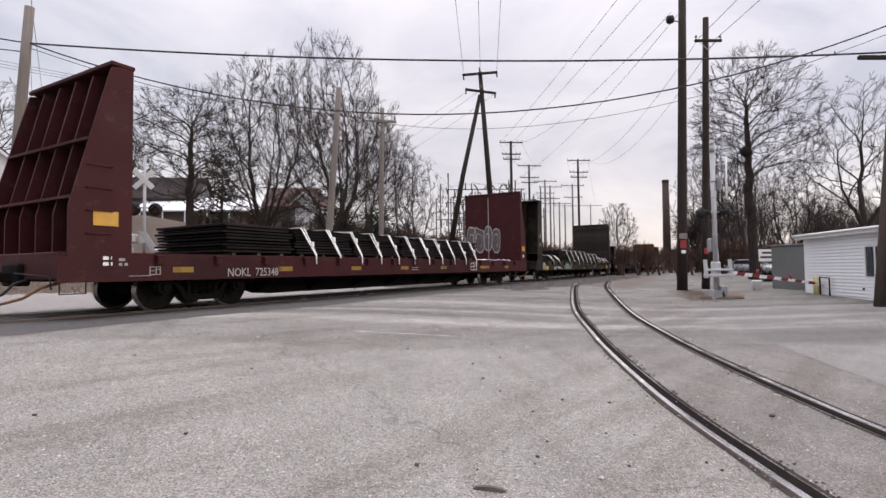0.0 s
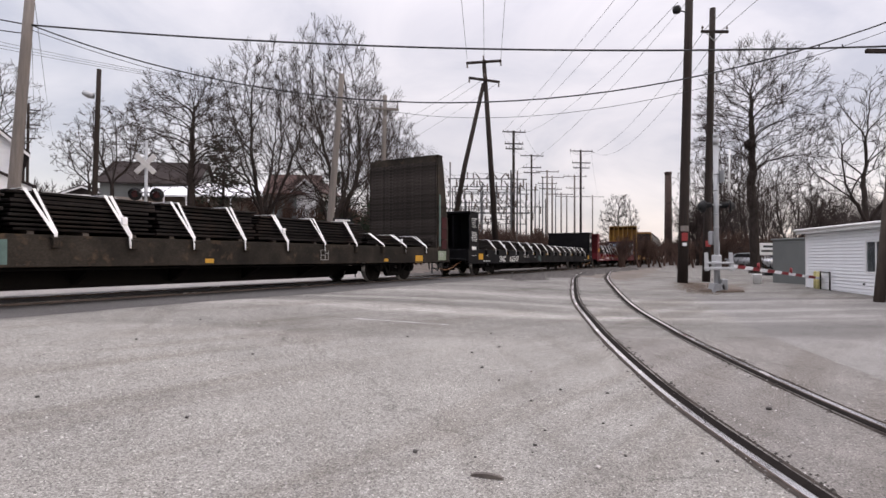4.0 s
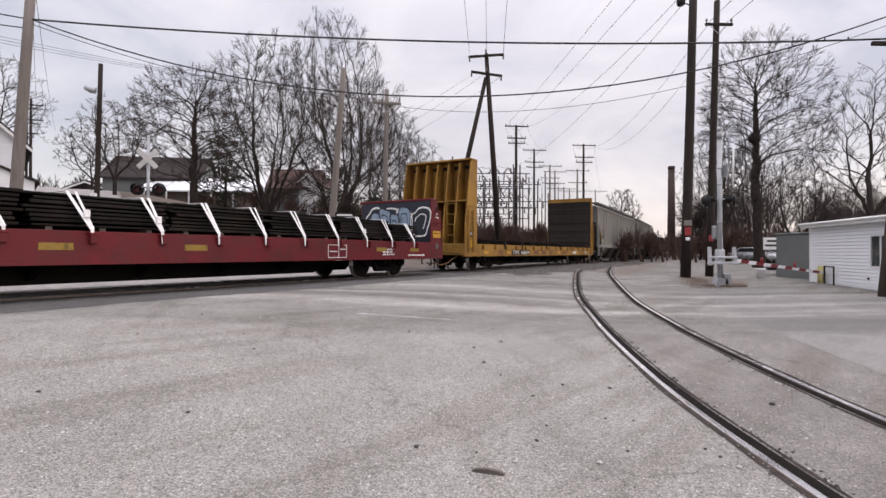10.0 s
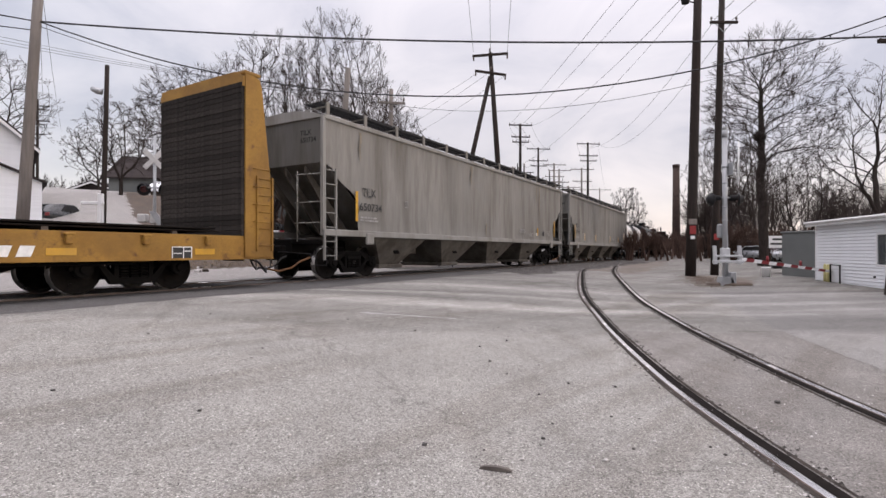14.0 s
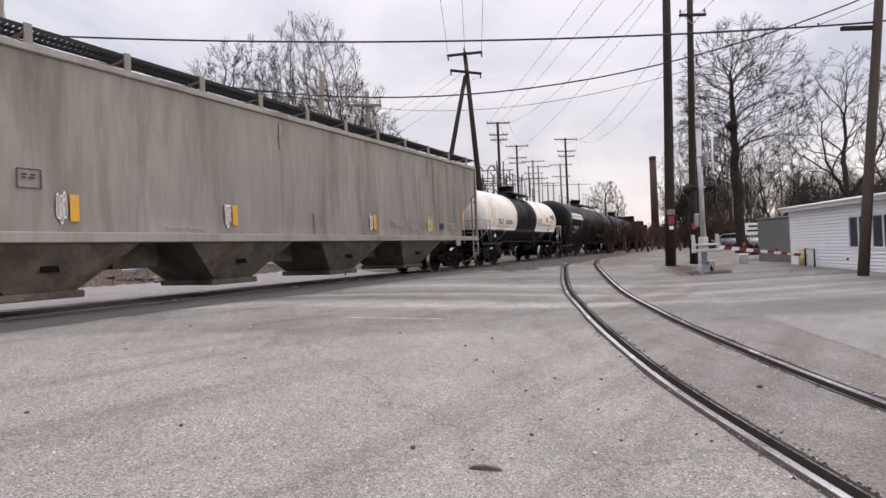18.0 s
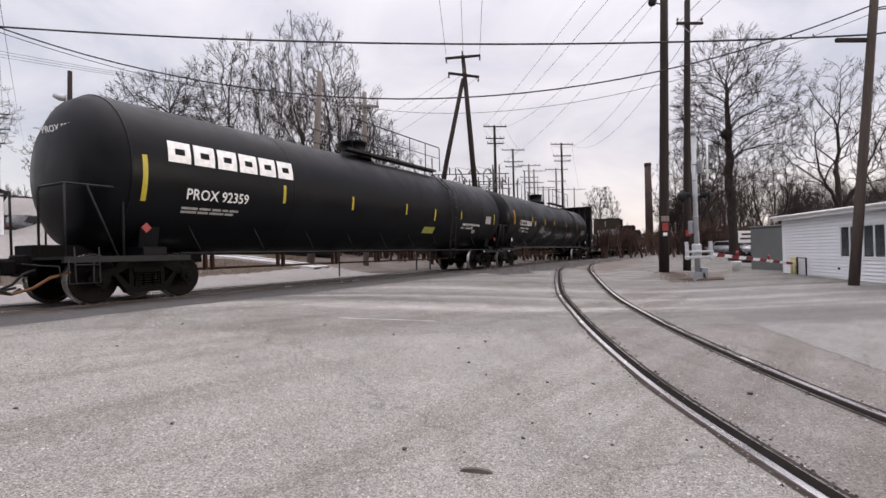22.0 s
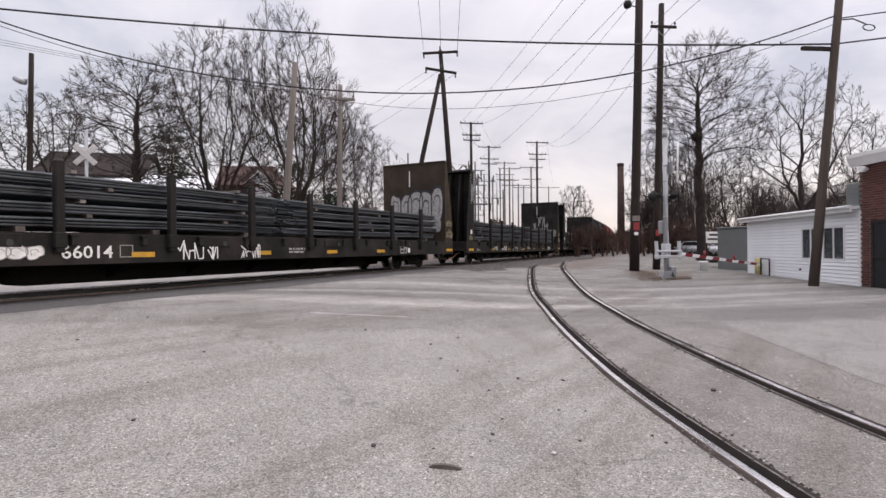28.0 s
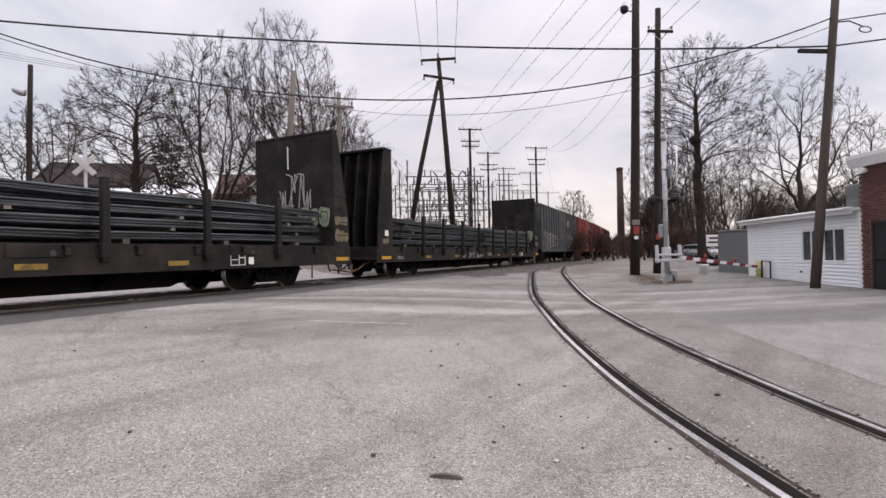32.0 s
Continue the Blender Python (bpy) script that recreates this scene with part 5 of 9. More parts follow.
def white_building():
    ob = tagged(empty("white_building"), "low white clapboard building with a flat sloping roof", "building")
    # street wall from its far corner (left) to the brick shop; outside is towards the street
    far, near = Vector((16.05, 22.1)), Vector((14.72, 15.1))
    m, L = wall_frame(near, far)          # +y of this frame points to the street
    g = 0.14
    top = 2.62
    back = 5.0
    part("wall", one(box, 0, L, -back, 0, g - 0.3, top), "siding", ob, m=m)
    lap_siding(ob, near, far, g, top, 0.125, "siding", [(0.66, 1.81, 0.97, 2.13), (1.94, 3.06, 0.97, 2.13)])
    lap_siding(ob, far, far + Vector((4.9, -0.93)), g + 0.1, top, 0.125, "siding")
    for u in (0.0, L):
        part("corner_board", one(box, u - 0.06, u + 0.06, -0.06, 0.035, g - 0.1, top), "white_paint", ob, m=m)
    framed_window(ob, 0.72, 1.75, 1.03, 2.07, m)
    framed_window(ob, 2.0, 3.0, 1.03, 2.07, m)
    roof = part("roof", one(prism, [(0.28, top + 0.0), (0.28, top + 0.10), (-back, top + 0.62), (-back, top + 0.5)], -0.02, L + 0.3, "x"), "roof_snow", ob, m=m)
    part("fascia", one(box, -0.02, L + 0.3, 0.24, 0.30, top - 0.08, top + 0.13, 0.01), "white_paint", roof)
    part("gutter", one(tube, [(-0.02, 0.34, top + 0.08), (L + 0.3, 0.34, top + 0.08)], 0.05, 8), "white_paint", roof)
    part("vent_pipe", one(tube, [(1.6, -1.2, top + 0.2), (1.6, -1.2, top + 0.75)], 0.05, 10), "black_iron", roof)
    part("vent_pipe", one(tube, [(0.9, -1.0, top + 0.25), (2.6, -1.0, top + 0.3)], 0.035, 8), "black_iron", roof)
    part("wall_hydrant", one(box, 3.1, 3.16, 0.02, 0.08, 0.55, 0.62), "black_iron", ob, m=m)
    for o in ob.children:
        if o.name.startswith(("roof", "vent")):
            o.matrix_basis = m
    # brick shop towards the camera's right
    shop = tagged(empty("brick_shop"), "red brick shop with a white cornice and dark door", "building")
    sm, sl = wall_frame((14.1, 8.0), near + Vector((-0.02, -0.02)))
    hgt = 4.15
    part("wall", one(box, 0, sl, -6, -0.02, -0.2, hgt), "mortar", shop, m=sm)
    part("side_wall", one(box, sl - 0.02, sl + 0.02, -6, -0.02, 2.6, hgt), "mortar", shop, m=sm)
    bricks(shop, sm, sl, hgt)
    door = part("door", one(box, sl - 1.55, sl - 0.45, -0.05, 0.0, 0.05, 2.15), "dark_room", shop, m=sm)
    for q in ((sl - 1.6, sl - 1.53, 0.05, 2.2), (sl - 0.5, sl - 0.43, 0.05, 2.2), (sl - 1.6, sl - 0.43, 2.15, 2.24), (sl - 1.53, sl - 0.5, 1.1, 1.16)):
        part("door_frame", one(box, q[0], q[1], -0.03, 0.03, q[2], q[3]), "roof_dark", door)
    part("cornice", one(prism, [(-0.1, hgt - 0.18), (0.10, hgt - 0.18), (0.22, hgt + 0.08), (0.22, hgt + 0.2), (-0.1, hgt + 0.2)], 0, sl + 0.25, "x"), "white_paint", shop, m=sm)
    part("flood_lamp", one(lathe, [(-0.1, 0.05), (0.0, 0.09), (0.12, 0.1)], "y", 12), "white_paint", shop, m=sm @ pose(sl - 0.35, 0.14, hgt - 0.32))
    ac = tagged(empty("roof_air_unit", m @ pose(1.0, -0.75, 2.72)), "grey boxy air unit on a low roof", "air unit")
    part("case", one(box, -0.35, 0.35, -0.3, 0.3, 0, 0.85, 0.03), "grey_siding", ac)
    for k in range(5):
        part("louvre", one(box, -0.3, 0.3, 0.3, 0.325, 0.12 + k * 0.13, 0.19 + k * 0.13), "grey_siding", ac)
    stack = tagged(empty("chimney", sm @ pose(sl - 0.9, -2.0, hgt)), "plain brick chimney on the shop roof", "chimney")
    part("shaft", one(box, -0.3, 0.3, -0.3, 0.3, 0.0, 1.3, 0.02), "brick_red", stack)
    part("cap", one(box, -0.36, 0.36, -0.36, 0.36, 1.3, 1.42, 0.02), "mortar", stack)


def bricks(parent, m, L, hgt):
    """Courses on the shop's street wall nearest the white building: single bricks; the rest joined."""
    brick = None
    rest = bmesh.new()
    n = 0
    c, z = 0, 0.0
    rnd = random.Random(3)
    while z < hgt - 0.2:
        u = L - (0.11 if c % 2 else 0.0)
        while u > L - 2.4:
            if not (L - 1.62 < u - 0.1 < L - 0.40 and z < 2.24):
                w = 0.205
                mm = m @ pose(u - w / 2, 0.0, z + 0.032)
                if n < 300 and z > 0.6:
                    if brick is None:
                        brick = part("brick", one(box, -w / 2, w / 2, -0.03, 0.012, -0.029, 0.029, 0.004), "brick_red", parent, m=mm)
                    else:
                        again(brick, mm)
                    n += 1
                else:
                    box(rest, u - w, u, -0.03, 0.012, z + 0.003, z + 0.061)
            u -= 0.217
        z += 0.075
        c += 1
    ob = part("brickwork", rest, "brick_red", parent, m=m)
    tagged(ob, kind="stuff")


def gable_house(name, label, x, y, turn, w, dep, wall_h, roof_h, wall_mat, roof_mat, base=None, boards=False, windows=()):
    """A house with a pitched roof; the gable end is its front (-y)."""
    g = ground_z(x, y) if base is None else base
    ob = tagged(empty(name, pose(x, y, 0, 0, 0, turn)), label, "house", "houses on the hill")
    part("wall", one(prism, [(-w / 2, g - 1.5), (w / 2, g - 1.5), (w / 2, g + wall_h), (0, g + wall_h + roof_h - 0.12), (-w / 2, g + wall_h)], 0, dep), wall_mat, ob)
    for e in (-1, 1):
        bm = bmesh.new()
        sl = math.hypot(w / 2 + 0.35, roof_h)
        prism(bm, [(0, g + wall_h + roof_h), (e * (w / 2 + 0.4), g + wall_h - 0.25), (e * (w / 2 + 0.4), g + wall_h - 0.12), (0, g + wall_h + roof_h + 0.14)], -0.35, dep + 0.35)
        part("roof", bm, roof_mat, ob)
    bm = bmesh.new()
    for e in (-1, 1):
        prism(bm, [(0, g + wall_h + roof_h - 0.16), (e * (w / 2 + 0.4), g + wall_h - 0.41), (e * (w / 2 + 0.4), g + wall_h - 0.24), (0, g + wall_h + roof_h + 0.02)], -0.39, -0.34)
    part("barge_board", bm, "white_paint", ob)
    if boards:
        z = g
        while z < g + wall_h + roof_h - 0.3:
            half = w / 2 if z < g + wall_h else w / 2 * (1 - (z - g - wall_h) / roof_h)
            part("siding_board", one(prism, [(0.0, 0.0), (-0.022, 0.0), (-0.004, 0.15), (0.0, 0.15)], -half + 0.02, half - 0.02, "x"), wall_mat, ob, m=pose(0, 0, z))
            z += 0.15
    for u, v, a, b in windows:
        wm = pose(0, -0.03, 0, 0, 0, 180)
        framed_window(ob, -v, -u, a, b, wm, 1, 1)
    return ob


def build_houses():
    # white house beside the hill street
    x, y = -24.35, 25.9
    ob = gable_house("house", "white clapboard house with a steep gable", x, y, 40, 6.2, 9.0, 4.2, 2.9, "siding", "roof_dark", 2.9, True, [(0.9, 2.2, 4.15, 5.05)])
    part("round_sign", one(lathe, [(-0.05, 0.42), (-0.02, 0.42)], "y", 24), "white_paint", ob, m=pose(1.3, -0.02, 3.6))
    part("sign_star", one(star), "letter_black", ob, m=pose(1.3, -0.09, 3.6))
    shed = tagged(empty("lean_to", pose(-21.0, 26.2, 0, 0, 0, 40)), "small white clapboard lean-to beside the house", "shed", "houses on the hill")
    part("wall", one(prism, [(-1.0, 2.2), (0.75, 2.2), (0.75, 5.0), (-1.0, 5.75)], 0, 4.0), "siding", shed)
    part("roof", one(prism, [(-1.0, 5.78), (0.95, 4.94), (0.95, 5.04), (-1.0, 5.88)], -0.2, 4.2), "roof_dark", shed)
    for k in range(19):
        z = 2.3 + k * 0.15
        part("siding_board", one(prism, [(0.0, 0.02), (-0.022, 0.02), (-0.008, 0.15), (0.0, 0.15)], -0.98, 0.74 if z < 4.85 else 0.3, "x"), "siding", shed, m=pose(0, 0, z))
    # dark-roofed grey house, garage, long white-roofed building, brown-roofed house
    gable_house("house", "long grey house with a dark roof on the hill", -32.4, 53.5, -82, 7.0, 8.6, 1.9, 2.4, "grey_siding", "roof_dark", 6.8)
    gable_house("garage", "dark low garage at the top of the street", -36.7, 55.0, 0, 4.2, 5.0, 1.0, 0.6, "roof_dark", "roof_dark", 7.2)
    ob = tagged(empty("long_building", pose(-27.2, 48.5, 0, 0, 0, 3)), "long low building with a white sheet-metal roof", "building", "houses on the hill")
    part("wall", one(box, 0, 10.8, 0, 8, 4.5, 7.1), "dirt", ob)
    part("roof", one(prism, [(-0.6, 7.0), (-0.6, 7.15), (3.2, 8.75), (8.4, 7.2), (8.4, 7.05), (3.2, 8.6)], -0.4, 11.2, "x"), "roof_snow", ob)
    for k in range(6):
        part("post", one(box, 0.3 + k * 2.0, 0.40 + k * 2.0, -0.6, -0.50, 5.6, 7.05), "white_paint", ob)
    gable_house("house", "low house with a dark red-brown roof", -15.9, 51.5, -85, 5.0, 4.4, 1.6, 1.9, "grey_siding", "roof_brown", 6.0)
    gable_house("house", "small cream gabled wing with a brown roof", -12.0, 49.0, -14, 2.6, 4.0, 1.7, 1.1, "white_paint", "roof_brown", 6.0)
    # tall chimney far along the line
    st = tagged(empty("factory_chimney", pose(418 / 920 * 120, 120, 0)), "tall dark brick factory chimney", "chimney")
    part("shaft", one(tube, [(0, 0, 0), (0, 0, 21.0)], [0.95, 0.72], 18), "soot_brick", st)
    part("rim", one(lathe, [(20.9, 0.80), (21.5, 0.80), (21.6, 0.6)], "z", 18), "soot_brick", st)
    # grey containers behind the white building
    for (cx, cy, w, dd, z1, turn, lab) in ((18.3, 24.6, 2.6, 2.4, 2.38, 10, "dark grey corrugated storage container"), (20.6, 25.4, 2.4, 2.4, 2.95, 10, "grey metal storage box with a flat lid")):
        c = tagged(empty("storage_container", pose(cx, cy, 0, 0, 0, turn)), lab, "container", "storage containers")
        part("body", one(box, -w / 2, w / 2, -dd / 2, dd / 2, 0.25, z1, 0.03), "grey_siding", c)
        for k in range(9):
            part("corrugation", one(box, -w / 2 + 0.12 + k * (w - 0.3) / 8, -w / 2 + 0.2 + k * (w - 0.3) / 8, -dd / 2 - 0.03, -dd / 2, 0.35, z1 - 0.1), "grey_siding", c)
        part("lid", one(box, -w / 2 - 0.05, w / 2 + 0.05, -dd / 2 - 0.05, dd / 2 + 0.05, z1, z1 + 0.08, 0.02), "grey_siding", c)


def star(bm):
    pts = []
    for k in range(10):
        r = 0.34 if k % 2 == 0 else 0.14
        a = radians(90 + 36 * k)
        pts.append((r * math.cos(a), r * math.sin(a)))
    prism(bm, pts, 0, 0.02)


surface("soot_brick", (0.060, 0.043, 0.038), 0.95, vary=0.25, scale=2, grain=30, bump=0.2, spec=0.1)
surface("roof_brown", (0.075, 0.042, 0.036), 0.9, vary=0.3, scale=1.5, grain=30, bump=0.4)
white_building()
build_houses()


# ---- substation behind the line ----
def substation():
    rnd = random.Random(12)
    for row, (y, z1, n) in enumerate(((55, 11.0, 7), (59, 11.6, 6), (64, 11.4, 7), (70, 11.8, 6))):
        ob = tagged(empty("substation_gantry", pose(0, y, 0)), "grey steel substation gantry with insulators", "substation gantry", "substation gantries")
        x0, x1 = 0.4 + row * 0.8, 9.4 + row * 1.9
        for k in range(n):
            x = x0 + (x1 - x0) * k / (n - 1) + rnd.uniform(-0.3, 0.3)
            g = ground_z(x, y) - 0.2
            top = z1 - rnd.uniform(0, 3.2)
            post = part("post", one(box, x - 0.06, x + 0.06, -0.06, 0.06, g, top), "galvanised_dark", ob)
            if rnd.random() < 0.6:
                bm = bmesh.new()
                lathe(bm, [(0, 0.04)] + [(0.11 * q, 0.11 if q % 2 else 0.05) for q in range(1, 7)], "z", 7)
                part("post_insulator", bm, "insulator", post, m=pose(x, 0, top))
        for z in (z1 - 1.2, z1 - 2.6 - 0.3 * row, z1 - 4.4, z1 - 5.8):
            a, b = sorted((rnd.uniform(x0, x0 + 2.5), rnd.uniform(x1 - 3.0, x1)))
            part("beam", one(box, a, b, -0.05, 0.05, z, z + 0.09), "galvanised_dark", ob)
            for k in range(10):
                x = a + (b - a) * (k + 0.5 + rnd.uniform(-0.3, 0.3)) / 10
                h = rnd.uniform(0.45, 0.9)
                bm = bmesh.new()
                lathe(bm, [(0, 0.04)] + [(h * q / 8, 0.10 if q % 2 else 0.045) for q in range(1, 9)], "z", 7)
                part("insulator", bm, "insulator", ob, m=pose(x, 0, z + 0.09, 0, rnd.choice((0, 0, 0, 38, -38))) if rnd.random() < 0.6 else pose(x, 0, z - h))
                if k % 3 == 0:
                    c = x + rnd.uniform(0.8, 1.6)
                    part("jumper", one(tube, [(x, 0, z + 0.1 + h), ((x + c) / 2, 0, z - 0.1 + h), (c, 0, z + 0.2 + h * 0.6)], 0.014, 4), "cable", ob)
        for k in range(5):
            x = x0 + (x1 - x0) * rnd.random()
            part("switch_blade", one(tube, [(x, 0, z1 - 4.0), (x + rnd.choice((-0.9, 0.9)), 0, z1 - 2.7)], 0.025, 5), "galvanised_dark", ob)
    for k in range(4):
        x, y = 2.0 + k * 3.0, 52.5 + 0.6 * k
        g = ground_z(x, y)
        tr = tagged(empty("transformer", pose(x, y, g)), "grey finned power transformer behind the brush", "transformer", "transformers")
        part("tank", one(box, -0.9, 0.9, -0.6, 0.6, 0.0, 2.2, 0.05), "galvanised_dark", tr)
        for q in range(7):
            part("fin", one(box, -0.8 + q * 0.26, -0.72 + q * 0.26, -0.95, -0.6, 0.3, 2.0), "galvanised_dark", tr)
        for q in (-0.5, 0, 0.5):
            part("bushing", one(lathe, [(2.2, 0.07), (2.5, 0.12), (2.7, 0.06), (2.9, 0.1), (3.1, 0.04)], "z", 8), "insulator", tr, m=pose(q, 0, 0))
    # lattice masts
    for px, d, top in ((128, 76, 133), (147, 88, 150), (187, 90, 120), (216, 100, 130)):
        x = px / 920 * d
        m = tagged(empty("lightning_mast", pose(x, d, 0)), "slim grey lightning mast of the substation", "mast", "lightning masts")
        part("shaft", one(tube, [(0, 0, 0), (0, 0, level(top * 0.7, d)), (0, 0, level(top, d))], [0.14, 0.09, 0.03], 8), "galvanised_dark", m)
    # chain-link fence with slats along the far side
    f = tagged(empty("substation_fence"), "grey slatted fence below the substation", "fence")
    for k in range(46):
        s = 30 + k * 0.85
        p, h = main_line(s, 13.0 + 0.10 * k)
        g = ground_z(p.x, p.y)
        part("slat_panel", one(box, 0, 0.80, -0.02, 0.02, g - 0.2, g + 1.9), "galvanised_dark", f, m=pose(p.x, p.y, 0, 0, 0, math.degrees(h) + 6))


surface("galvanised_dark", (0.070, 0.071, 0.076), 0.6, 0.2, vary=0.2, scale=2, bump=0.05)
substation()


# ---- parked vehicles and small things ----
def parked_car(x, y, turn, paint, label, kind="sedan", z=None):
    g = ground_z(x, y) if z is None else z
    ob = tagged(empty("parked_car", pose(x, y, g, 0, 0, turn)), label, "car", "parked cars")
    if kind == "pickup":
        side = [(-2.6, 0.45), (-2.6, 1.02), (-0.75, 1.05), (-0.55, 1.72), (0.75, 1.74), (1.35, 1.12), (2.5, 1.0), (2.62, 0.45)]
        glass_side = [(-0.45, 1.12), (-0.35, 1.62), (0.68, 1.64), (1.12, 1.14)]
    elif kind == "van":
        side = [(-2.5, 0.4), (-2.55, 1.7), (-2.3, 1.95), (1.2, 1.92), (1.9, 1.2), (2.5, 1.0), (2.55, 0.4)]
        glass_side = [(-2.1, 1.25), (-2.05, 1.75), (1.1, 1.75), (1.6, 1.25)]
    else:
        side = [(-2.25, 0.4), (-2.3, 0.9), (-1.6, 1.02), (-1.0, 1.42), (0.35, 1.45), (1.15, 1.0), (2.1, 0.86), (2.25, 0.4)]
        glass_side = [(-1.3, 1.04), (-0.92, 1.36), (0.28, 1.38), (0.92, 1.04)]
    bm = bmesh.new()
    prism(bm, side, -0.85, 0.85)
    bmesh.ops.bevel(bm, geom=bm.edges[:], offset=0.06, segments=2, affect="EDGES")
    for f in bm.faces:
        f.smooth = True
    part("body", bm, paint, ob)
    for e in (-1, 1):
        part("side_window", one(prism, glass_side, min(e * 0.85, e * 0.862), max(e * 0.85, e * 0.862)), "dark_room", ob)
        part("head_lamp", one(box, 2.2, 2.27, e * 0.62 - 0.14, e * 0.62 + 0.14, 0.66, 0.8, 0.02), "letter_white", ob)
        part("tail_lamp", one(box, -2.3, -2.24, e * 0.66 - 0.12, e * 0.66 + 0.12, 0.7, 0.86, 0.02), "red_paint", ob)
        for wx in (-1.4, 1.4):
            bm = bmesh.new()
            lathe(bm, [(-0.10, 0.2), (-0.10, 0.30), (-0.07, 0.33), (0.07, 0.33), (0.10, 0.30), (0.10, 0.2)], "y", 18)
            w = part("wheel", bm, "tyre", ob, m=pose(wx, e * 0.78, 0.33))
            part("rim", one(lathe, [(-0.105, 0.2), (-0.09, 0.05)], "y", 12), "car_silver", w)
    return ob


parked_car(-13.4, 31.5, 62, "car_blue", "blue parked car seen over the train", "sedan", 2.60)
parked_car(-12.0, 29.6, 70, "car_silver", "silver parked car on the far side", "sedan", 2.32)
parked_car(-10.6, 28.8, 80, "car_dark", "black parked pickup on the far side", "pickup", 2.05)
parked_car(-22.1, 30.0, 100, "car_dark", "dark parked car beside the white house", "sedan", 2.7)
parked_car(28.5, 46.0, -70, "car_silver", "silver parked car in the yard", "sedan")
parked_car(30.5, 48.5, -60, "car_dark", "dark parked car in the yard", "van")
parked_car(33.0, 45.0, -75, "car_dark", "dark parked car in the yard", "sedan")


def yard():
    # white board with bars of print, on added posts, standing in for a white van
    b = tagged(empty("yard_sign", pose(27.0, 40.5, 0)), "white board with two lines of dark print, in place of a van", "sign")
    part("board", one(box, -1.5, 1.5, -0.05, 0.05, 1.75, 2.7, 0.02), "white_paint", b)
    for z, w in ((2.35, 1.1), (2.0, 1.25)):
        part("print_bar", one(box, -w, w, -0.058, -0.05, z, z + 0.16), "letter_black", b)
    for e in (-1.3, 1.3):
        part("post", one(box, e - 0.06, e + 0.06, 0.0, 0.12, 0.3, 1.8), "pole_wood", b)
    # white bucket, yellow posts, grey rail
    k = tagged(empty("bucket", pose(15.2, 24.2, ground_z(15.2, 24.2))), "white plastic bucket on the asphalt", "bucket")
    part("pail", one(lathe, [(0.0, 0.17), (0.42, 0.20), (0.44, 0.215), (0.46, 0.20)], "z", 18), "white_paint", k)
    for x, y in ((15.72, 21.0), (15.86, 21.35)):
        p = tagged(empty("bollard", pose(x, y, ground_z(x, y))), "short pale yellow steel bollard", "bollard", "bollards")
        part("post", one(tube, [(0, 0, -0.1), (0, 0, 0.66)], 0.075, 12), "bollard_yellow", p)
        part("cap", one(lathe, [(0.64, 0.078), (0.70, 0.05), (0.72, 0.01)], "z", 12), "bollard_yellow", p)
    r = tagged(empty("hitch_rail", pose(15.75, 20.2, ground_z(15.75, 20.2), 0, 0, 78)), "dark grey pipe rail beside a wall", "rail")
    part("hoop", one(tube, [(-0.5, 0, 0), (-0.5, 0, 0.68), (-0.42, 0, 0.76), (0.42, 0, 0.76), (0.5, 0, 0.68), (0.5, 0, 0)], 0.035, 8), "black_iron", r)
    part("hoop", one(tube, [(-0.2, 0.25, 0), (-0.2, 0.25, 0.7), (0.5, 0.25, 0.72), (0.5, 0.25, 0)], 0.03, 8), "black_iron", r)
    bm = bmesh.new()
    box(bm, -0.9, 0.9, -0.4, 0.4, 0.25, 0.4, 0.02)
    t = tagged(empty("utility_trailer", pose(18.6, 27.4, ground_z(18.6, 27.4), 0, 0, -25)), "low dark utility trailer beside the gate", "trailer")
    part("bed", bm, "black_iron", t)
    for e in (-0.45, 0.45):
        part("wheel", one(lathe, [(-0.09, 0.28), (0.09, 0.28)], "y", 16), "tyre", t, m=pose(0, e, 0.28))
    part("drawbar", one(tube, [(0.9, 0, 0.33), (1.7, 0, 0.35)], 0.04, 8), "black_iron", t)
    # street name sign on a hooped post beyond the line
    s = tagged(empty("street_sign", pose(-3.75, 21.5, 0, 0, 0, 5)), "small dark street name sign with white print", "street sign")
    g = ground_z(-3.75, 21.5)
    part("post", one(tube, [(0.5, 0, g - 0.1), (0.5, 0, 2.6), (0.42, 0, 2.85), (0.2, 0, 2.95), (-0.1, 0, 2.9)], 0.03, 8), "galvanised_dark", s)
    part("plate", one(box, -0.42, 0.36, -0.03, -0.01, 2.9, 3.1, 0.005), "black_iron", s)
    part("print_bar", one(box, -0.34, 0.28, -0.036, -0.03, 2.965, 3.035), "letter_white", s)
    # grey barrel-shaped hood on the bank
    h = tagged(empty("pipe_hood", pose(-6.6, 29.0, ground_z(-6.6, 29.0))), "dark grey corrugated pipe hood on the bank", "pipe")
    bm = bmesh.new()
    lathe(bm, [(-1.9, 0.75)] + [(-1.9 + k * 0.1, 0.78 if k % 2 else 0.72) for k in range(1, 38)] + [(1.9, 0.75)], "x", 24)
    part("barrel", bm, "galvanised_dark", h, m=pose(0, 0, 0.55))


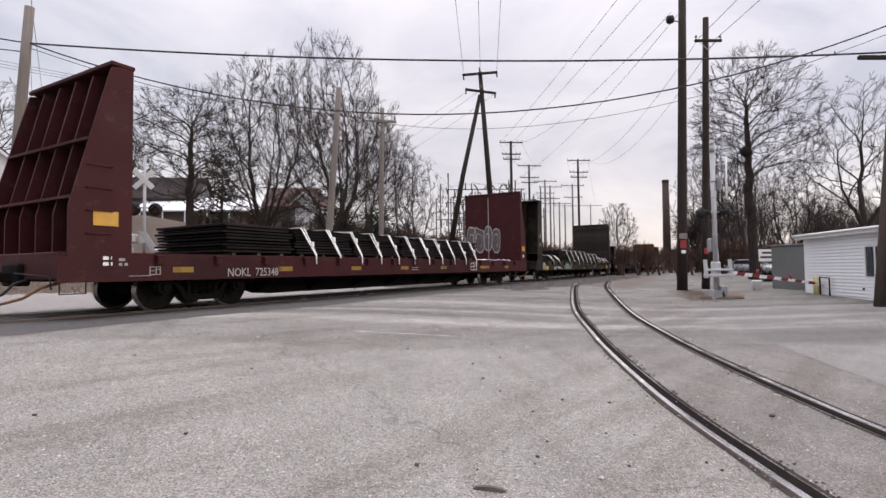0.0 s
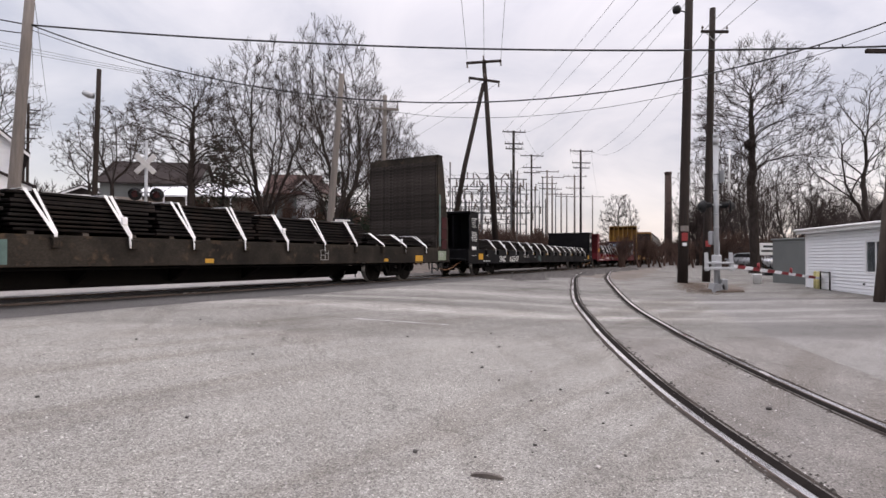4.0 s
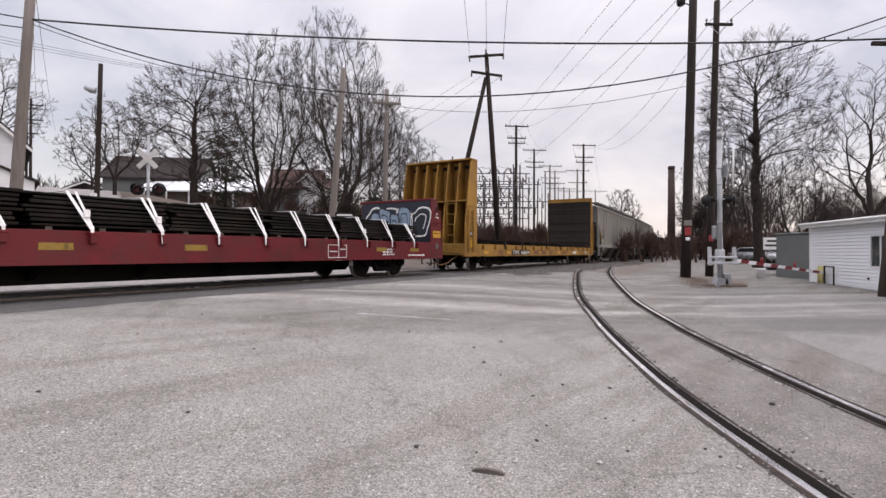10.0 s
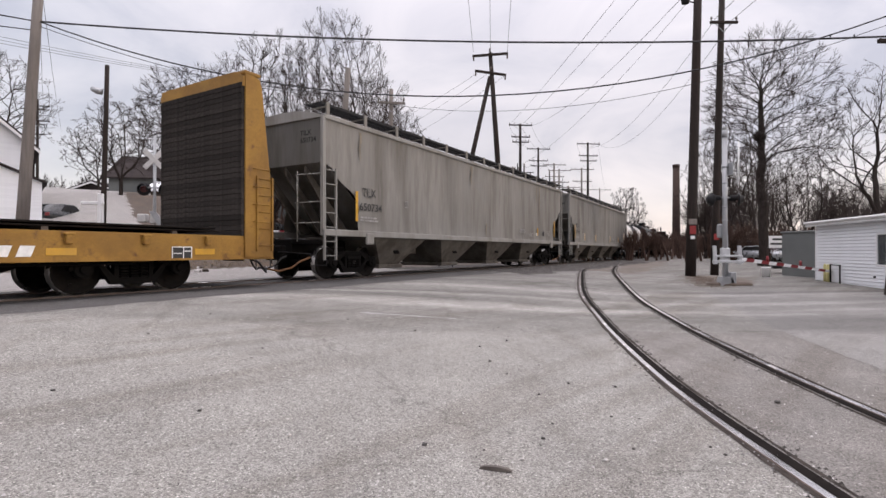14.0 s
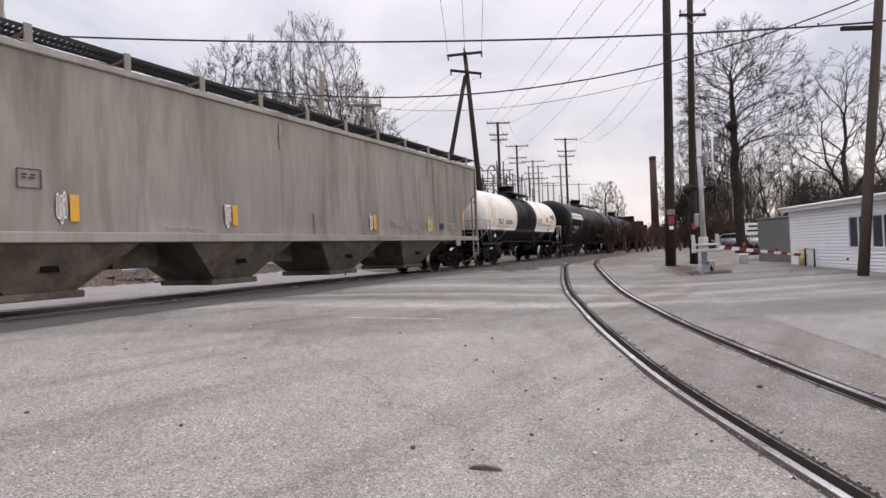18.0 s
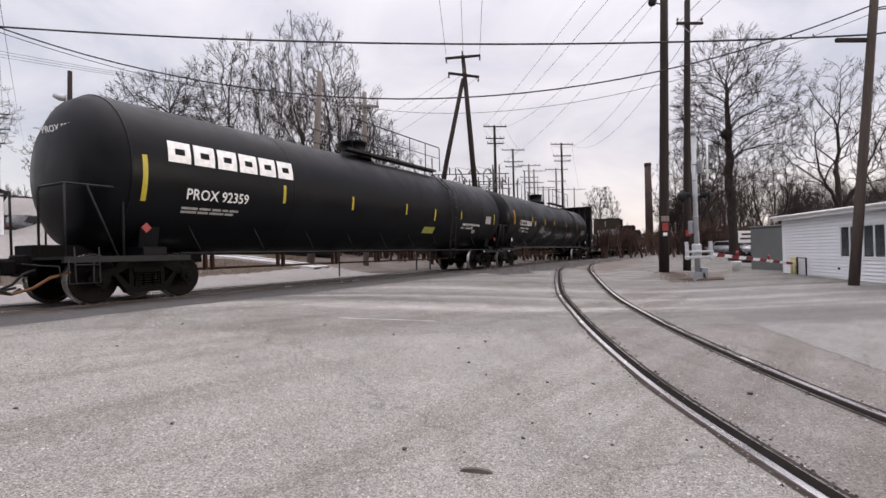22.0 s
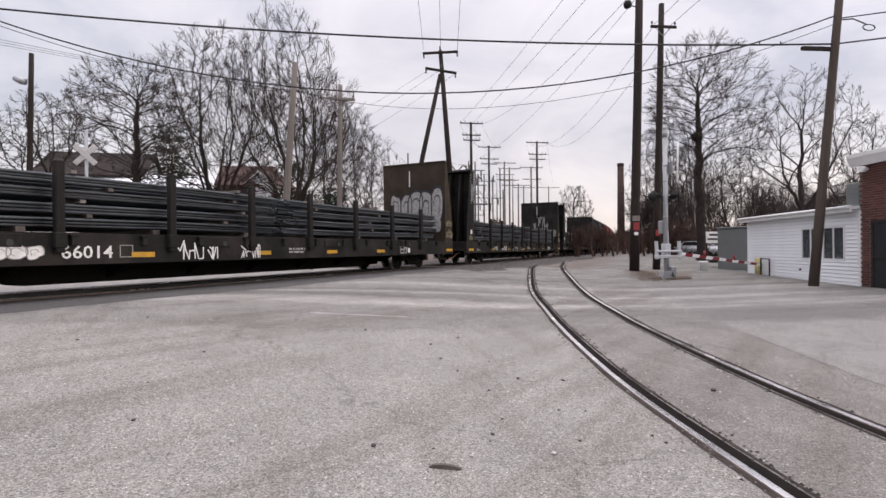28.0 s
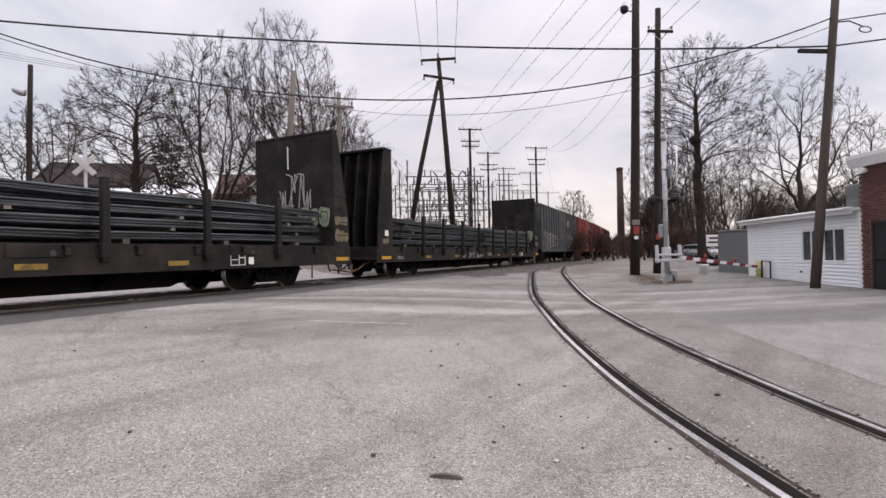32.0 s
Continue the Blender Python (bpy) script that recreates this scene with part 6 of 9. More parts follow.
def meter_boxes():
    """Two pale equipment boxes on a stand beyond the line."""
    x, y = 0.25, 27.0
    ob = tagged(empty("equipment_box", pose(x, y, 0)), "pale grey equipment boxes on a low stand beyond the line", "equipment box")
    for e in (-0.35, 0.35):
        part("leg", one(box, e - 0.04, e + 0.04, -0.04, 0.04, ground_z(x, y) - 0.1, 2.2), "galvanised_dark", ob)
    for a, b, z in ((-0.55, -0.08, 2.94), (-0.02, 0.30, 2.80), (0.34, 0.56, 2.86)):
        case = part("case", one(box, a, b, -0.2, 0.2, 2.15, z, 0.03), "worn_white", ob)
        part("lid", one(box, a - 0.02, b + 0.02, -0.22, 0.22, z, z + 0.04, 0.01), "mast_silver", case)


meter_boxes()
surface("bollard_yellow", (0.50, 0.45, 0.20), 0.7, vary=0.2, scale=5)
yard()


def litter():
    """The loose bits on the near asphalt."""
    st = tagged(empty("wood_chip", pose(0.345, 3.37, ground_z(0.345, 3.37), 0, 0, -14)), "splintered piece of dark wood on asphalt", "wood chip")
    bm = bmesh.new()
    prism(bm, [(-0.105, 0.0), (0.085, 0.0), (0.11, 0.006), (0.08, 0.020), (0.0, 0.030), (-0.08, 0.024), (-0.105, 0.012)], -0.014, 0.014)
    part("splinter", bm, "wood_chip", st)
    rnd = random.Random(8)

    def stone(x, y, r, mat, sd, lab):
        q = random.Random(sd)
        bm = bmesh.new()
        bmesh.ops.create_icosphere(bm, subdivisions=1, radius=r)
        for v in bm.verts:
            v.co *= q.uniform(0.7, 1.15)
            v.co.z *= 0.6
        return tagged(part("stone", bm, mat, m=pose(x, y, ground_z(x, y) + r * 0.35, 0, 0, sd * 40)), lab, "stone", "loose stones")
    stone(1.12, 3.55, 0.024, "pale_stone", 1, "small pale stone on grey asphalt")
    stone(3.16, 4.86, 0.034, "dark_stone", 2, "small dark stone on grey asphalt")
    stone(-0.13, 3.72, 0.024, "dark_stone", 3, "small dark stone on grey asphalt")
    stone(-1.9, 4.05, 0.020, "dark_stone", 4, "small dark stone on grey asphalt")
    stone(-3.15, 4.2, 0.018, "dark_stone", 5, "small dark stone on grey asphalt")
    for k in range(60):
        y = rnd.uniform(3.3, 8.8)
        x = rnd.uniform(0.3, 2.1) if k < 40 else rnd.uniform(-0.8, 0.4) * y
        stone(x, y, rnd.uniform(0.009, 0.022), rnd.choice(("dark_stone", "dark_stone", "pale_stone")), k + 10, "bit of gravel on grey asphalt")
    # gravel too small to count, along the branch rails and scattered over the asphalt
    verts, faces = [], []

    def bit(x, y, r):
        n = len(verts)
        z = ground_z(x, y)
        a = rnd.uniform(0, 3)
        c, s = math.cos(a) * r, math.sin(a) * r
        verts.extend([(x + c, y + s, z), (x - s, y + c, z), (x - c, y - s, z), (x + s, y - c, z), (x + r * 0.2, y, z + r * 0.8)])
        faces.extend([(n, n + 1, n + 4), (n + 1, n + 2, n + 4), (n + 2, n + 3, n + 4), (n + 3, n, n + 4)])
    for k in range(13000):
        y = 2.4 + 13 * rnd.random() ** 1.8
        bit(rnd.uniform(-1.0, 0.75) * (y * 0.85 + 0.5), y, rnd.uniform(0.002, 0.006) if rnd.random() < 0.88 else rnd.uniform(0.006, 0.014))
    mid = along_curve(BRANCH, 0.4)
    for k in range(7000):
        i = rnd.randrange(20, len(mid) - 8)
        p = mid[i]
        d = (mid[i + 1] - mid[i - 1]).normalized()
        nn = Vector((-d.y, d.x))
        e = rnd.choice((-1, 1)) * (0.753 + rnd.choice((-1, 1)) * abs(rnd.gauss(0.11, 0.12)))
        if -0.17 < abs(e) - 0.753 < 0.05:
            continue
        q = p + nn * e + d * rnd.uniform(-0.3, 0.3)
        bit(q.x, q.y, rnd.uniform(0.004, 0.016))
    for mat, name, lab in (("gravel_bits", "loose_grit", "pale grit scattered over worn asphalt"),):
        me = bpy.data.meshes.new(name)
        me.from_pydata(verts, [], faces)
        me.materials.append(MATS[mat])
        tagged(new(name, me), lab, "grit", kind="stuff")
    verts, faces = [], []
    for k in range(3200):
        i = rnd.randrange(20, len(mid) - 30)
        p = mid[i]
        d = (mid[i + 1] - mid[i - 1]).normalized()
        nn = Vector((-d.y, d.x))
        if noise.noise((p.x * 1.3, p.y * 1.3, 7)) < -0.05:
            continue
        e = 0.753 - 0.15 - abs(rnd.gauss(0, 0.05)) if rnd.random() < 0.8 else 0.753 + 0.11 + abs(rnd.gauss(0, 0.03))
        q = p + nn * e * rnd.choice((1, 1, 1, -1)) + d * rnd.uniform(-0.3, 0.3)
        bit(q.x, q.y, rnd.uniform(0.006, 0.022))
    me = bpy.data.meshes.new("broken_asphalt")
    me.from_pydata(verts, [], faces)
    me.materials.append(MATS["dark_crumb"])
    tagged(new("broken_asphalt", me), "dark crumbled asphalt along the branch rails", "grit", kind="stuff")
    verts, faces = [], []
    for k in range(16000):
        s, dn = rnd.uniform(14.5, 42), rnd.uniform(-7.5, -1.2)
        p, _ = main_line(s, dn)
        if ground_kind(p.x, p.y) == 2:
            bit(p.x, p.y, rnd.uniform(0.015, 0.045))
    me = bpy.data.meshes.new("ballast_stones")
    me.from_pydata(verts, [], faces)
    me.materials.append(MATS["ballast_stone"])
    tagged(new("ballast_stones", me), "grey crushed stone between the two tracks", "ballast", kind="stuff")
    # leaf litter and rubble round the pole feet
    verts, faces = [], []
    for k in range(1500):
        k2 = rnd.random()
        x, y = 9.6 + 2.4 * k2 + rnd.gauss(0, 0.35), 18.4 + 6.0 * k2 + rnd.gauss(0, 0.4)
        bit(x, y, rnd.uniform(0.012, 0.035))
    me = bpy.data.meshes.new("leaf_litter")
    me.from_pydata(verts, [], faces)
    me.materials.append(MATS["leaf_brown"])
    tagged(new("leaf_litter", me), "brown leaf litter and rubble round the poles", "leaf litter", kind="stuff")
    # faded paint on the street
    for pts, lab in ((((-1.35, 8.66), (0.25, 8.81), 0.035), "faded white paint line on the street"), (((9.4, 11.3), (13.5, 11.0), 0.04), "thin white paint line by the shop")):
        a, b, w = Vector(pts[0]), Vector(pts[1]), pts[2]
        bm = bmesh.new()
        prev = None
        d = (b - a).normalized()
        nn = Vector((-d.y, d.x))
        for i in range(25):
            p = a.lerp(b, i / 24)
            ww = w * (0.7 + 0.6 * noise.noise((p.x * 3, p.y * 3, 1)))
            row = [bm.verts.new((q.x, q.y, ground_z(q.x, q.y) + 0.004)) for q in (p + nn * ww, p - nn * ww)]
            if prev:
                bm.faces.new((prev[0], prev[1], row[1], row[0]))
            prev = row
        bmesh.ops.recalc_face_normals(bm, faces=bm.faces[:])
        tagged(part("road_paint", bm, "worn_paint"), lab, "road paint", kind="structure")


def far_verge():
    """A pale walk crossing the verge beyond the line, with a heap of rubble at the verge's edge."""
    for off, w in ((0.0, 0.30), (0.75, 0.16)):
        pts = along_curve([(-11.5, 25.6), (-9.96, 25.1 + off * 0.4), (-8.7, 24.95), (-7.54, 24.57), (-5.9, 24.18), (-4.5, 23.6)], 0.4)
        bm = bmesh.new()
        prev = None
        for i, p in enumerate(pts):
            d = (pts[min(i + 1, len(pts) - 1)] - pts[max(i - 1, 0)]).normalized()
            nn = Vector((-d.y, d.x))
            c = p + nn * off
            row = [bm.verts.new((q.x, q.y, ground_z(q.x, q.y) + z)) for q, z in ((c - nn * w, -0.1), (c - nn * w, 0.10), (c + nn * w, 0.10), (c + nn * w, -0.1))]
            if prev:
                for k in range(3):
                    bm.faces.new((prev[k], prev[k + 1], row[k + 1], row[k]))
            prev = row
        bmesh.ops.recalc_face_normals(bm, faces=bm.faces[:])
        tagged(part("kerb", bm, "pale_concrete"), "pale concrete kerb beside the far street", "kerb", kind="structure")
    rnd = random.Random(31)
    heap = tagged(new("rubble_heap", None), "low heap of pale rubble and earth on the verge", "rubble")
    heap.matrix_basis = pose(-8.9, 17.3, ground_z(-8.9, 17.3))
    for k in range(26):
        bm = bmesh.new()
        bmesh.ops.create_icosphere(bm, subdivisions=1, radius=rnd.uniform(0.05, 0.16))
        for v in bm.verts:
            v.co *= rnd.uniform(0.7, 1.2)
            v.co.z *= 0.6
        x, y = rnd.gauss(0, 0.75), rnd.gauss(0, 0.3)
        part("lump", bm, rnd.choice(("pale_stone", "dirt", "dirt", "dirt", "dirt")), heap, m=pose(x, y, ground_z(-8.9 + x, 17.3 + y) - ground_z(-8.9, 17.3) + 0.03, 0, 0, k * 40))
    verts, faces = [], []
    for k in range(14000):
        s, dn = rnd.uniform(-8, 19), rnd.uniform(4.9, 11.5)
        p, _ = main_line(s, dn)
        if ground_kind(p.x, p.y) != 3:
            continue
        z, hgt, a = ground_z(p.x, p.y), rnd.uniform(0.03, 0.11), rnd.uniform(0, 6.28)
        n = len(verts)
        c, q = 0.012 * math.cos(a), 0.012 * math.sin(a)
        verts += [(p.x - c, p.y - q, z), (p.x + c, p.y + q, z), (p.x + rnd.uniform(-0.06, 0.06), p.y + rnd.uniform(-0.06, 0.06), z + hgt)]
        faces.append((n, n + 1, n + 2))
    me = bpy.data.meshes.new("dead_grass")
    me.from_pydata(verts, [], faces)
    me.materials.append(MATS["straw"])
    tagged(new("dead_grass", me), "short dead brown grass on the verge", "grass", kind="stuff")


surface("pale_concrete", (0.52, 0.51, 0.50), 0.9, vary=0.12, scale=3, grain=40)
surface("straw", (0.20, 0.155, 0.10), 0.95, vary=0.2, scale=1, island=0.5, bump=0)
surface("dark_crumb", (0.045, 0.040, 0.036), 0.95, vary=0.3, scale=3, island=0.6, bump=0)
surface("wood_chip", (0.10, 0.085, 0.075), 0.9, vary=0.3, scale=20, grain=80)
surface("pale_stone", (0.42, 0.40, 0.38), 0.9, vary=0.2, scale=30)
surface("dark_stone", (0.06, 0.055, 0.052), 0.9, vary=0.2, scale=30)
surface("gravel_bits", (0.30, 0.285, 0.275), 0.95, vary=0.2, scale=3, island=0.65, bump=0)
surface("ballast_stone", (0.085, 0.078, 0.073), 0.95, vary=0.25, scale=3, island=0.5, bump=0)
surface("leaf_brown", (0.085, 0.062, 0.045), 0.95, vary=0.3, scale=3, island=0.5, bump=0)
surface("worn_paint", (0.40, 0.39, 0.385), 0.9, vary=0.2, scale=5, dirt=(0.27, 0.255, 0.25), dirt_at=0.5, dirt_scale=4, grain=60)
litter()
far_verge()


# ---- the freight train: each car stands at its own place on the line and all roll at one speed ----
SPEED = 7.733
RIDING = []    # (thing, place of its middle on the line at the start, half the distance between its trucks)
AXLES = []     # (wheelset, its place on the truck, wheel radius)


def wheel_profile(r):
    return [(-0.070, r * 0.42), (-0.070, r * 0.86), (-0.055, r * 0.90), (-0.055, r * 1.06), (-0.028, r * 1.06), (-0.014, r * 1.0), (0.070, r * 0.985), (0.070, r * 0.86), (0.040, r * 0.80), (0.020, r * 0.45), (0.085, r * 0.30), (0.085, 0.10)]


def wheelset_mesh(r):
    bm = bmesh.new()
    for side in (-1, 1):
        vs = lathe(bm, wheel_profile(r), "y", 28, 0)
        bmesh.ops.transform(bm, matrix=Matrix.Translation((0, side * 0.755, 0)) @ Matrix.Diagonal((1, side, 1, 1)), verts=vs)
    tube(bm, [(0, -1.02, 0), (0, 1.02, 0)], 0.085, 10)
    # two bolts and a chalk tick, so that the turning shows
    for side in (-1, 1):
        for a in (0, 120, 240):
            c, s = math.cos(radians(a)), math.sin(radians(a))
            box(bm, c * r * 0.62 - 0.03, c * r * 0.62 + 0.03, side * 0.80 - 0.012, side * 0.80 + 0.012, s * r * 0.62 - 0.03, s * r * 0.62 + 0.03)
    for f in bm.faces:
        c = f.calc_center_median()
        rad = math.hypot(c.x, c.z)
        if rad > r * 0.97 and abs(abs(c.y) - 0.755) < 0.08:
            f.material_index = 1
    bmesh.ops.recalc_face_normals(bm, faces=bm.faces[:])
    return bm


def side_frame_mesh():
    """The cast side of a truck: chords, columns, springs and journals."""
    bm = bmesh.new()
    y0, y1 = -0.07, 0.07
    prism(bm, [(-1.10, 0.50), (-0.98, 0.60), (-0.62, 0.66), (-0.40, 0.80), (0.40, 0.80), (0.62, 0.66), (0.98, 0.60), (1.10, 0.50), (1.10, 0.44), (0.62, 0.52), (0.36, 0.67), (-0.36, 0.67), (-0.62, 0.52), (-1.10, 0.44)], y0, y1)
    prism(bm, [(-0.66, 0.55), (-0.40, 0.17), (0.40, 0.17), (0.66, 0.55), (0.56, 0.55), (0.33, 0.29), (-0.33, 0.29), (-0.56, 0.55)], y0, y1)
    for x in (-0.36, 0.28):
        box(bm, x, x + 0.08, y0, y1, 0.25, 0.72)
    for x in (-0.18, 0.0, 0.18):
        for k in range(5):
            box(bm, x - 0.075, x + 0.075, -0.09, 0.09, 0.295 + k * 0.052, 0.325 + k * 0.052, 0.008)
    box(bm, -0.30, 0.30, -0.12, 0.12, 0.555, 0.66, 0.01)
    for x in (-0.88, 0.88):
        vs = lathe(bm, [(-0.12, 0.15), (-0.02, 0.16), (0.06, 0.14)], "y", 14)
        bmesh.ops.transform(bm, matrix=Matrix.Translation((x, 0, 0.46)), verts=vs)
        vs = lathe(bm, [(-0.17, 0.075), (-0.10, 0.10)], "y", 12)
        bmesh.ops.transform(bm, matrix=Matrix.Translation((x, 0, 0.46)), verts=vs)
        box(bm, x - 0.17, x + 0.17, y0 - 0.02, y1, 0.50, 0.63, 0.02)
    return bm


FRAME_MESH = None
WHEEL_MESH = {}


def add_trucks(car, places, r=0.44):
    """A truck with two side frames and two turning wheelsets at each place."""
    global FRAME_MESH
    for x in places:
        bm = bmesh.new()
        box(bm, -0.22, 0.22, -1.05, 1.05, 0.52, 0.78, 0.03)
        box(bm, -0.30, 0.30, -0.45, 0.45, 0.76, 0.92, 0.03)
        for e in (-1, 1):
            box(bm, e * 0.42 - 0.05, e * 0.42 + 0.05, -0.9, 0.9, 0.30, 0.42, 0.015)
        truck = part("truck", bm, "truck_iron", car, m=Matrix.Translation((x, 0, 0)))
        for side in (-1, 1):
            if FRAME_MESH is None:
                FRAME_MESH = part("side_frame", side_frame_mesh(), "truck_iron", truck, m=pose(0, -1.0, 0))
            else:
                again(FRAME_MESH, pose(0, side * 1.0, 0, 0, 0, 0 if side < 0 else 180), truck)
        for e in (-0.88, 0.88):
            if r not in WHEEL_MESH:
                ob = WHEEL_MESH[r] = part("wheelset", wheelset_mesh(r), ("wheel_iron", "wheel_tread"), truck, m=pose(e, 0, r))
            else:
                ob = again(WHEEL_MESH[r], pose(e, 0, r), truck)
            AXLES.append((ob, e, r))


def add_coupler(car, x, out):
    """Drawbar, knuckle, air hose and cut lever at a car's end; out is -1 or 1."""
    bm = bmesh.new()
    box(bm, min(x, x + out * 0.55), max(x, x + out * 0.55), -0.09, 0.09, 0.62, 0.80, 0.02)
    box(bm, min(x + out * 0.48, x + out * 0.74), max(x + out * 0.48, x + out * 0.74), -0.17, 0.10, 0.58, 0.86, 0.04)
    box(bm, x - 0.1, x + 0.1, -0.32, 0.32, 0.55, 0.95, 0.03)
    part("coupler", bm, "truck_iron", car)
    bm = bmesh.new()
    tube(bm, [(x, -0.42, 0.66), (x + out * 0.18, -0.42, 0.60), (x + out * 0.32, -0.36, 0.42), (x + out * 0.50, -0.25, 0.33), (x + out * 0.72, -0.15, 0.36)], 0.024, 7)
    part("air_hose", bm, "tyre", car)
    part("trainline_hose", one(tube, [(x - out * 0.3, -0.98, 0.62), (x + out * 0.02, -0.95, 0.52), (x + out * 0.22, -0.85, 0.36), (x + out * 0.46, -0.66, 0.27), (x + out * 0.68, -0.42, 0.34)], 0.026, 7), "rust_patch" if out < 0 else "tyre", car)
    bm = bmesh.new()
    tube(bm, [(x + out * 0.04, -1.38, 0.50), (x + out * 0.05, -1.35, 0.72), (x + out * 0.10, -0.9, 0.74), (x + out * 0.10, -0.2, 0.78)], 0.014, 6)
    tube(bm, [(x - out * 0.05, -1.44, 0.85), (x - out * 0.05, -1.44, 0.42), (x - out * 0.45, -1.44, 0.42), (x - out * 0.45, -1.44, 0.85)], 0.014, 6)
    part("sill_step", bm, "black_iron", car)


def add_ladder(car, x, y, z0, z1, width, mat, face="y", name="ladder"):
    bm = bmesh.new()
    if face == "y":
        for e in (0, width):
            box(bm, x + e - 0.02, x + e + 0.02, y - 0.03, y + 0.03, z0, z1)
        z = z0 + 0.12
        while z < z1:
            tube(bm, [(x, y, z), (x + width, y, z)], 0.013, 6)
            z += 0.38
    else:
        for e in (0, width):
            box(bm, x - 0.03, x + 0.03, y + e - 0.02, y + e + 0.02, z0, z1)
        z = z0 + 0.12
        while z < z1:
            tube(bm, [(x, y, z), (x, y + width, z)], 0.013, 6)
            z += 0.38
    return part(name, bm, mat, car)


def decal(car, name, x, z, w, h, mat, y, label="", d=0.006):
    return part(name, one(box, x, x + w, y - d, y, z, z + h), mat, car, label)


def text_lines(car, x, z, w, n, h, mat, y, seed=1, name="stencil_lines"):
    """Small print that cannot be read: plain bars."""
    rnd = random.Random(seed)
    bm = bmesh.new()
    for k in range(n):
        a = x
        end = x + w * rnd.uniform(0.75, 1.0)
        while a < end:
            b = min(a + rnd.uniform(0.10, 0.28) * max(w, 0.4), end)
            box(bm, a, b, y - 0.004, y, z - k * h * 1.7, z - k * h * 1.7 + h)
            a = b + 0.04
    return part(name, bm, mat, car)


def spray(car, x, z, w, h, fill, line, y, seed, face="y", name="spray_painting", blobs=5):
    """Wild spray paint: rounded fat shapes with a bright outline. On a side (face y) or across a bulkhead (face x, x then runs over y)."""
    rnd = random.Random(seed)

    def put(bm, a, b, lift):
        return bm.verts.new((a, y - lift, b) if face == "y" else (y - lift, a, b))

    bmf, bml = bmesh.new(), bmesh.new()
    for k in range(blobs):
        cx, cz = x + w * (k + 0.5) / blobs, z + h * rnd.uniform(0.42, 0.58)
        rx, rz = w / blobs * rnd.uniform(0.55, 0.75), h * rnd.uniform(0.38, 0.5)
        wob = [rnd.uniform(0.72, 1.12) for _ in range(7)]

        def at(t, f=1.0):
            i = t / (2 * math.pi) * 7
            a, b = wob[int(i) % 7], wob[(int(i) + 1) % 7]
            q = i - int(i)
            q = q * q * (3 - 2 * q)
            g = (a + (b - a) * q) * f
            ct, st = math.cos(t), math.sin(t)
            return cx + rx * g * math.copysign(abs(ct) ** 0.7, ct), cz + rz * g * math.copysign(abs(st) ** 0.7, st)
        n = 30
        if fill:
            bmf.faces.new([put(bmf, *at(2 * math.pi * i / n), 0.004 + 0.0012 * k) for i in range(n)])
        for f0, f1 in ((1.02, 0.90), (0.45, 0.36)) if k % 2 else ((1.02, 0.90), (0.55, 0.47)):
            o = [put(bml, *at(2 * math.pi * i / n, f0), 0.010 + 0.0008 * k) for i in range(n)]
            q = [put(bml, *at(2 * math.pi * i / n, f1), 0.010 + 0.0008 * k) for i in range(n)]
            stop = n if f0 > 0.6 else int(n * 0.7)
            for i in range(stop):
                bml.faces.new((o[i], o[(i + 1) % n], q[(i + 1) % n], q[i]))
    if fill:
        part(name, bmf, fill, car)
    else:
        bmf.free()
    part(name, bml, line, car)


def scrawl(car, x, z, w, h, mat, y, seed, strokes=5, thick=0.02, name="spray_tag"):
    """Thin sprayed strokes."""
    rnd = random.Random(seed)
    bm = bmesh.new()
    for k in range(strokes):
        pts = []
        for i in range(5):
            pts.append((x + w * (k + rnd.uniform(-0.1, 1.2)) / strokes, z + h * rnd.random()))
        cur = along_curve(pts, 0.04)
        prev = None
        for i, p in enumerate(cur):
            d = (cur[min(i + 1, len(cur) - 1)] - cur[max(i - 1, 0)])
            d = d.normalized() if d.length > 1e-6 else Vector((1, 0))
            nn = Vector((-d.y, d.x)) * thick / 2
            row = [bm.verts.new((q.x, y - 0.006 - 0.0006 * k, q.y)) for q in (p + nn, p - nn)]
            if prev:
                bm.faces.new((prev[0], prev[1], row[1], row[0]))
            prev = row
    return part(name, bm, mat, car)


def glyphs(car, x, z, w, h, mat, y, seed, n=5, thick=0.03, name="spray_tag"):
    """Angular sprayed strokes side by side, like a hasty tag that cannot be read."""
    rnd = random.Random(seed)
    bm = bmesh.new()
    step = w / n
    for k in range(n):
        x0, x1 = x + step * (k + 0.08), x + step * (k + 0.98)
        grid = {(i, j): (x0 + (x1 - x0) * i / 2 + rnd.uniform(-0.06, 0.06) * step, z + h * (j / 2 + rnd.uniform(-0.10, 0.10))) for i in range(3) for j in range(3)}
        spots = list(grid)
        rnd.shuffle(spots)
        path = sorted(spots[:4], key=lambda q: q[0] + rnd.random()) + spots[4:5]
        pts = [Vector(grid[q]) for q in path]
        for q, (a, b) in enumerate(zip(pts, pts[1:])):
            d = (b - a).normalized() * thick * 0.4
            nn = Vector((-d.y, d.x)) * 1.25
            lift = 0.006 + 0.0005 * (k * 6 + q)
            bm.faces.new([bm.verts.new((c.x, y - lift, c.y)) for c in (a - d + nn, b + d + nn, b + d - nn, a - d - nn)])
    return part(name, bm, mat, car)


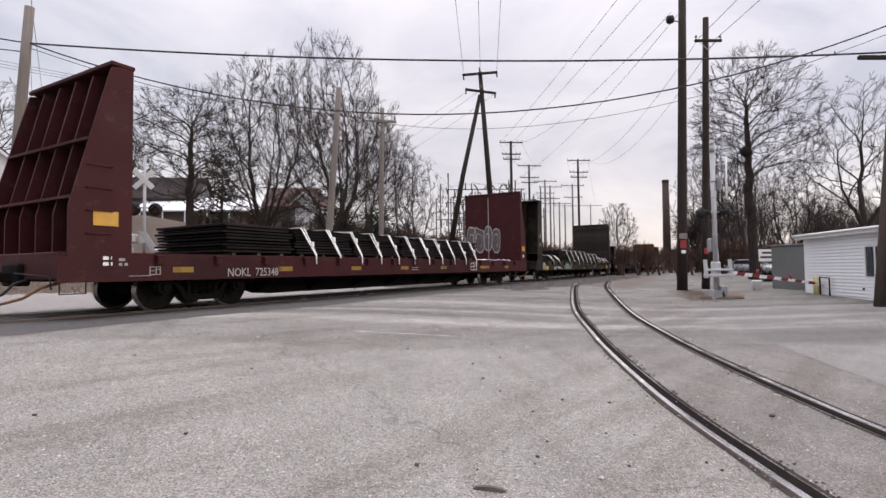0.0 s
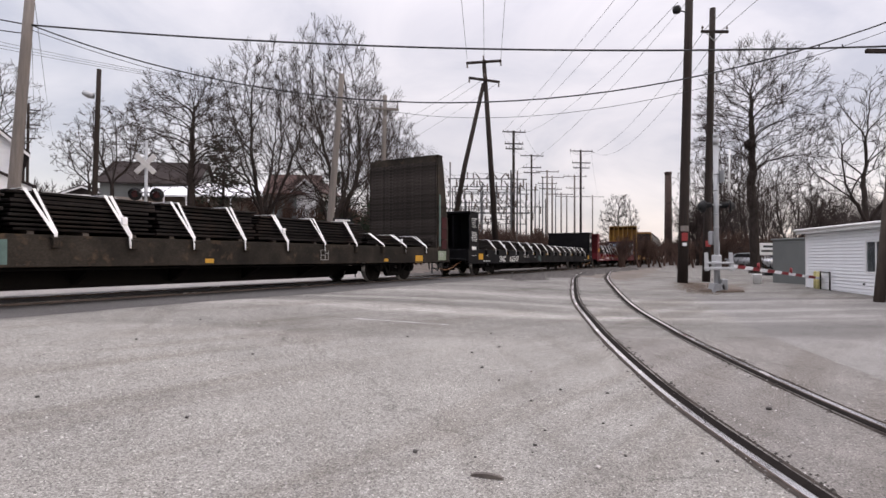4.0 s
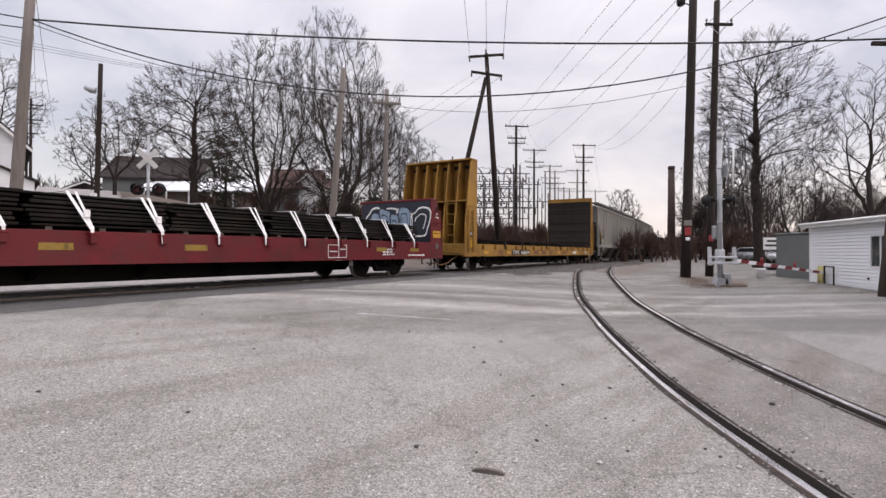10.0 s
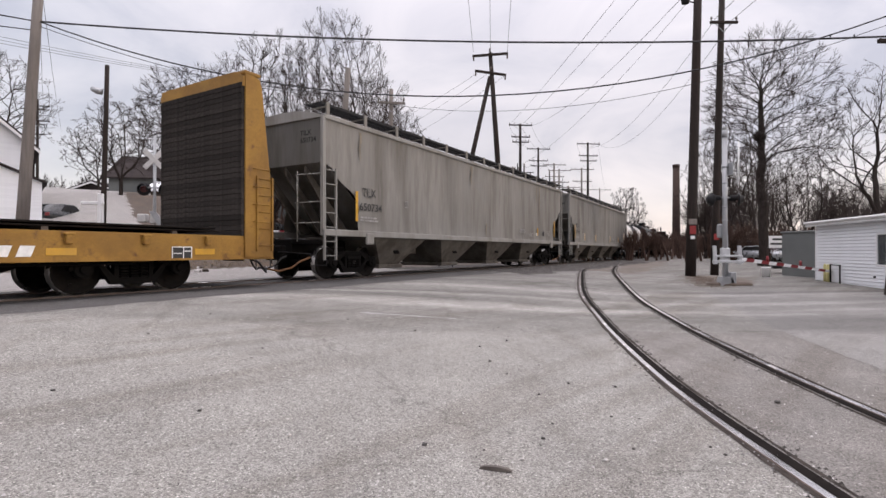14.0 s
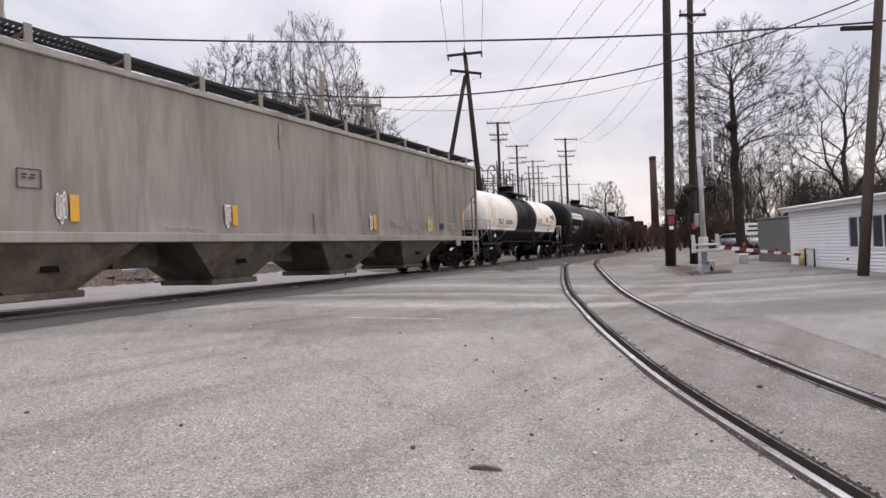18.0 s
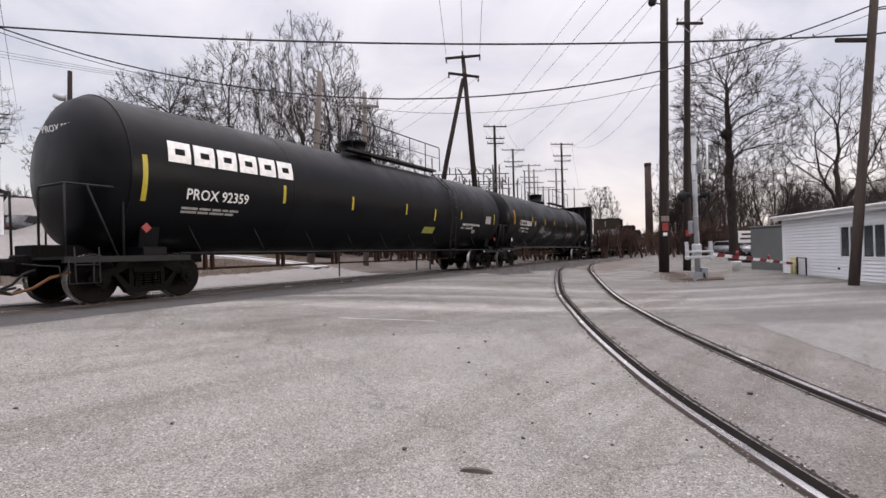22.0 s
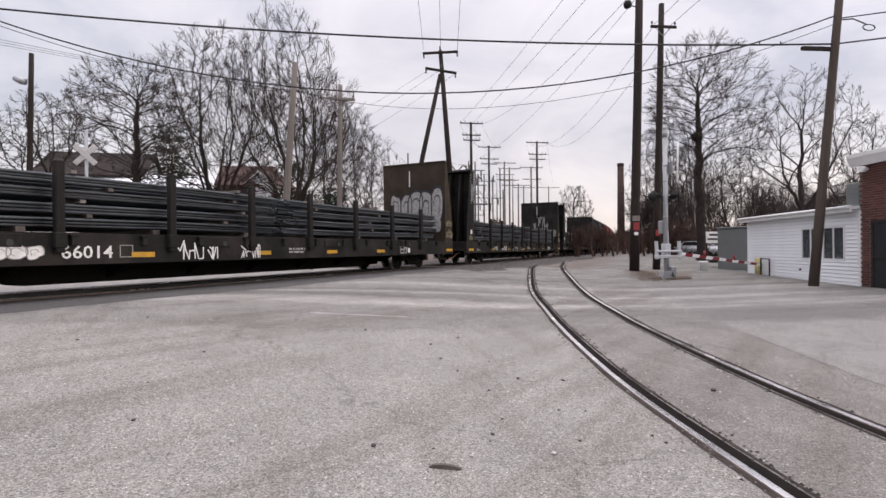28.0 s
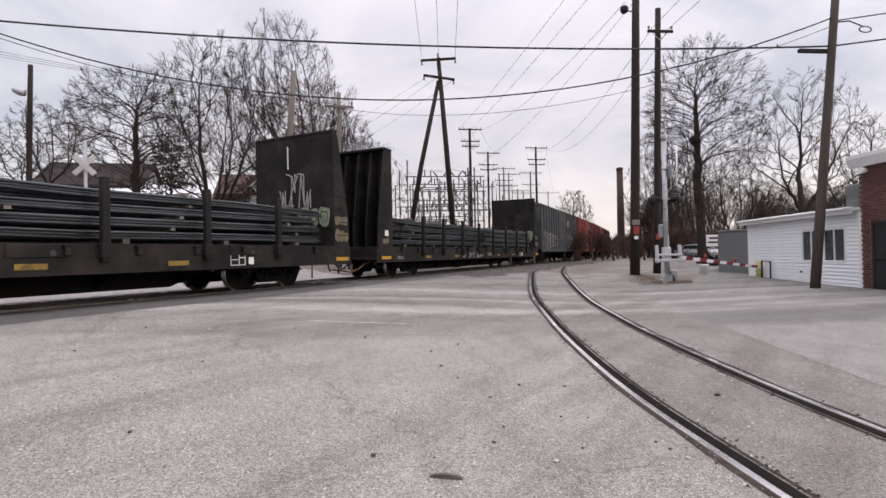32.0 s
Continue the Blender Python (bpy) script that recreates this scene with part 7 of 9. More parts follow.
# -- flat cars with a bulkhead at each end --
def bulkhead(car, x, out, height, foot, head, body, inner, ribs=4, planks=False, cap=None, side_w=1.45, ladder=True, cross=(2.05, 3.1)):
    """A bulkhead whose inner face stands at x and whose back slopes outwards (out -1 or 1)."""
    top, z0 = height, 0.66
    far_w = side_w + 0.22
    side = [(x, z0), (x, top), (x + out * head, top - 0.10), (x + out * (head + 0.06), top - 0.3), (x + out * foot, 1.9), (x + out * foot, z0)]
    bh = part("bulkhead", one(box, min(x, x + out * 0.10), max(x, x + out * 0.10), -side_w, far_w, 1.10, top - (0.35 if planks else 0.02), 0.01), body, car)
    for y in (-side_w, far_w):
        part("side_plate", one(prism, side, y - 0.02, y + 0.02), body, bh)
    # back ribs with a sloped outer edge
    for k in range(ribs):
        y = -side_w + (side_w + far_w) * (k + 1) / (ribs + 1)
        prof = [(x + out * 0.10, 1.10), (x + out * 0.10, top - 0.06), (x + out * head, top - 0.14), (x + out * (foot - 0.05), 1.8), (x + out * (foot - 0.05), 1.10)]
        part("rib", one(prism, prof, y - 0.025, y + 0.025), body, bh)
    bm = bmesh.new()
    for z in cross:
        f = foot + (head - foot) * (z - 1.9) / (top - 1.9)
        box(bm, min(x + out * 0.1, x + out * f), max(x + out * 0.1, x + out * f), -side_w, far_w, z, z + 0.05)
    if cross:
        part("cross_rib", bm, body, bh)
    else:
        bm.free()
    part("top_beam", one(box, min(x - out * 0.03, x + out * (head + 0.02)), max(x - out * 0.03, x + out * (head + 0.02)), -side_w - 0.03, far_w + 0.03, top - 0.06, top + 0.02, 0.015), cap or body, bh)
    if planks:
        z, k = 1.13, 0
        rnd = random.Random(int(x * 10))
        board = None
        while z < top - 0.30:
            hgt = 0.118
            d = rnd.uniform(0.05, 0.075)
            m = pose(x - out * d / 2, 0, z + hgt / 2)
            if board is None:
                board = part("plank", one(box, -0.04, 0.04, -side_w + 0.02, far_w - 0.02, -0.056, 0.056, 0.006), inner, bh, m=m)
            else:
                again(board, m)
            z += hgt
        bm = bmesh.new()
        prism(bm, [(-side_w, top - 0.34), (far_w, top - 0.34), (far_w, top - 0.12), (far_w - 0.25, top + 0.015), (-side_w + 0.25, top + 0.015), (-side_w, top - 0.12)], min(x - out * 0.06, x), max(x - out * 0.06, x), "x")
        part("cap_plate", bm, cap or body, bh)
    elif inner != body:
        part("face_sheet", one(box, min(x - out * 0.012, x), max(x - out * 0.012, x), -side_w + 0.02, far_w - 0.02, 1.14, top - 0.07), inner, bh)
    if ladder:
        bm = bmesh.new()
        xm = x + out * (foot * 0.55)
        for z in (1.45, 1.85, 2.25, 2.65) if height > 4 else (1.45, 1.85, 2.25):
            tube(bm, [(xm - 0.2, -side_w - 0.02, z), (xm - 0.2, -side_w - 0.09, z), (xm + 0.2, -side_w - 0.09, z), (xm + 0.2, -side_w - 0.02, z)], 0.012, 6)
        part("grab_iron", bm, body, bh)
    return bh


def flat_car(name, label, s0, s1, body, b_left, b_right, deck=1.13, sill=0.50, pocket="plain", belly="truck_iron"):
    car = tagged(empty(name), label, "railway car", "cars of the freight train")
    L = s1 - s0
    h = L / 2
    mid = (s0 + s1) / 2
    W = 1.46
    part("deck", one(box, -h + 0.1, h - 0.1, -W + 0.02, W - 0.02, deck - 0.09, deck - 0.012), "wood_plank", car)
    for y in (-1, 1):
        bm = bmesh.new()
        lo = deck - sill
        prism(bm, [(-h, deck - 0.07), (-h, lo), (h, lo), (h, deck - 0.07)], y * W - 0.015, y * W + 0.015)
        web = part("side_sill", bm, body, car)
        part("top_flange", one(box, -h, h, min(y * W, y * (W - 0.12)), max(y * W, y * (W - 0.12)), deck - 0.069, deck), body, web)
        part("bottom_flange", one(box, -h, h, min(y * (W + 0.035), y * (W - 0.10)), max(y * (W + 0.035), y * (W - 0.10)), lo - 0.02, lo + 0.02), body, web)
    n = int((L - 3.0) / 1.18)
    first = None
    for k in range(n):
        x = -h + 1.7 + (L - 3.4) * k / (n - 1)
        for y in (-1, 1):
            m = pose(x, y * (W + 0.055), deck - 0.13)
            if first is None:
                bm = bmesh.new()
                box(bm, -0.055, 0.055, -0.05, 0.05, -0.09, 0.10, 0.012)
                box(bm, -0.075, 0.075, -0.058, 0.05, 0.06, 0.10, 0.008)
                first = part("stake_pocket", bm, body, car, m=m)
            else:
                again(first, m, car)
    # fish-bellied centre sill and cross bearers
    bm = bmesh.new()
    prism(bm, [(-h + 0.3, 0.62), (-h + 4.2, 0.62), (-h + 5.4, 0.18), (h - 5.4, 0.18), (h - 4.2, 0.62), (h - 0.3, 0.62), (h - 0.3, deck - 0.1), (-h + 0.3, deck - 0.1)], -0.34, 0.34)
    part("centre_sill", bm, belly, car)
    x = -h + 5.0
    while x < h - 4.8:
        bm = bmesh.new()
        prism(bm, [(-1.42, deck - 0.1), (-1.42, deck - 0.40), (-0.4, 0.26), (0.4, 0.26), (1.42, deck - 0.40), (1.42, deck - 0.1)], x - 0.05, x + 0.05, "x")
        part("cross_bearer", bm, belly, car)
        x += 1.9
    part("brake_pipe", one(tube, [(-h + 3, -1.2, 0.56), (h - 3, -1.2, 0.56)], 0.022, 6), belly, car)
    for e in (-1, 1):
        part("end_sill", one(box, min(e * h, e * (h - 0.2)), max(e * h, e * (h - 0.2)), -W, W, 0.66, deck, 0.02), body, car)
        add_coupler(car, e * h, e)
    b_left(car, -h)
    b_right(car, h)
    add_trucks(car, (-h + 2.95, h - 2.95), 0.42)
    RIDING.append((car, mid, h - 2.95))
    return car, mid, h, W


def stacks(mid, half_truck, piles, straps, label, deck=1.13, width=1.30, lean=0.28, thick=0.062, seed=3, twin=0.10):
    """Piles of flat dark plates, (start, end, layers) along the train, and the places where white straps meet the sill."""
    rnd = random.Random(seed)
    pitch = thick + 0.012
    for s0, s1, n in piles:
        pile = tagged(empty("plate_stack"), label, "steel plates", "stacks of steel plate")
        x0, x1 = s0 - mid, s1 - mid
        L = x1 - x0
        for k in range(n):
            a, b, dy = rnd.uniform(-0.05, 0.12), rnd.uniform(-0.05, 0.12), rnd.uniform(-0.03, 0.03)
            z = deck + 0.07 + k * pitch
            part("plate", one(box, x0 + a, x1 - b, -width + dy, width + dy, z, z + thick * rnd.uniform(0.62, 0.95), 0.008), "plate_steel", pile)
        for e in (0.15, 0.5, 0.85):
            part("dunnage", one(box, x0 + L * e - 0.05, x0 + L * e + 0.05, -width + 0.05, width - 0.05, deck, deck + 0.068), "tie_wood", pile)
        zt = deck + 0.07 + n * pitch
        for at in straps:
            if not s0 <= at - lean * 0.7 < s1 + 0.06:
                continue
            foot = at - mid
            bm = bmesh.new()
            tops = (-twin / 2, twin / 2 + rnd.uniform(-0.02, 0.03)) if twin else (0.0,)
            for dx in tops:
                w = rnd.uniform(0.020, 0.029)
                a = foot - lean * rnd.uniform(0.9, 1.1) + dx
                pts = [Vector((a - 0.05, -width * 0.2, zt + 0.012)), Vector((a, -width - 0.035, zt + 0.010)), Vector((foot + dx * 0.25, -1.545, deck + 0.03)), Vector((foot, -1.55, deck - 0.20))]
                for q, r, k in zip(pts, pts[1:], (1.0, 1.0, 0.55)):
                    d = (r - q).normalized()
                    side = Vector((1, 0, 0))
                    side = (side - d * side.dot(d)).normalized() * w * k
                    nn = d.cross(side).normalized() * 0.004
                    v = [bm.verts.new(u) for u in (q - side + nn, q + side + nn, r + side + nn, r - side + nn, q - side - nn, q + side - nn, r + side - nn, r - side - nn)]
                    for f in ((0, 1, 2, 3), (7, 6, 5, 4), (0, 4, 5, 1), (1, 5, 6, 2), (2, 6, 7, 3), (3, 7, 4, 0)):
                        bm.faces.new([v[j] for j in f])
            # ratchet buckle
            if rnd.random() < 0.4:
                c = pts[1].lerp(pts[2], rnd.uniform(0.35, 0.7))
                box(bm, c.x - 0.05, c.x + 0.05, c.y - 0.05, c.y - 0.005, c.z - 0.07, c.z + 0.07, 0.01)
            bmesh.ops.recalc_face_normals(bm, faces=bm.faces[:])
            part("strap", bm, "strap_white", pile, "white webbing strap")
        RIDING.append((pile, mid, half_truck))


def rebar_load(mid, half_truck, x0, x1, deck, seed, rows=4):
    """Bundles of long round bars, layer upon layer, on timber spacers."""
    rnd = random.Random(seed)
    cuts = [x0, x0 + (x1 - x0) * 0.5, x1]
    for a, b in zip(cuts, cuts[1:]):
        load = tagged(empty("rebar_load"), "layers of long grey steel bars bundled on timber spacers", "steel bars", "bar loads on the flat cars")
        z = deck + 0.10
        for k in range(rows):
            bm = bmesh.new()
            y, r = -1.20, 0.031
            while y < 1.2:
                bundle = rnd.uniform(0.0, 0.9), rnd.uniform(0.0, 0.5)
                sway = rnd.uniform(-0.03, 0.03)
                for lift in range(3):
                    jx, sag = rnd.uniform(-0.12, 0.12), rnd.uniform(-0.008, 0.008)
                    yy, zz = y + (lift % 2) * r, z + r + lift * r * 1.85 + sag
                    tube(bm, [(a + 0.05 + bundle[0] + jx, yy, zz + sway), (a * 0.7 + b * 0.3, yy + rnd.uniform(-0.015, 0.015), zz - 0.02), (a * 0.3 + b * 0.7, yy, zz + 0.012), (b - 0.05 - bundle[1] + jx, yy, zz - sway)], r * rnd.uniform(0.85, 1.08), 6)
                y += r * 2.2 if y < -0.95 or y > 0.95 else 0.3
            tagged(part("bar_layer", bm, "rebar_steel", load), kind="stuff")
            z += 0.195
            for e in (0.16, 0.50, 0.84):
                xx = a + (b - a) * e + rnd.uniform(-0.5, 0.5)
                part("spacer", one(box, xx - 0.05, xx + 0.05, -1.25, 1.25, z - 0.005, z + 0.06), "pole_grey" if k % 2 else "tie_wood", load)
            z += 0.065
        for e in (0.12, 0.38, 0.63, 0.88):
            xx = a + (b - a) * e
            part("dunnage", one(box, xx - 0.07, xx + 0.07, -1.25, 1.25, deck, deck + 0.10), "tie_wood", load)
        RIDING.append((load, mid, half_truck))


def outline_frame(car, x, z, w, h, mat, y, name="stencil_frame", inner=True):
    """A painted box outline with a line or two inside."""
    bm = bmesh.new()
    t = 0.018
    rows = [(0, w, 0, t), (0, w, h - t, h), (0, t, 0, h), (w - t, w, 0, h)]
    if inner:
        rows += [(w * 0.55, w * 0.55 + t, 0, h), (w * 0.08, w * 0.48, h * 0.45, h * 0.52), (w * 0.62, w * 0.92, h * 0.62, h * 0.70)]
    for a, b, c, d in rows:
        box(bm, x + a, x + b, y - 0.005, y, z + c, z + d)
    return part(name, bm, mat, car)


def yellow_marks(car, xs, z, y, w=0.42, h=0.14, mat="faded_sticker"):
    for x in xs:
        decal(car, "reflector", x, z, w, h, mat, y, "faded yellow reflective sticker")


surface("spray_dusk", (0.10, 0.075, 0.075), 0.7, vary=0.3, scale=5, bump=0)


def build_flats():
    PLATES = "pile of dark steel plates held by white straps"
    # maroon car
    car, mid, h, W = flat_car("bulkhead_flat_car", "maroon steel bulkhead flat car with tall sloped ends", 2.45, 23.85, "car_maroon",
                              lambda c, x: bulkhead(c, x + 1.20, -1, 4.58, 1.05, 0.38, "car_maroon", "car_maroon"),
                              lambda c, x: bulkhead(c, x - 0.78, 1, 4.66, 0.72, 0.10, "car_maroon", "car_maroon"))
    y, yb = -W - 0.017, -W - 0.022
    letters("reporting_mark", "NOKL  725348", 0.19, "letter_dim", car, pose(5.70 - mid, y, 0.66), width=1.42)
    yellow_marks(car, [p - mid for p in (4.45, 7.15, 9.85, 12.35, 14.95, 18.30, 18.75, 20.95)], 0.76, y, 0.44, 0.11)
    decal(car, "sticker", 2.98 - mid, 1.60, 0.42, 0.26, "orange_sticker", yb)
    outline_frame(car, 3.98 - mid, 0.72, 0.22, 0.16, "letter_dim", y)
    outline_frame(car, 17.40 - mid, 0.70, 0.56, 0.30, "letter_white", y)
    decal(car, "white_line", 3.6 - mid, 0.70, 0.42, 0.012, "letter_dim", y)
    text_lines(car, 3.15 - mid, 1.0, 0.16, 2, 0.06, "letter_white", yb, 5)
    text_lines(car, 3.42 - mid, 0.98, 0.16, 2, 0.05, "letter_dim", yb, 25)
    text_lines(car, 13.0 - mid, 0.80, 0.4, 2, 0.04, "letter_dim", y, 26)
    spray(car, -0.30, 1.50, 1.85, 1.60, "spray_dusk", "spray_grey", h - 0.79, 4, "x", blobs=4)
    part("chalk_line", one(box, h - 0.797, h - 0.792, 0.30, 0.34, 1.25, 4.45), "spray_grey", car)
    decal(car, "sticker", 23.20 - mid, 1.62, 0.36, 0.26, "orange_sticker", yb)
    decal(car, "placard", 23.28 - mid, 1.30, 0.16, 0.14, "letter_white", yb)
    stacks(mid, h - 2.95, [(5.75, 7.75, 9), (7.8, 10.1, 9), (10.15, 12.55, 9), (12.6, 15.2, 9), (15.25, 18.35, 9)], [8.37 + 0.945 * k for k in range(11)], PLATES, lean=0.28)
    ice = tagged(empty("ice_crust"), "thin crust of white ice on the deck edge", "ice")
    rnd = random.Random(17)
    for k in range(16):
        bm = bmesh.new()
        bmesh.ops.create_icosphere(bm, subdivisions=1, radius=0.12)
        for v in bm.verts:
            v.co = Vector((v.co.x * rnd.uniform(0.8, 2.2), v.co.y * rnd.uniform(0.6, 1.3), max(v.co.z, -0.01) * rnd.uniform(0.15, 0.45)))
        part("ice_lump", bm, "ice_white", ice, m=pose(18.8 + k * 0.21 - mid, -1.28 + rnd.uniform(-0.1, 0.2), 1.13))
    RIDING.append((ice, mid, h - 2.95))

    # brown car with a timber far bulkhead
    car, mid, h, W = flat_car("bulkhead_flat_car", "rusty brown bulkhead flat car with a timber-faced end", 25.35, 46.4, "car_brown",
                              lambda c, x: bulkhead(c, x + 1.10, -1, 4.52, 0.86, 0.58, "car_brown", "car_brown", 3, cross=(1.55,)),
                              lambda c, x: bulkhead(c, x - 0.85, 1, 4.55, 0.74, 0.30, "car_brown", "wood_plank", 4, planks=True, cross=()))
    y, yb = -W - 0.017, -W - 0.022
    letters("reporting_mark", "NOKL  725154", 0.20, "letter_white", car, pose(28.66 - mid, y, 0.62), width=1.38)
    for at, w, mat in ((26.48, 0.52, "spray_green"), (30.92, 1.80, "spray_teal")):
        decal(car, "primer_patch", at - mid, 0.64, w, 0.40, mat, y)
    text_lines(car, 31.15 - mid, 0.90, 1.2, 1, 0.05, "letter_dim", y - 0.006, 16)
    text_lines(car, 31.15 - mid, 0.72, 1.2, 1, 0.05, "letter_dim", y - 0.006, 17)
    decal(car, "primer_patch", 46.05 - mid - 0.5, 0.68, 0.55, 0.34, "spray_green", yb)
    text_lines(car, 46.05 - mid - 0.38, 0.92, 0.32, 3, 0.03, "letter_dim", yb - 0.006, 18)
    decal(car, "teal_strip", 45.62 - mid, 1.2, 0.10, 1.9, "spray_teal", yb)
    decal(car, "primer_patch", 45.80 - mid, 1.1, 0.34, 1.2, "car_maroon", yb)
    for z in (1.9, 2.35):
        scrawl(car, 25.86 - mid, z, 0.34, 0.34, "spray_grey", yb, int(z * 20), 4, 0.03)
    yellow_marks(car, [p - mid for p in (30.25, 36.1, 42.3)], 0.64, y, 0.20, 0.10, "orange_sticker")
    yellow_marks(car, (27.05 - mid, 44.05 - mid), 0.60, y, 0.46, 0.25, "orange_sticker")
    outline_frame(car, 39.5 - mid, 0.70, 0.3, 0.28, "letter_dim", y)
    stacks(mid, h - 2.95, [(26.55, 29.0, 4), (29.05, 30.25, 4), (41.65, 45.45, 4)], (28.43, 29.64, 30.86, 42.2, 43.4, 44.65), "low pile of dark steel plates held by white straps", lean=0.50, seed=8)
    stacks(mid, h - 2.95, [(30.3, 32.7, 9), (32.75, 35.1, 9), (35.15, 37.5, 9), (37.55, 41.5, 8)], (32.13, 33.34, 34.53, 35.80, 37.05, 38.3, 39.6, 40.9), PLATES, lean=0.30, seed=9)

    # black car with low closed ends
    car, mid, h, W = flat_car("bulkhead_flat_car", "black flat car with low closed steel ends", 47.95, 69.2, "car_black",
                              lambda c, x: bulkhead(c, x + 0.95, -1, 2.68, 0.86, 0.82, "car_black", "car_black", 3, cross=()),
                              lambda c, x: bulkhead(c, x - 0.85, 1, 2.68, 0.76, 0.74, "car_black", "car_black", 3, cross=()), sill=0.58)
    y, yb = -W - 0.017, -W - 0.022
    letters("reporting_mark", "SNC", 0.27, "letter_white", car, pose(51.17 - mid, y, 0.60), width=0.75)
    letters("car_number", "62507", 0.27, "letter_white", car, pose(52.42 - mid, y, 0.60), width=1.20)
    yellow_marks(car, (48.92 - mid, 67.75 - mid), 0.70, y, 0.42, 0.25, "orange_sticker")
    yellow_marks(car, [p - mid for p in (52.0, 55.75, 58.0, 60.6, 63.2)], 0.95, y, 0.40, 0.09)
    outline_frame(car, 49.72 - mid, 0.86, 0.15, 0.17, "letter_white", y)
    for at, sd in ((54.30, 6), (54.78, 7)):
        text_lines(car, at - mid, 0.90, 0.40, 2, 0.06, "letter_dim", y, sd)
    text_lines(car, 49.4 - mid, 0.62, 0.75, 1, 0.035, "letter_white", y, 27)
    text_lines(car, 56.0 - mid, 0.80, 0.14, 1, 0.05, "letter_white", y, 28)
    decal(car, "primer_patch", 56.6 - mid, 0.62, 0.5, 0.3, "spray_teal_dark", y)
    for k in range(5):
        text_lines(car, 48.24 - mid + 0.02 * (k % 2), 2.38 - k * 0.085, 0.46, 1, 0.032, "letter_white", yb, 70 + k)
    for k in range(6):
        text_lines(car, 48.20 - mid + 0.03 * (k % 3), 1.82 - k * 0.072, 0.56, 1, 0.032, "letter_white", yb, 80 + k)
    decal(car, "placard", 48.26 - mid, 1.10, 0.40, 0.14, "letter_white", yb)
    decal(car, "white_line", 48.22 - mid, 0.86, 0.46, 0.014, "letter_white", yb)
    decal(car, "white_line", h - 0.62, 0.88, 0.5, 0.014, "letter_white", yb)
    letters("lift_mark", "EXW 10 - 3", 0.09, "letter_white", car, pose(66.9 - mid, y, 0.62), width=0.62)
    part("disc_mark", one(lathe, [(-0.004, 0.15), (0.004, 0.15)], "y", 20), "letter_white", car, m=pose(68.66 - mid, yb - 0.004, 2.08))
    scrawl(car, 68.42 - mid, 1.95, 0.22, 0.6, "letter_dim", yb, 3, 5)
    scrawl(car, 68.45 - mid, 1.30, 0.6, 0.35, "letter_dim", yb, 5, 7)
    for z in (2.35, 1.62, 0.98):
        part("seam", one(box, 68.40 - mid, 69.12 - mid, yb - 0.012, yb, z, z + 0.02), "car_black", car)
    stacks(mid, h - 2.95, [(49.0 + 2.45 * k, 51.38 + 2.45 * k, 5 - k // 4) for k in range(8)], [50.58 + 1.243 * k for k in range(14)], "low pile of dark steel plates held by white straps", lean=0.38, seed=12)

    # red car with low ends
    car, mid, h, W = flat_car("bulkhead_flat_car", "red flat car with low ribbed steel ends", 71.0, 92.1, "car_red",
                              lambda c, x: bulkhead(c, x + 0.97, -1, 2.70, 0.86, 0.55, "car_red", "car_red", 4, cross=()),
                              lambda c, x: bulkhead(c, x - 0.80, 1, 2.68, 0.72, 0.42, "car_red", "spray_dark", 4, cross=()), sill=0.56)
    y, yb = -W - 0.017, -W - 0.022
    letters("reporting_mark", "ALY", 0.25, "letter_white", car, pose(74.55 - mid, y, 0.62), width=0.58)
    letters("car_number", "91735", 0.25, "letter_white", car, pose(75.27 - mid, y, 0.62), width=0.84)
    yellow_marks(car, [p - mid for p in (72.92, 76.15, 79.5, 82.0, 88.2, 90.0)], 0.80, y, 0.50, 0.12)
    for at in (71.35, 91.42):
        decal(car, "sticker", at - mid, 1.30, 0.52, 0.24, "orange_sticker", yb)
        letters("lift_mark", "LIFT", 0.075, "letter_white", car, pose(at + 0.17 - mid, yb - 0.002, 2.12))
        letters("lift_mark", "HERE", 0.075, "letter_white", car, pose(at + 0.17 - mid, yb - 0.002, 2.00))
        part("tow_eye", one(lathe, [(-0.012, 0.11), (0.0, 0.11), (0.012, 0.07)], "y", 16), "spray_dusk", car, m=pose(at + 0.25 - mid, yb - 0.004, 1.0))
        part("grab_slot", one(box, at + 0.2 - mid, at + 0.32 - mid, yb - 0.006, yb, 2.25, 2.42), "car_black", car)
        for z in (1.75, 2.2):
            part("grab_iron", one(tube, [(at + 0.05 - mid, yb, z), (at + 0.05 - mid, yb - 0.06, z), (at + 0.5 - mid, yb - 0.06, z), (at + 0.5 - mid, yb, z)], 0.012, 6), "car_red", car)
    text_lines(car, 71.97 - mid, 0.62, 0.85, 1, 0.045, "letter_white", y, 9)
    text_lines(car, 72.85 - mid, 0.62, 0.95, 1, 0.05, "letter_white", y, 19)
    text_lines(car, 78.4 - mid, 0.72, 0.5, 2, 0.045, "letter_dim", y, 29)
    text_lines(car, 88.5 - mid, 0.84, 0.6, 3, 0.045, "letter_white", y, 30)
    text_lines(car, 89.9 - mid, 0.66, 1.3, 1, 0.045, "letter_white", y, 31)
    outline_frame(car, 86.1 - mid, 0.62, 0.75, 0.36, "letter_white", y)
    glyphs(car, 77.36 - mid, 0.58, 0.95, 0.26, "letter_white", y, 11, 6, 0.022)
    spray(car, -1.40, 1.16, 2.8, 1.46, "spray_dark", "letter_white", h - 0.815, 9, "x", blobs=4)
    spray(car, -0.55, 1.20, 1.75, 1.25, "spray_blue", "spray_dark", h - 0.83, 23, "x", blobs=4)
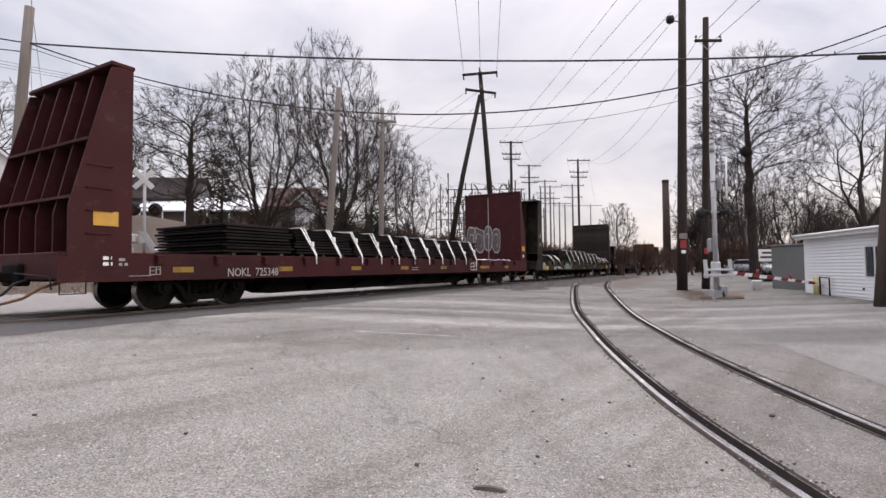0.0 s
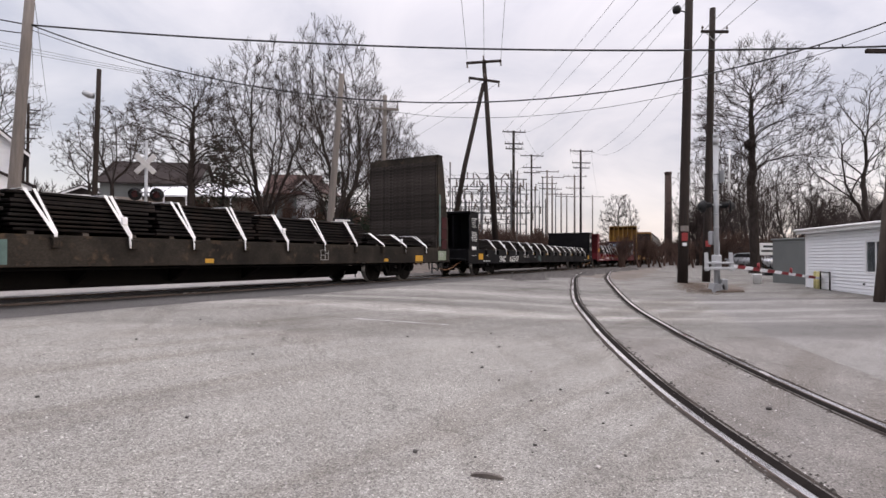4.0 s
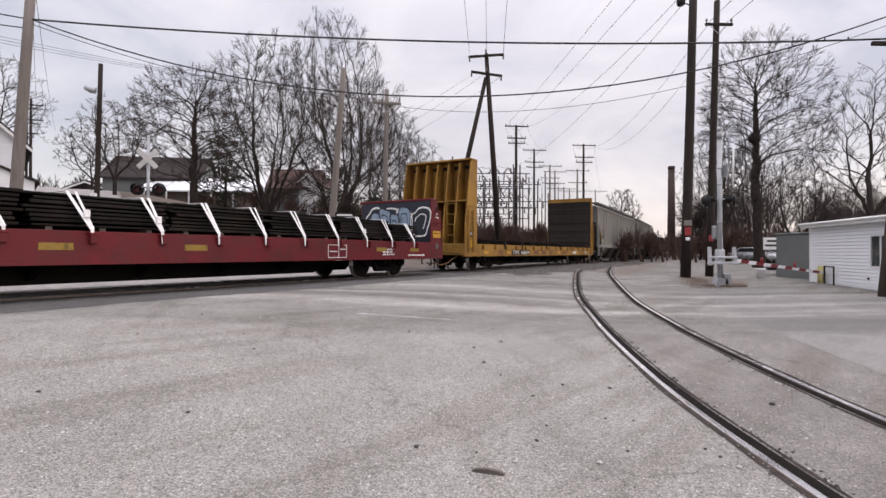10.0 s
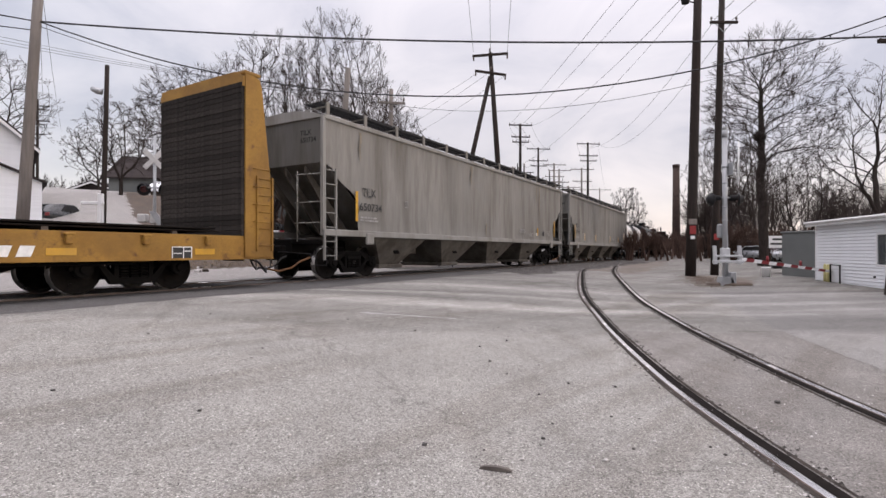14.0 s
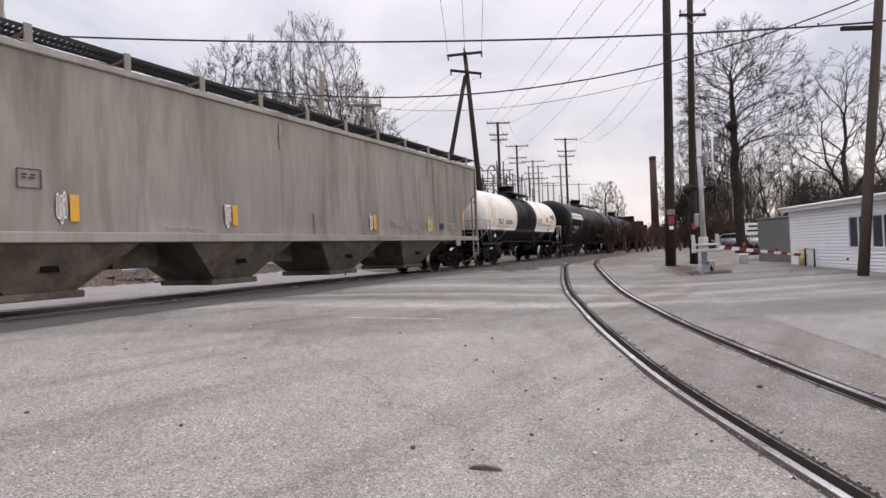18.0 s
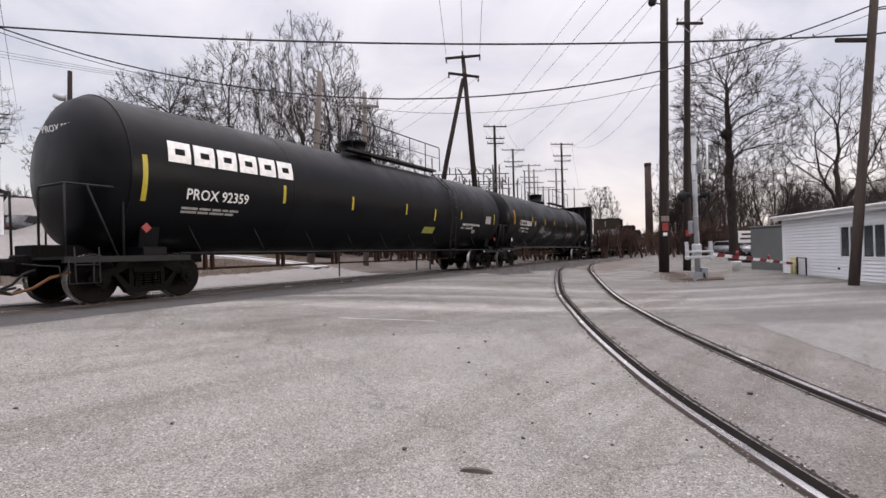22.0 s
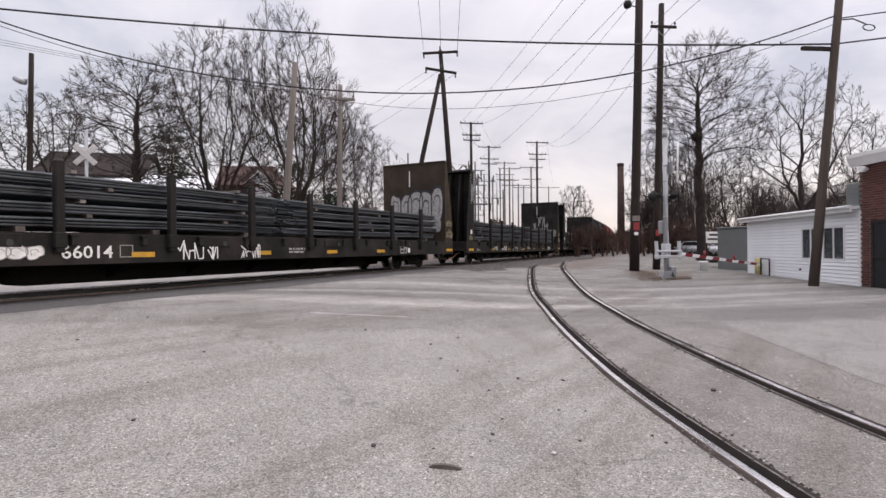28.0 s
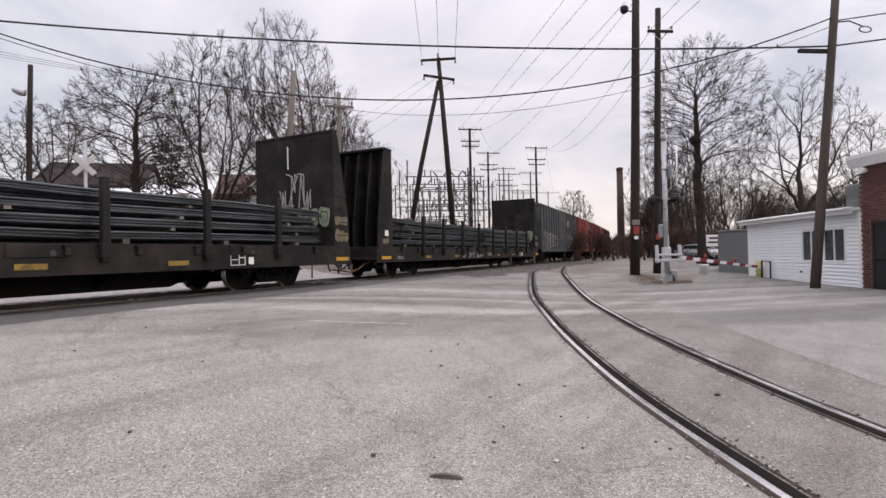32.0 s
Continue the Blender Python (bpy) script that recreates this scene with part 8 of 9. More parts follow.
    stacks(mid, h - 2.95, [(72.6, 74.45, 8)] + [(74.5 + 2.44 * k, 76.88 + 2.44 * k, 8) for k in range(6)] + [(89.15, 90.7, 7)], [73.53, 74.1] + [75.32 + 1.235 * k for k in range(13)], "pile of dark steel plates held by pairs of white straps", lean=0.24, seed=15)

    # yellow car with tall ends
    car, mid, h, W = flat_car("bulkhead_flat_car", "faded yellow bulkhead flat car with tall timber-faced ends", 93.8, 114.95, "car_yellow",
                              lambda c, x: bulkhead(c, x + 1.15, -1, 4.62, 1.06, 0.55, "car_yellow", "wood_plank", 5, planks=True, cross=(2.85,)),
                              lambda c, x: bulkhead(c, x - 0.80, 1, 4.80, 0.75, 0.38, "car_yellow", "wood_plank", 5, planks=True, side_w=1.5, cross=(2.85,)))
    y, yb = -W - 0.017, -W - 0.022
    decal(car, "mark_ground", 98.82 - mid, 0.665, 2.40, 0.24, "car_black", y + 0.0055)
    letters("reporting_mark", "TTPX  806294", 0.19, "letter_white", car, pose(98.88 - mid, y - 0.002, 0.69), width=2.28)
    yellow_marks(car, [p - mid for p in (95.65, 98.2, 102.6, 106.2, 110.40, 112.98)], 0.72, y, 0.44, 0.12, "orange_sticker")
    for k in range(3):
        xx = 109.4 - mid + k * 0.30
        part("owner_emblem", one(prism, [(xx, 0.70), (xx + 0.20, 0.70), (xx + 0.26, 0.875), (xx + 0.06, 0.875)], y - 0.006, y), "letter_white", car)
    decal(car, "placard", 112.49 - mid, 0.62, 0.42, 0.26, "letter_black", y)
    outline_frame(car, 112.49 - mid, 0.62, 0.42, 0.26, "letter_white", y - 0.006)
    for at, w in ((97.2, 0.5), (102.0, 0.9), (103.2, 0.7), (104.6, 0.5), (107.2, 0.8)):
        decal(car, "grimy_patch", at - mid, 0.68, w, 0.22, "rust_patch", y)
    for at in (94.30, 114.33):
        decal(car, "sticker", at - mid, 0.98, 0.22, 0.40, "orange_sticker", yb)
        decal(car, "placard", at - 0.02 - mid, 1.42, 0.26, 0.20, "letter_black", yb)
        text_lines(car, at - mid, 1.57, 0.22, 3, 0.025, "letter_white", yb - 0.006, int(at))
    add_ladder(car, 94.05 - mid, yb - 0.05, 0.80, 2.5, 0.42, "car_yellow", name="side_ladder")
    add_ladder(car, 114.45 - mid, yb - 0.05, 0.80, 2.5, 0.42, "car_yellow", name="side_ladder")
    bm = bmesh.new()
    for k in range(4):
        tube(bm, [(-h + 0.35 - 0.02 * k, -0.95, 1.5 + k * 0.42), (-h + 0.35 - 0.02 * k, -0.5, 1.5 + k * 0.42)], 0.016, 6)
    for e in (-0.95, -0.5):
        tube(bm, [(-h + 0.38, e, 1.1), (-h + 0.28, e, 3.0)], 0.018, 6)
    part("end_ladder", bm, "car_yellow", car)
    stacks(mid, h - 2.95, [(95.6, 101.4, 3), (101.5, 107.2, 3), (107.3, 113.6, 2)], (), "low pile of long dark steel plates", thick=0.04, seed=21, width=1.36)
    rail_post = None
    for x in (97.9, 100.14, 104.0, 106.6, 109.0):
        m = pose(x - mid, -W - 0.03, 1.1)
        if rail_post is None:
            rail_post = part("stake", one(box, -0.025, 0.025, -0.03, 0.03, -0.18, 0.34, 0.01), "car_brown", car, m=m)
        else:
            again(rail_post, m)

    # three dark cars with bars between stakes
    for i, (a, b, num, tag) in enumerate(((214.6, 236.15, "66014", 30), (237.7, 259.25, "66001", 34), (260.75, 282.3, "", 38))):
        car, mid, h, W = flat_car("bulkhead_flat_car", "black bulkhead flat car with stakes along its sides", a, b, "car_charcoal",
                                  lambda c, x: bulkhead(c, x + 1.08, -1, 4.62, 0.98, 0.50, "car_charcoal", "car_charcoal", 5, cross=()),
                                  lambda c, x: bulkhead(c, x - 0.78, 1, 4.64, 0.72, 0.20, "car_charcoal" if i else "car_umber", "car_charcoal" if i else "car_umber", 5, cross=()), sill=0.54)
        y, yb = -W - 0.017, -W - 0.022
        if num:
            if i:
                letters("reporting_mark", "ITFX", 0.21, "letter_white", car, pose(-h + 4.05, y, 0.70), width=0.64)
            else:
                spray(car, -h + 4.16, 0.66, 0.95, 0.28, "letter_white", "letter_dim", y, 91, blobs=4)
            letters("car_number", num, 0.23, "letter_white", car, pose(-h + 5.40 + 0.08 * i, y, 0.68), width=0.88)
        yellow_marks(car, [-h + p for p in (3.68, 6.65, 9.85, 12.6, 15.3)], 0.68, y, 0.48, 0.10, "orange_sticker" if not i else "faded_sticker")
        yellow_marks(car, (h - 0.72, -h + 0.30), 0.68, yb, 0.62, 0.11, "orange_sticker")
        outline_frame(car, -h + 7.6 if i else -h + 6.42, 0.68, 0.26, 0.24, "letter_white" if i else "letter_dim", y, inner=False)
        outline_frame(car, h - 4.66, 0.64, 0.44, 0.28, "letter_white", y)
        decal(car, "placard", h - 4.12, 0.66, 0.16, 0.17, "letter_white", y)
        decal(car, "placard", -h + 0.52, 1.50, 0.24, 0.20, "letter_white", yb)
        for k, (px, pz, pw, ph) in enumerate(((h - 0.74, 1.74, 0.56, 0.30), (h - 0.72, 1.26, 0.60, 0.38), (-h + 0.36, 1.2, 0.4, 0.24))):
            spray(car, px, pz, pw, ph, "primer_tan", "primer_tan", yb, tag + k, blobs=3, name="worn_patch")
        text_lines(car, -h + 11.0, 0.80, 0.7, 2, 0.05, "letter_dim", y, tag)
        text_lines(car, -h + 1.4, 0.74, 0.5, 2, 0.035, "letter_dim", y, tag + 60)
        glyphs(car, -h + 7.56 + 0.4 * i, 0.62, 1.2 if not i else 0.7, 0.36, "letter_white" if not i else "spray_grey", y, tag, 5, 0.03)
        glyphs(car, -h + 9.35, 0.62, 0.6, 0.30, "letter_white" if not i else "spray_grey", y, tag + 1, 4, 0.03)
        if i < 2:
            part("chalk_line", one(box, h - 0.797, h - 0.785, 0.28, 0.32, 3.60, 4.30), "letter_white", car)
        if i == 1:
            letters("end_mark", "I\nT\nF\nX\n\n6\n6\n0\n0\n1", 0.11, "letter_white", car, pose(-h + 0.62, yb - 0.003, 4.32))
            scrawl(car, -h + 0.68, 3.1, 0.30, 0.9, "spray_grey", yb, 12, 6, 0.02)
        if i == 0:
            spray(car, -1.34, 1.85, 2.62, 1.75, "letter_dim", "spray_dark", h - 0.80, 61, "x", blobs=5)
            spray(car, -1.25, 1.55, 2.5, 0.75, "spray_grey", "letter_dim", h - 0.815, 65, "x", blobs=6)
        else:
            spray(car, -1.3, 1.6, 2.5, 0.8, "spray_green", ("", "car_charcoal", "letter_dim")[i], h - 0.80, tag, "x", blobs=7)
        if i == 1:
            glyphs(car, -0.65, 2.35, 1.25, 1.0, "letter_dim", 0.0, 77, 5, 0.04).matrix_basis = pose(h - 0.795, 0, 0, 0, 0, -90)
        st = None
        for x in (3.40, 5.35, 7.48, 9.65, 11.80, 14.0, 16.22, 18.40):
            for e in (-1, 1):
                m = pose(-h + x, e * (W + 0.07), 0)
                if st is None:
                    bm = bmesh.new()
                    box(bm, -0.075, 0.075, -0.06, 0.06, 0.78, 2.36, 0.015)
                    box(bm, -0.10, 0.10, -0.075, 0.07, 0.86, 1.13, 0.015)
                    st = part("stake", bm, "car_charcoal", car, m=m)
                else:
                    again(st, m, car)
        # winch plates on the sill
        for x in (4.4, 8.6, 12.9, 17.3):
            part("winch_plate", one(box, -h + x - 0.42, -h + x + 0.42, -W - 0.04, -W - 0.015, 0.88, 1.10, 0.01), "car_charcoal", car)
            part("winch_hole", one(lathe, [(-0.01, 0.055), (0.0, 0.055)], "y", 12), "letter_black", car, m=pose(-h + x + 0.25, -W - 0.042, 0.95))
        rebar_load(mid, h - 2.95, -h + 1.25, h - 1.0, 1.13, 50 + i, 4)


surface("ice_white", (0.78, 0.80, 0.82), 0.5, vary=0.08, scale=8, bump=0.1)
surface("spray_teal", (0.075, 0.125, 0.115), 0.75, vary=0.3, scale=4, bump=0)
surface("spray_teal_dark", (0.014, 0.030, 0.030), 0.75, vary=0.3, scale=4, bump=0)
surface("car_umber", (0.046, 0.036, 0.027), 0.7, vary=0.3, scale=1.3, dirt=(0.030, 0.026, 0.022), dirt_at=0.55, grain=30, bump=0.08, spec=0.08)
surface("rust_patch", (0.16, 0.075, 0.030), 0.8, vary=0.4, scale=5, bump=0.05)
surface("primer_tan", (0.150, 0.125, 0.078), 0.8, vary=0.4, scale=5, bump=0.05)
build_flats()


# -- covered hoppers --
def slab(bm, x, t, y0, y1, z0, z1):
    """A plain thin slab across a car, without the cost of an operator."""
    v = [bm.verts.new((x + (t if i & 1 else 0), y1 if i & 2 else y0, z1 if i & 4 else z0)) for i in range(8)]
    for q in ((0, 2, 3, 1), (4, 5, 7, 6), (0, 1, 5, 4), (2, 6, 7, 3), (0, 4, 6, 2), (1, 3, 7, 5)):
        bm.faces.new([v[i] for i in q])


def buckled_sheet(cut, h, e, W, sill, eave, seed):
    """A hopper's side sheet with cut-away ends and the shallow upright buckles that loading leaves in it."""
    bm = bmesh.new()
    inner = sorted((x, z) for x, z in cut if x > h - 1.49)
    zs = np.array([z for x, z in inner])
    xs = np.array([x for x, z in inner])

    def reach(z):
        order = np.argsort(zs)
        return float(np.interp(z, zs[order], xs[order]))
    rows = []
    for j in range(25):
        z = sill + (eave - sill) * j / 24
        r = reach(z)
        row = []
        for i in range(161):
            x = -r + 2 * r * i / 160
            wave = noise.noise((x * 1.5, z * 0.30, seed)) + 0.55 * noise.noise((x * 3.6 + 0.5 * z, z * 0.45, seed + 9))
            fade = min(1.0, (eave - z) / 0.5, (z - sill) / 0.25 + 0.1)
            row.append(bm.verts.new((x, e * (W + 0.010 - fade * 0.062 * (0.5 + 0.5 * min(max(wave, -1), 1)) + 0.010 * (fade - 1)), z)))
        rows.append(row)
    for a, b in zip(rows, rows[1:]):
        for i in range(160):
            q = (a[i], a[i + 1], b[i + 1], b[i])
            bm.faces.new(q if e < 0 else q[::-1])
    return bm


def hopper_car(s0, s1, number, label, seed):
    car = tagged(empty("covered_hopper_car"), label, "railway car", "cars of the freight train")
    h, mid, W = (s1 - s0) / 2, (s0 + s1) / 2, 1.50
    eave, sill, roof = 4.34, 1.36, 4.62
    # body: side outline with the cut-away ends, drawn out sideways, sides slightly barrelled
    cut = [(h, eave), (h, 3.22), (h - 0.16, 3.10), (h - 0.42, 2.98), (h - 0.62, 2.74), (h - 0.86, 2.60), (h - 1.18, 2.46), (h - 1.42, 2.22), (h - 1.48, 1.95), (h - 1.42, 1.72), (h - 1.50, sill)]
    side = cut + [(-x, z) for x, z in cut[::-1]]
    for e in (-1, 1):
        part("side_sheet", buckled_sheet(cut, h, e, W, sill, eave, seed), "hopper_side", car, smooth=True)
        # the top and bottom chords
        part("eave_beam", one(box, -h, h, min(e * (W - 0.05), e * (W + 0.06)), max(e * (W - 0.05), e * (W + 0.06)), eave - 0.06, eave + 0.07, 0.02), "hopper_grey", car)
        part("side_sill", one(box, -h - 0.02, h + 0.02, min(e * (W - 0.1), e * (W + 0.05)), max(e * (W - 0.1), e * (W + 0.05)), sill - 0.16, sill + 0.02, 0.015), "hopper_grey", car)
        for end in (-1, 1):
            add_ladder(car, end * (h - 0.02) - (0.44 if end > 0 else 0), e * (W + 0.03), 0.55, 3.0, 0.44, "hopper_grey", name="side_ladder")
            part("corner_post", one(box, end * h - 0.05, end * h + 0.05, e * W - 0.05, e * W + 0.05, sill, eave), "hopper_grey", car)
            part("jacking_pad", one(box, end * (h - 1.9) - 0.18, end * (h - 1.9) + 0.18, min(e * W, e * (W + 0.09)), max(e * W, e * (W + 0.09)), 0.98, 1.32, 0.03), "hopper_grey", car)
    bm = bmesh.new()
    arch = [(W * math.sin(radians(a)) / math.sin(radians(62)), roof - (1 - math.cos(radians(a))) * 0.52) for a in range(-62, 63, 8)]
    prism(bm, arch + [(W, eave), (-W, eave)], -h, h, "x")
    part("roof", bm, "hopper_grey", car)
    for e in (-1, 1):
        bm = bmesh.new()
        v = [bm.verts.new(p) for p in ((e * (h - 0.05), -W, eave), (e * (h - 0.05), W, eave), (e * (h - 0.05), W, 3.15), (e * (h - 0.05), -W, 3.15))]
        bm.faces.new(v)
        u = [bm.verts.new(p) for p in ((e * (h - 0.05), -W, 3.15), (e * (h - 0.05), W, 3.15), (e * (h - 2.7), 0.9 * W, 1.3), (e * (h - 2.7), -0.9 * W, 1.3))]
        bm.faces.new(u)
        bmesh.ops.solidify(bm, geom=bm.faces[:], thickness=0.02)
        part("end_sheet", bm, "hopper_grey", car)
        for y in (-0.75, 0, 0.75):
            part("end_rib", one(prism, [(e * (h - 0.1), 3.1), (e * (h - 0.1), 2.9), (e * (h - 1.4), 1.3), (e * (h - 1.9), 1.3)], y - 0.03, y + 0.03), "hopper_low", car)
        bm = bmesh.new()
        box(bm, e * h - 0.6 if e > 0 else -h, h if e > 0 else -h + 0.6, -1.35, 1.35, 1.0, 1.08)
        box(bm, min(e * h, e * (h - 2.2)), max(e * h, e * (h - 2.2)), -0.35, 0.35, 0.72, 1.12, 0.02)
        part("end_platform", bm, "truck_iron", car)
        bm = bmesh.new()
        for z in (1.55, 2.1, 2.85):
            tube(bm, [(e * h, -1.45, z), (e * (h + 0.05), -0.7, z), (e * (h + 0.05), -0.5, z)], 0.014, 6)
        tube(bm, [(e * (h + 0.04), -0.6, 1.05), (e * (h + 0.04), -0.6, 2.95)], 0.022, 6)
        tube(bm, [(e * (h + 0.04), 0.6, 1.05), (e * (h + 0.04), 0.6, 2.95)], 0.022, 6)
        part("end_handrail", bm, "hopper_grey", car)
        add_coupler(car, e * (h + 0.25), e)
    # running boards of open grating along the roof's edges, on brackets
    for e in (-1, 1):
        bm = bmesh.new()
        for y in (0.98, 1.24, 1.50):
            box(bm, -h - 0.1, h + 0.1, e * y - 0.012, e * y + 0.012, roof + 0.03, roof + 0.09)
        for k in range(int((2 * h + 0.1) / 0.085)):
            slab(bm, -h - 0.05 + k * 0.085, 0.016, min(e * 0.98, e * 1.50), max(e * 0.98, e * 1.50), roof + 0.035, roof + 0.085)
        part("running_board", bm, "black_iron", car)
    bm = bmesh.new()
    box(bm, -0.06, 0.06, 1.515, 1.555, eave + 0.02, roof + 0.11, 0.006)
    tube(bm, [(0, 1.52, roof + 0.01), (0, 0.7, roof - 0.02)], 0.022, 6)
    first = part("board_bracket", bm, "hopper_grey", car, m=pose(-h + 0.13, 0, 0))
    for k in range(13):
        x = -h + 0.13 + k * 1.57
        if k and x < h:
            again(first, pose(x, 0, 0))
        if x < h:
            again(first, pose(x, 0, 0, 0, 0, 180))
    part("hatch_trough", one(box, -h + 1, h - 1, -0.36, 0.36, roof - 0.02, roof + 0.10, 0.02), "hopper_grey", car)
    # four discharge bays
    for i in range(4):
        c = (i - 1.5) * 3.92 - 0.42
        bm = bmesh.new()
        hw = 1.48
        top = [(c - hw, -W + 0.06, sill - 0.12), (c + hw, -W + 0.06, sill - 0.12), (c + hw, W - 0.06, sill - 0.12), (c - hw, W - 0.06, sill - 0.12)]
        low = [(c - 0.52, -0.90, 0.36), (c + 0.52, -0.90, 0.36), (c + 0.52, 0.90, 0.36), (c - 0.52, 0.90, 0.36)]
        a, b = [bm.verts.new(p) for p in top], [bm.verts.new(p) for p in low]
        bm.faces.new(a)
        bm.faces.new(b[::-1])
        for k in range(4):
            bm.faces.new((a[k], b[k], b[(k + 1) % 4], a[(k + 1) % 4]))
        bmesh.ops.recalc_face_normals(bm, faces=bm.faces[:])
        bay = part("discharge_bay", bm, "hopper_low", car)
        part("outlet_gate", one(box, c - 0.64, c + 0.64, -0.97, 0.97, 0.24, 0.37, 0.02), "hopper_low", bay)
        part("vibrator_pad", one(box, c - 0.14, c + 0.14, -0.02, 0.02, -0.10, 0.10, 0.015), "truck_iron", bay, m=pose(0, -1.17, 0.80, -31))
        part("centre_sill", one(box, c + hw, c + 3.92 - hw, -0.34, 0.34, 0.70, sill - 0.12, 0.01), "hopper_low", bay)
    y = -W - 0.014
    letters("reporting_mark", "TILX", 0.25, "letter_black", car, pose(-h + 1.60, y, 2.38), width=0.62)
    letters("car_number", number, 0.22, "letter_black", car, pose(-h + 1.46, y, 1.97), width=1.05)
    text_lines(car, -h + 1.5, 1.74, 0.9, 2, 0.05, "letter_dim", y, seed)
    letters("end_number", number, 0.14, "letter_black", car, pose(-h + 0.041, -0.62, 3.72, 0, 0, -90), squeeze=1.0)
    letters("end_mark", "TILX", 0.14, "letter_black", car, pose(-h + 0.041, -0.62, 3.92, 0, 0, -90), squeeze=1.0)
    decal(car, "sticker", -h + 1.29, 1.64, 0.11, 0.86, "orange_sticker", y)
    decal(car, "sticker", h - 1.36, 1.62, 0.11, 0.88, "orange_sticker", y)
    if seed % 2:
        decal(car, "sticker", -h + 16.0, 1.62, 0.12, 0.40, "orange_sticker", y)
        decal(car, "sticker", -h + 15.84, 1.60, 0.11, 0.14, "letter_white", y)
        outline_frame(car, -h + 3.75, 2.2, 0.18, 0.21, "letter_dim", y)
    else:
        for x in (3.85, 7.12, 12.36, 15.85):
            decal(car, "sticker", -h + x - 0.06, 1.56, 0.14, 0.46, "orange_sticker", y)
            spray(car, -h + x - 0.26, 1.52, 0.15, 0.52, "letter_dim", "letter_white", y, int(x) + 3, blobs=3, name="torn_label")
        outline_frame(car, -h + 3.05, 2.07, 0.34, 0.32, "letter_black", y, inner=False)
        text_lines(car, -h + 3.12, 2.28, 0.20, 2, 0.03, "letter_black", y, seed + 2)
        text_lines(car, -h + 5.5, 1.50, 0.9, 2, 0.02, "letter_dim", y, seed + 9)
    decal(car, "placard", h - 3.24, 1.62, 0.26, 0.24, "letter_black", y)
    text_lines(car, h - 2.6, 1.85, 0.6, 4, 0.035, "letter_dim", y, seed + 4)
    text_lines(car, h - 5.3, 1.70, 0.6, 4, 0.03, "letter_dim", y, seed + 5)
    text_lines(car, h - 6.5, 1.85, 0.8, 4, 0.03, "letter_dim", y, seed + 6)
    # rust runs, thin stains of their own
    rnd = random.Random(seed)
    for x, top, run in ((-0.2, 1.95, 0.55), (5.9, eave - 0.15, 0.9), (6.3, eave - 0.15, 1.5), (-h + 1.5, eave - 0.15, 0.8), (rnd.uniform(-5, 4), eave - 0.15, 0.7)):
        bm = bmesh.new()
        w, n = rnd.uniform(0.04, 0.09), 7
        rows = []
        for k in range(n):
            u, a = k / (n - 1), w * (1 - 0.75 * k / (n - 1))
            rows.append([bm.verts.new((x + q * a * rnd.uniform(0.6, 1.3) + 0.02 * math.sin(u * 7), y + 0.002, top - run * u)) for q in (-1, 1)])
        for p, q in zip(rows, rows[1:]):
            bm.faces.new((p[0], p[1], q[1], q[0]))
        part("rust_stain", bm, "rust_run", car)
    add_trucks(car, (-h + 1.72, h - 1.72), 0.46)
    RIDING.append((car, mid, h - 1.72))


# upright dark patches: grime, with the buckles' shading strengthened in the colour
surface("hopper_side", (0.195, 0.186, 0.170), 0.6, vary=0.20, scale=0.9, dirt=(0.088, 0.078, 0.064), dirt_at=0.56, dirt_scale=1.3, grain=9, bump=0.06, stretch=(1.0, 1, 0.13))
# brown grime, plus the shade between the bays put into the darker colour
surface("hopper_low", (0.112, 0.099, 0.083), 0.75, vary=0.3, scale=1.5, dirt=(0.048, 0.039, 0.030), dirt_at=0.50, dirt_scale=1.6, grain=14, bump=0.05)
surface("rust_run", (0.200, 0.172, 0.130), 0.8, vary=0.25, scale=3, bump=0)
hopper_car(116.55, 136.6, "650734", "grey covered hopper car with rust-streaked sides", 41)
hopper_car(138.3, 158.1, "638949", "dusty grey covered hopper car with four discharge bays", 44)


# -- tank cars --
def arc_band(bm, x0, x1, r, a0, a1, cz, steps=14, lift=0.004):
    """A strip lying on a tank's side, between two angles below the top (towards the camera side)."""
    prev = None
    for i in range(steps + 1):
        a = radians(a0 + (a1 - a0) * i / steps)
        row = [bm.verts.new((x, -(r + lift) * math.sin(a), cz + (r + lift) * math.cos(a))) for x in (x0, x1)]
        if prev:
            bm.faces.new((prev[0], row[0], row[1], prev[1]))
        prev = row


def wrap(ob, r, cz, lift=0.006):
    """Bend flat lettering on the plane y = 0 round a tank's side; z is measured along the curve from its widest line."""
    for v in ob.data.vertices:
        a = v.co.z / r
        out = r + lift - v.co.y
        v.co = Vector((v.co.x, -out * math.cos(a), cz + out * math.sin(a)))


def tank_letters(car, text, size, x, z, r, cz, mat, squeeze=1.0, name="reporting_mark", width=0.0):
    ob = letters(name, text, size, mat, car, Matrix.Identity(4), squeeze=squeeze, width=width)
    for v in ob.data.vertices:
        v.co.x += x
        v.co.z += z
    wrap(ob, r, cz)
    return ob


def tank_bars(car, x, z, w, n, h, mat, r, cz, seed, name="stencil_lines"):
    ob = text_lines(car, x, z, w, n, h, mat, 0.0, seed, name)
    wrap(ob, r, cz, 0.004)


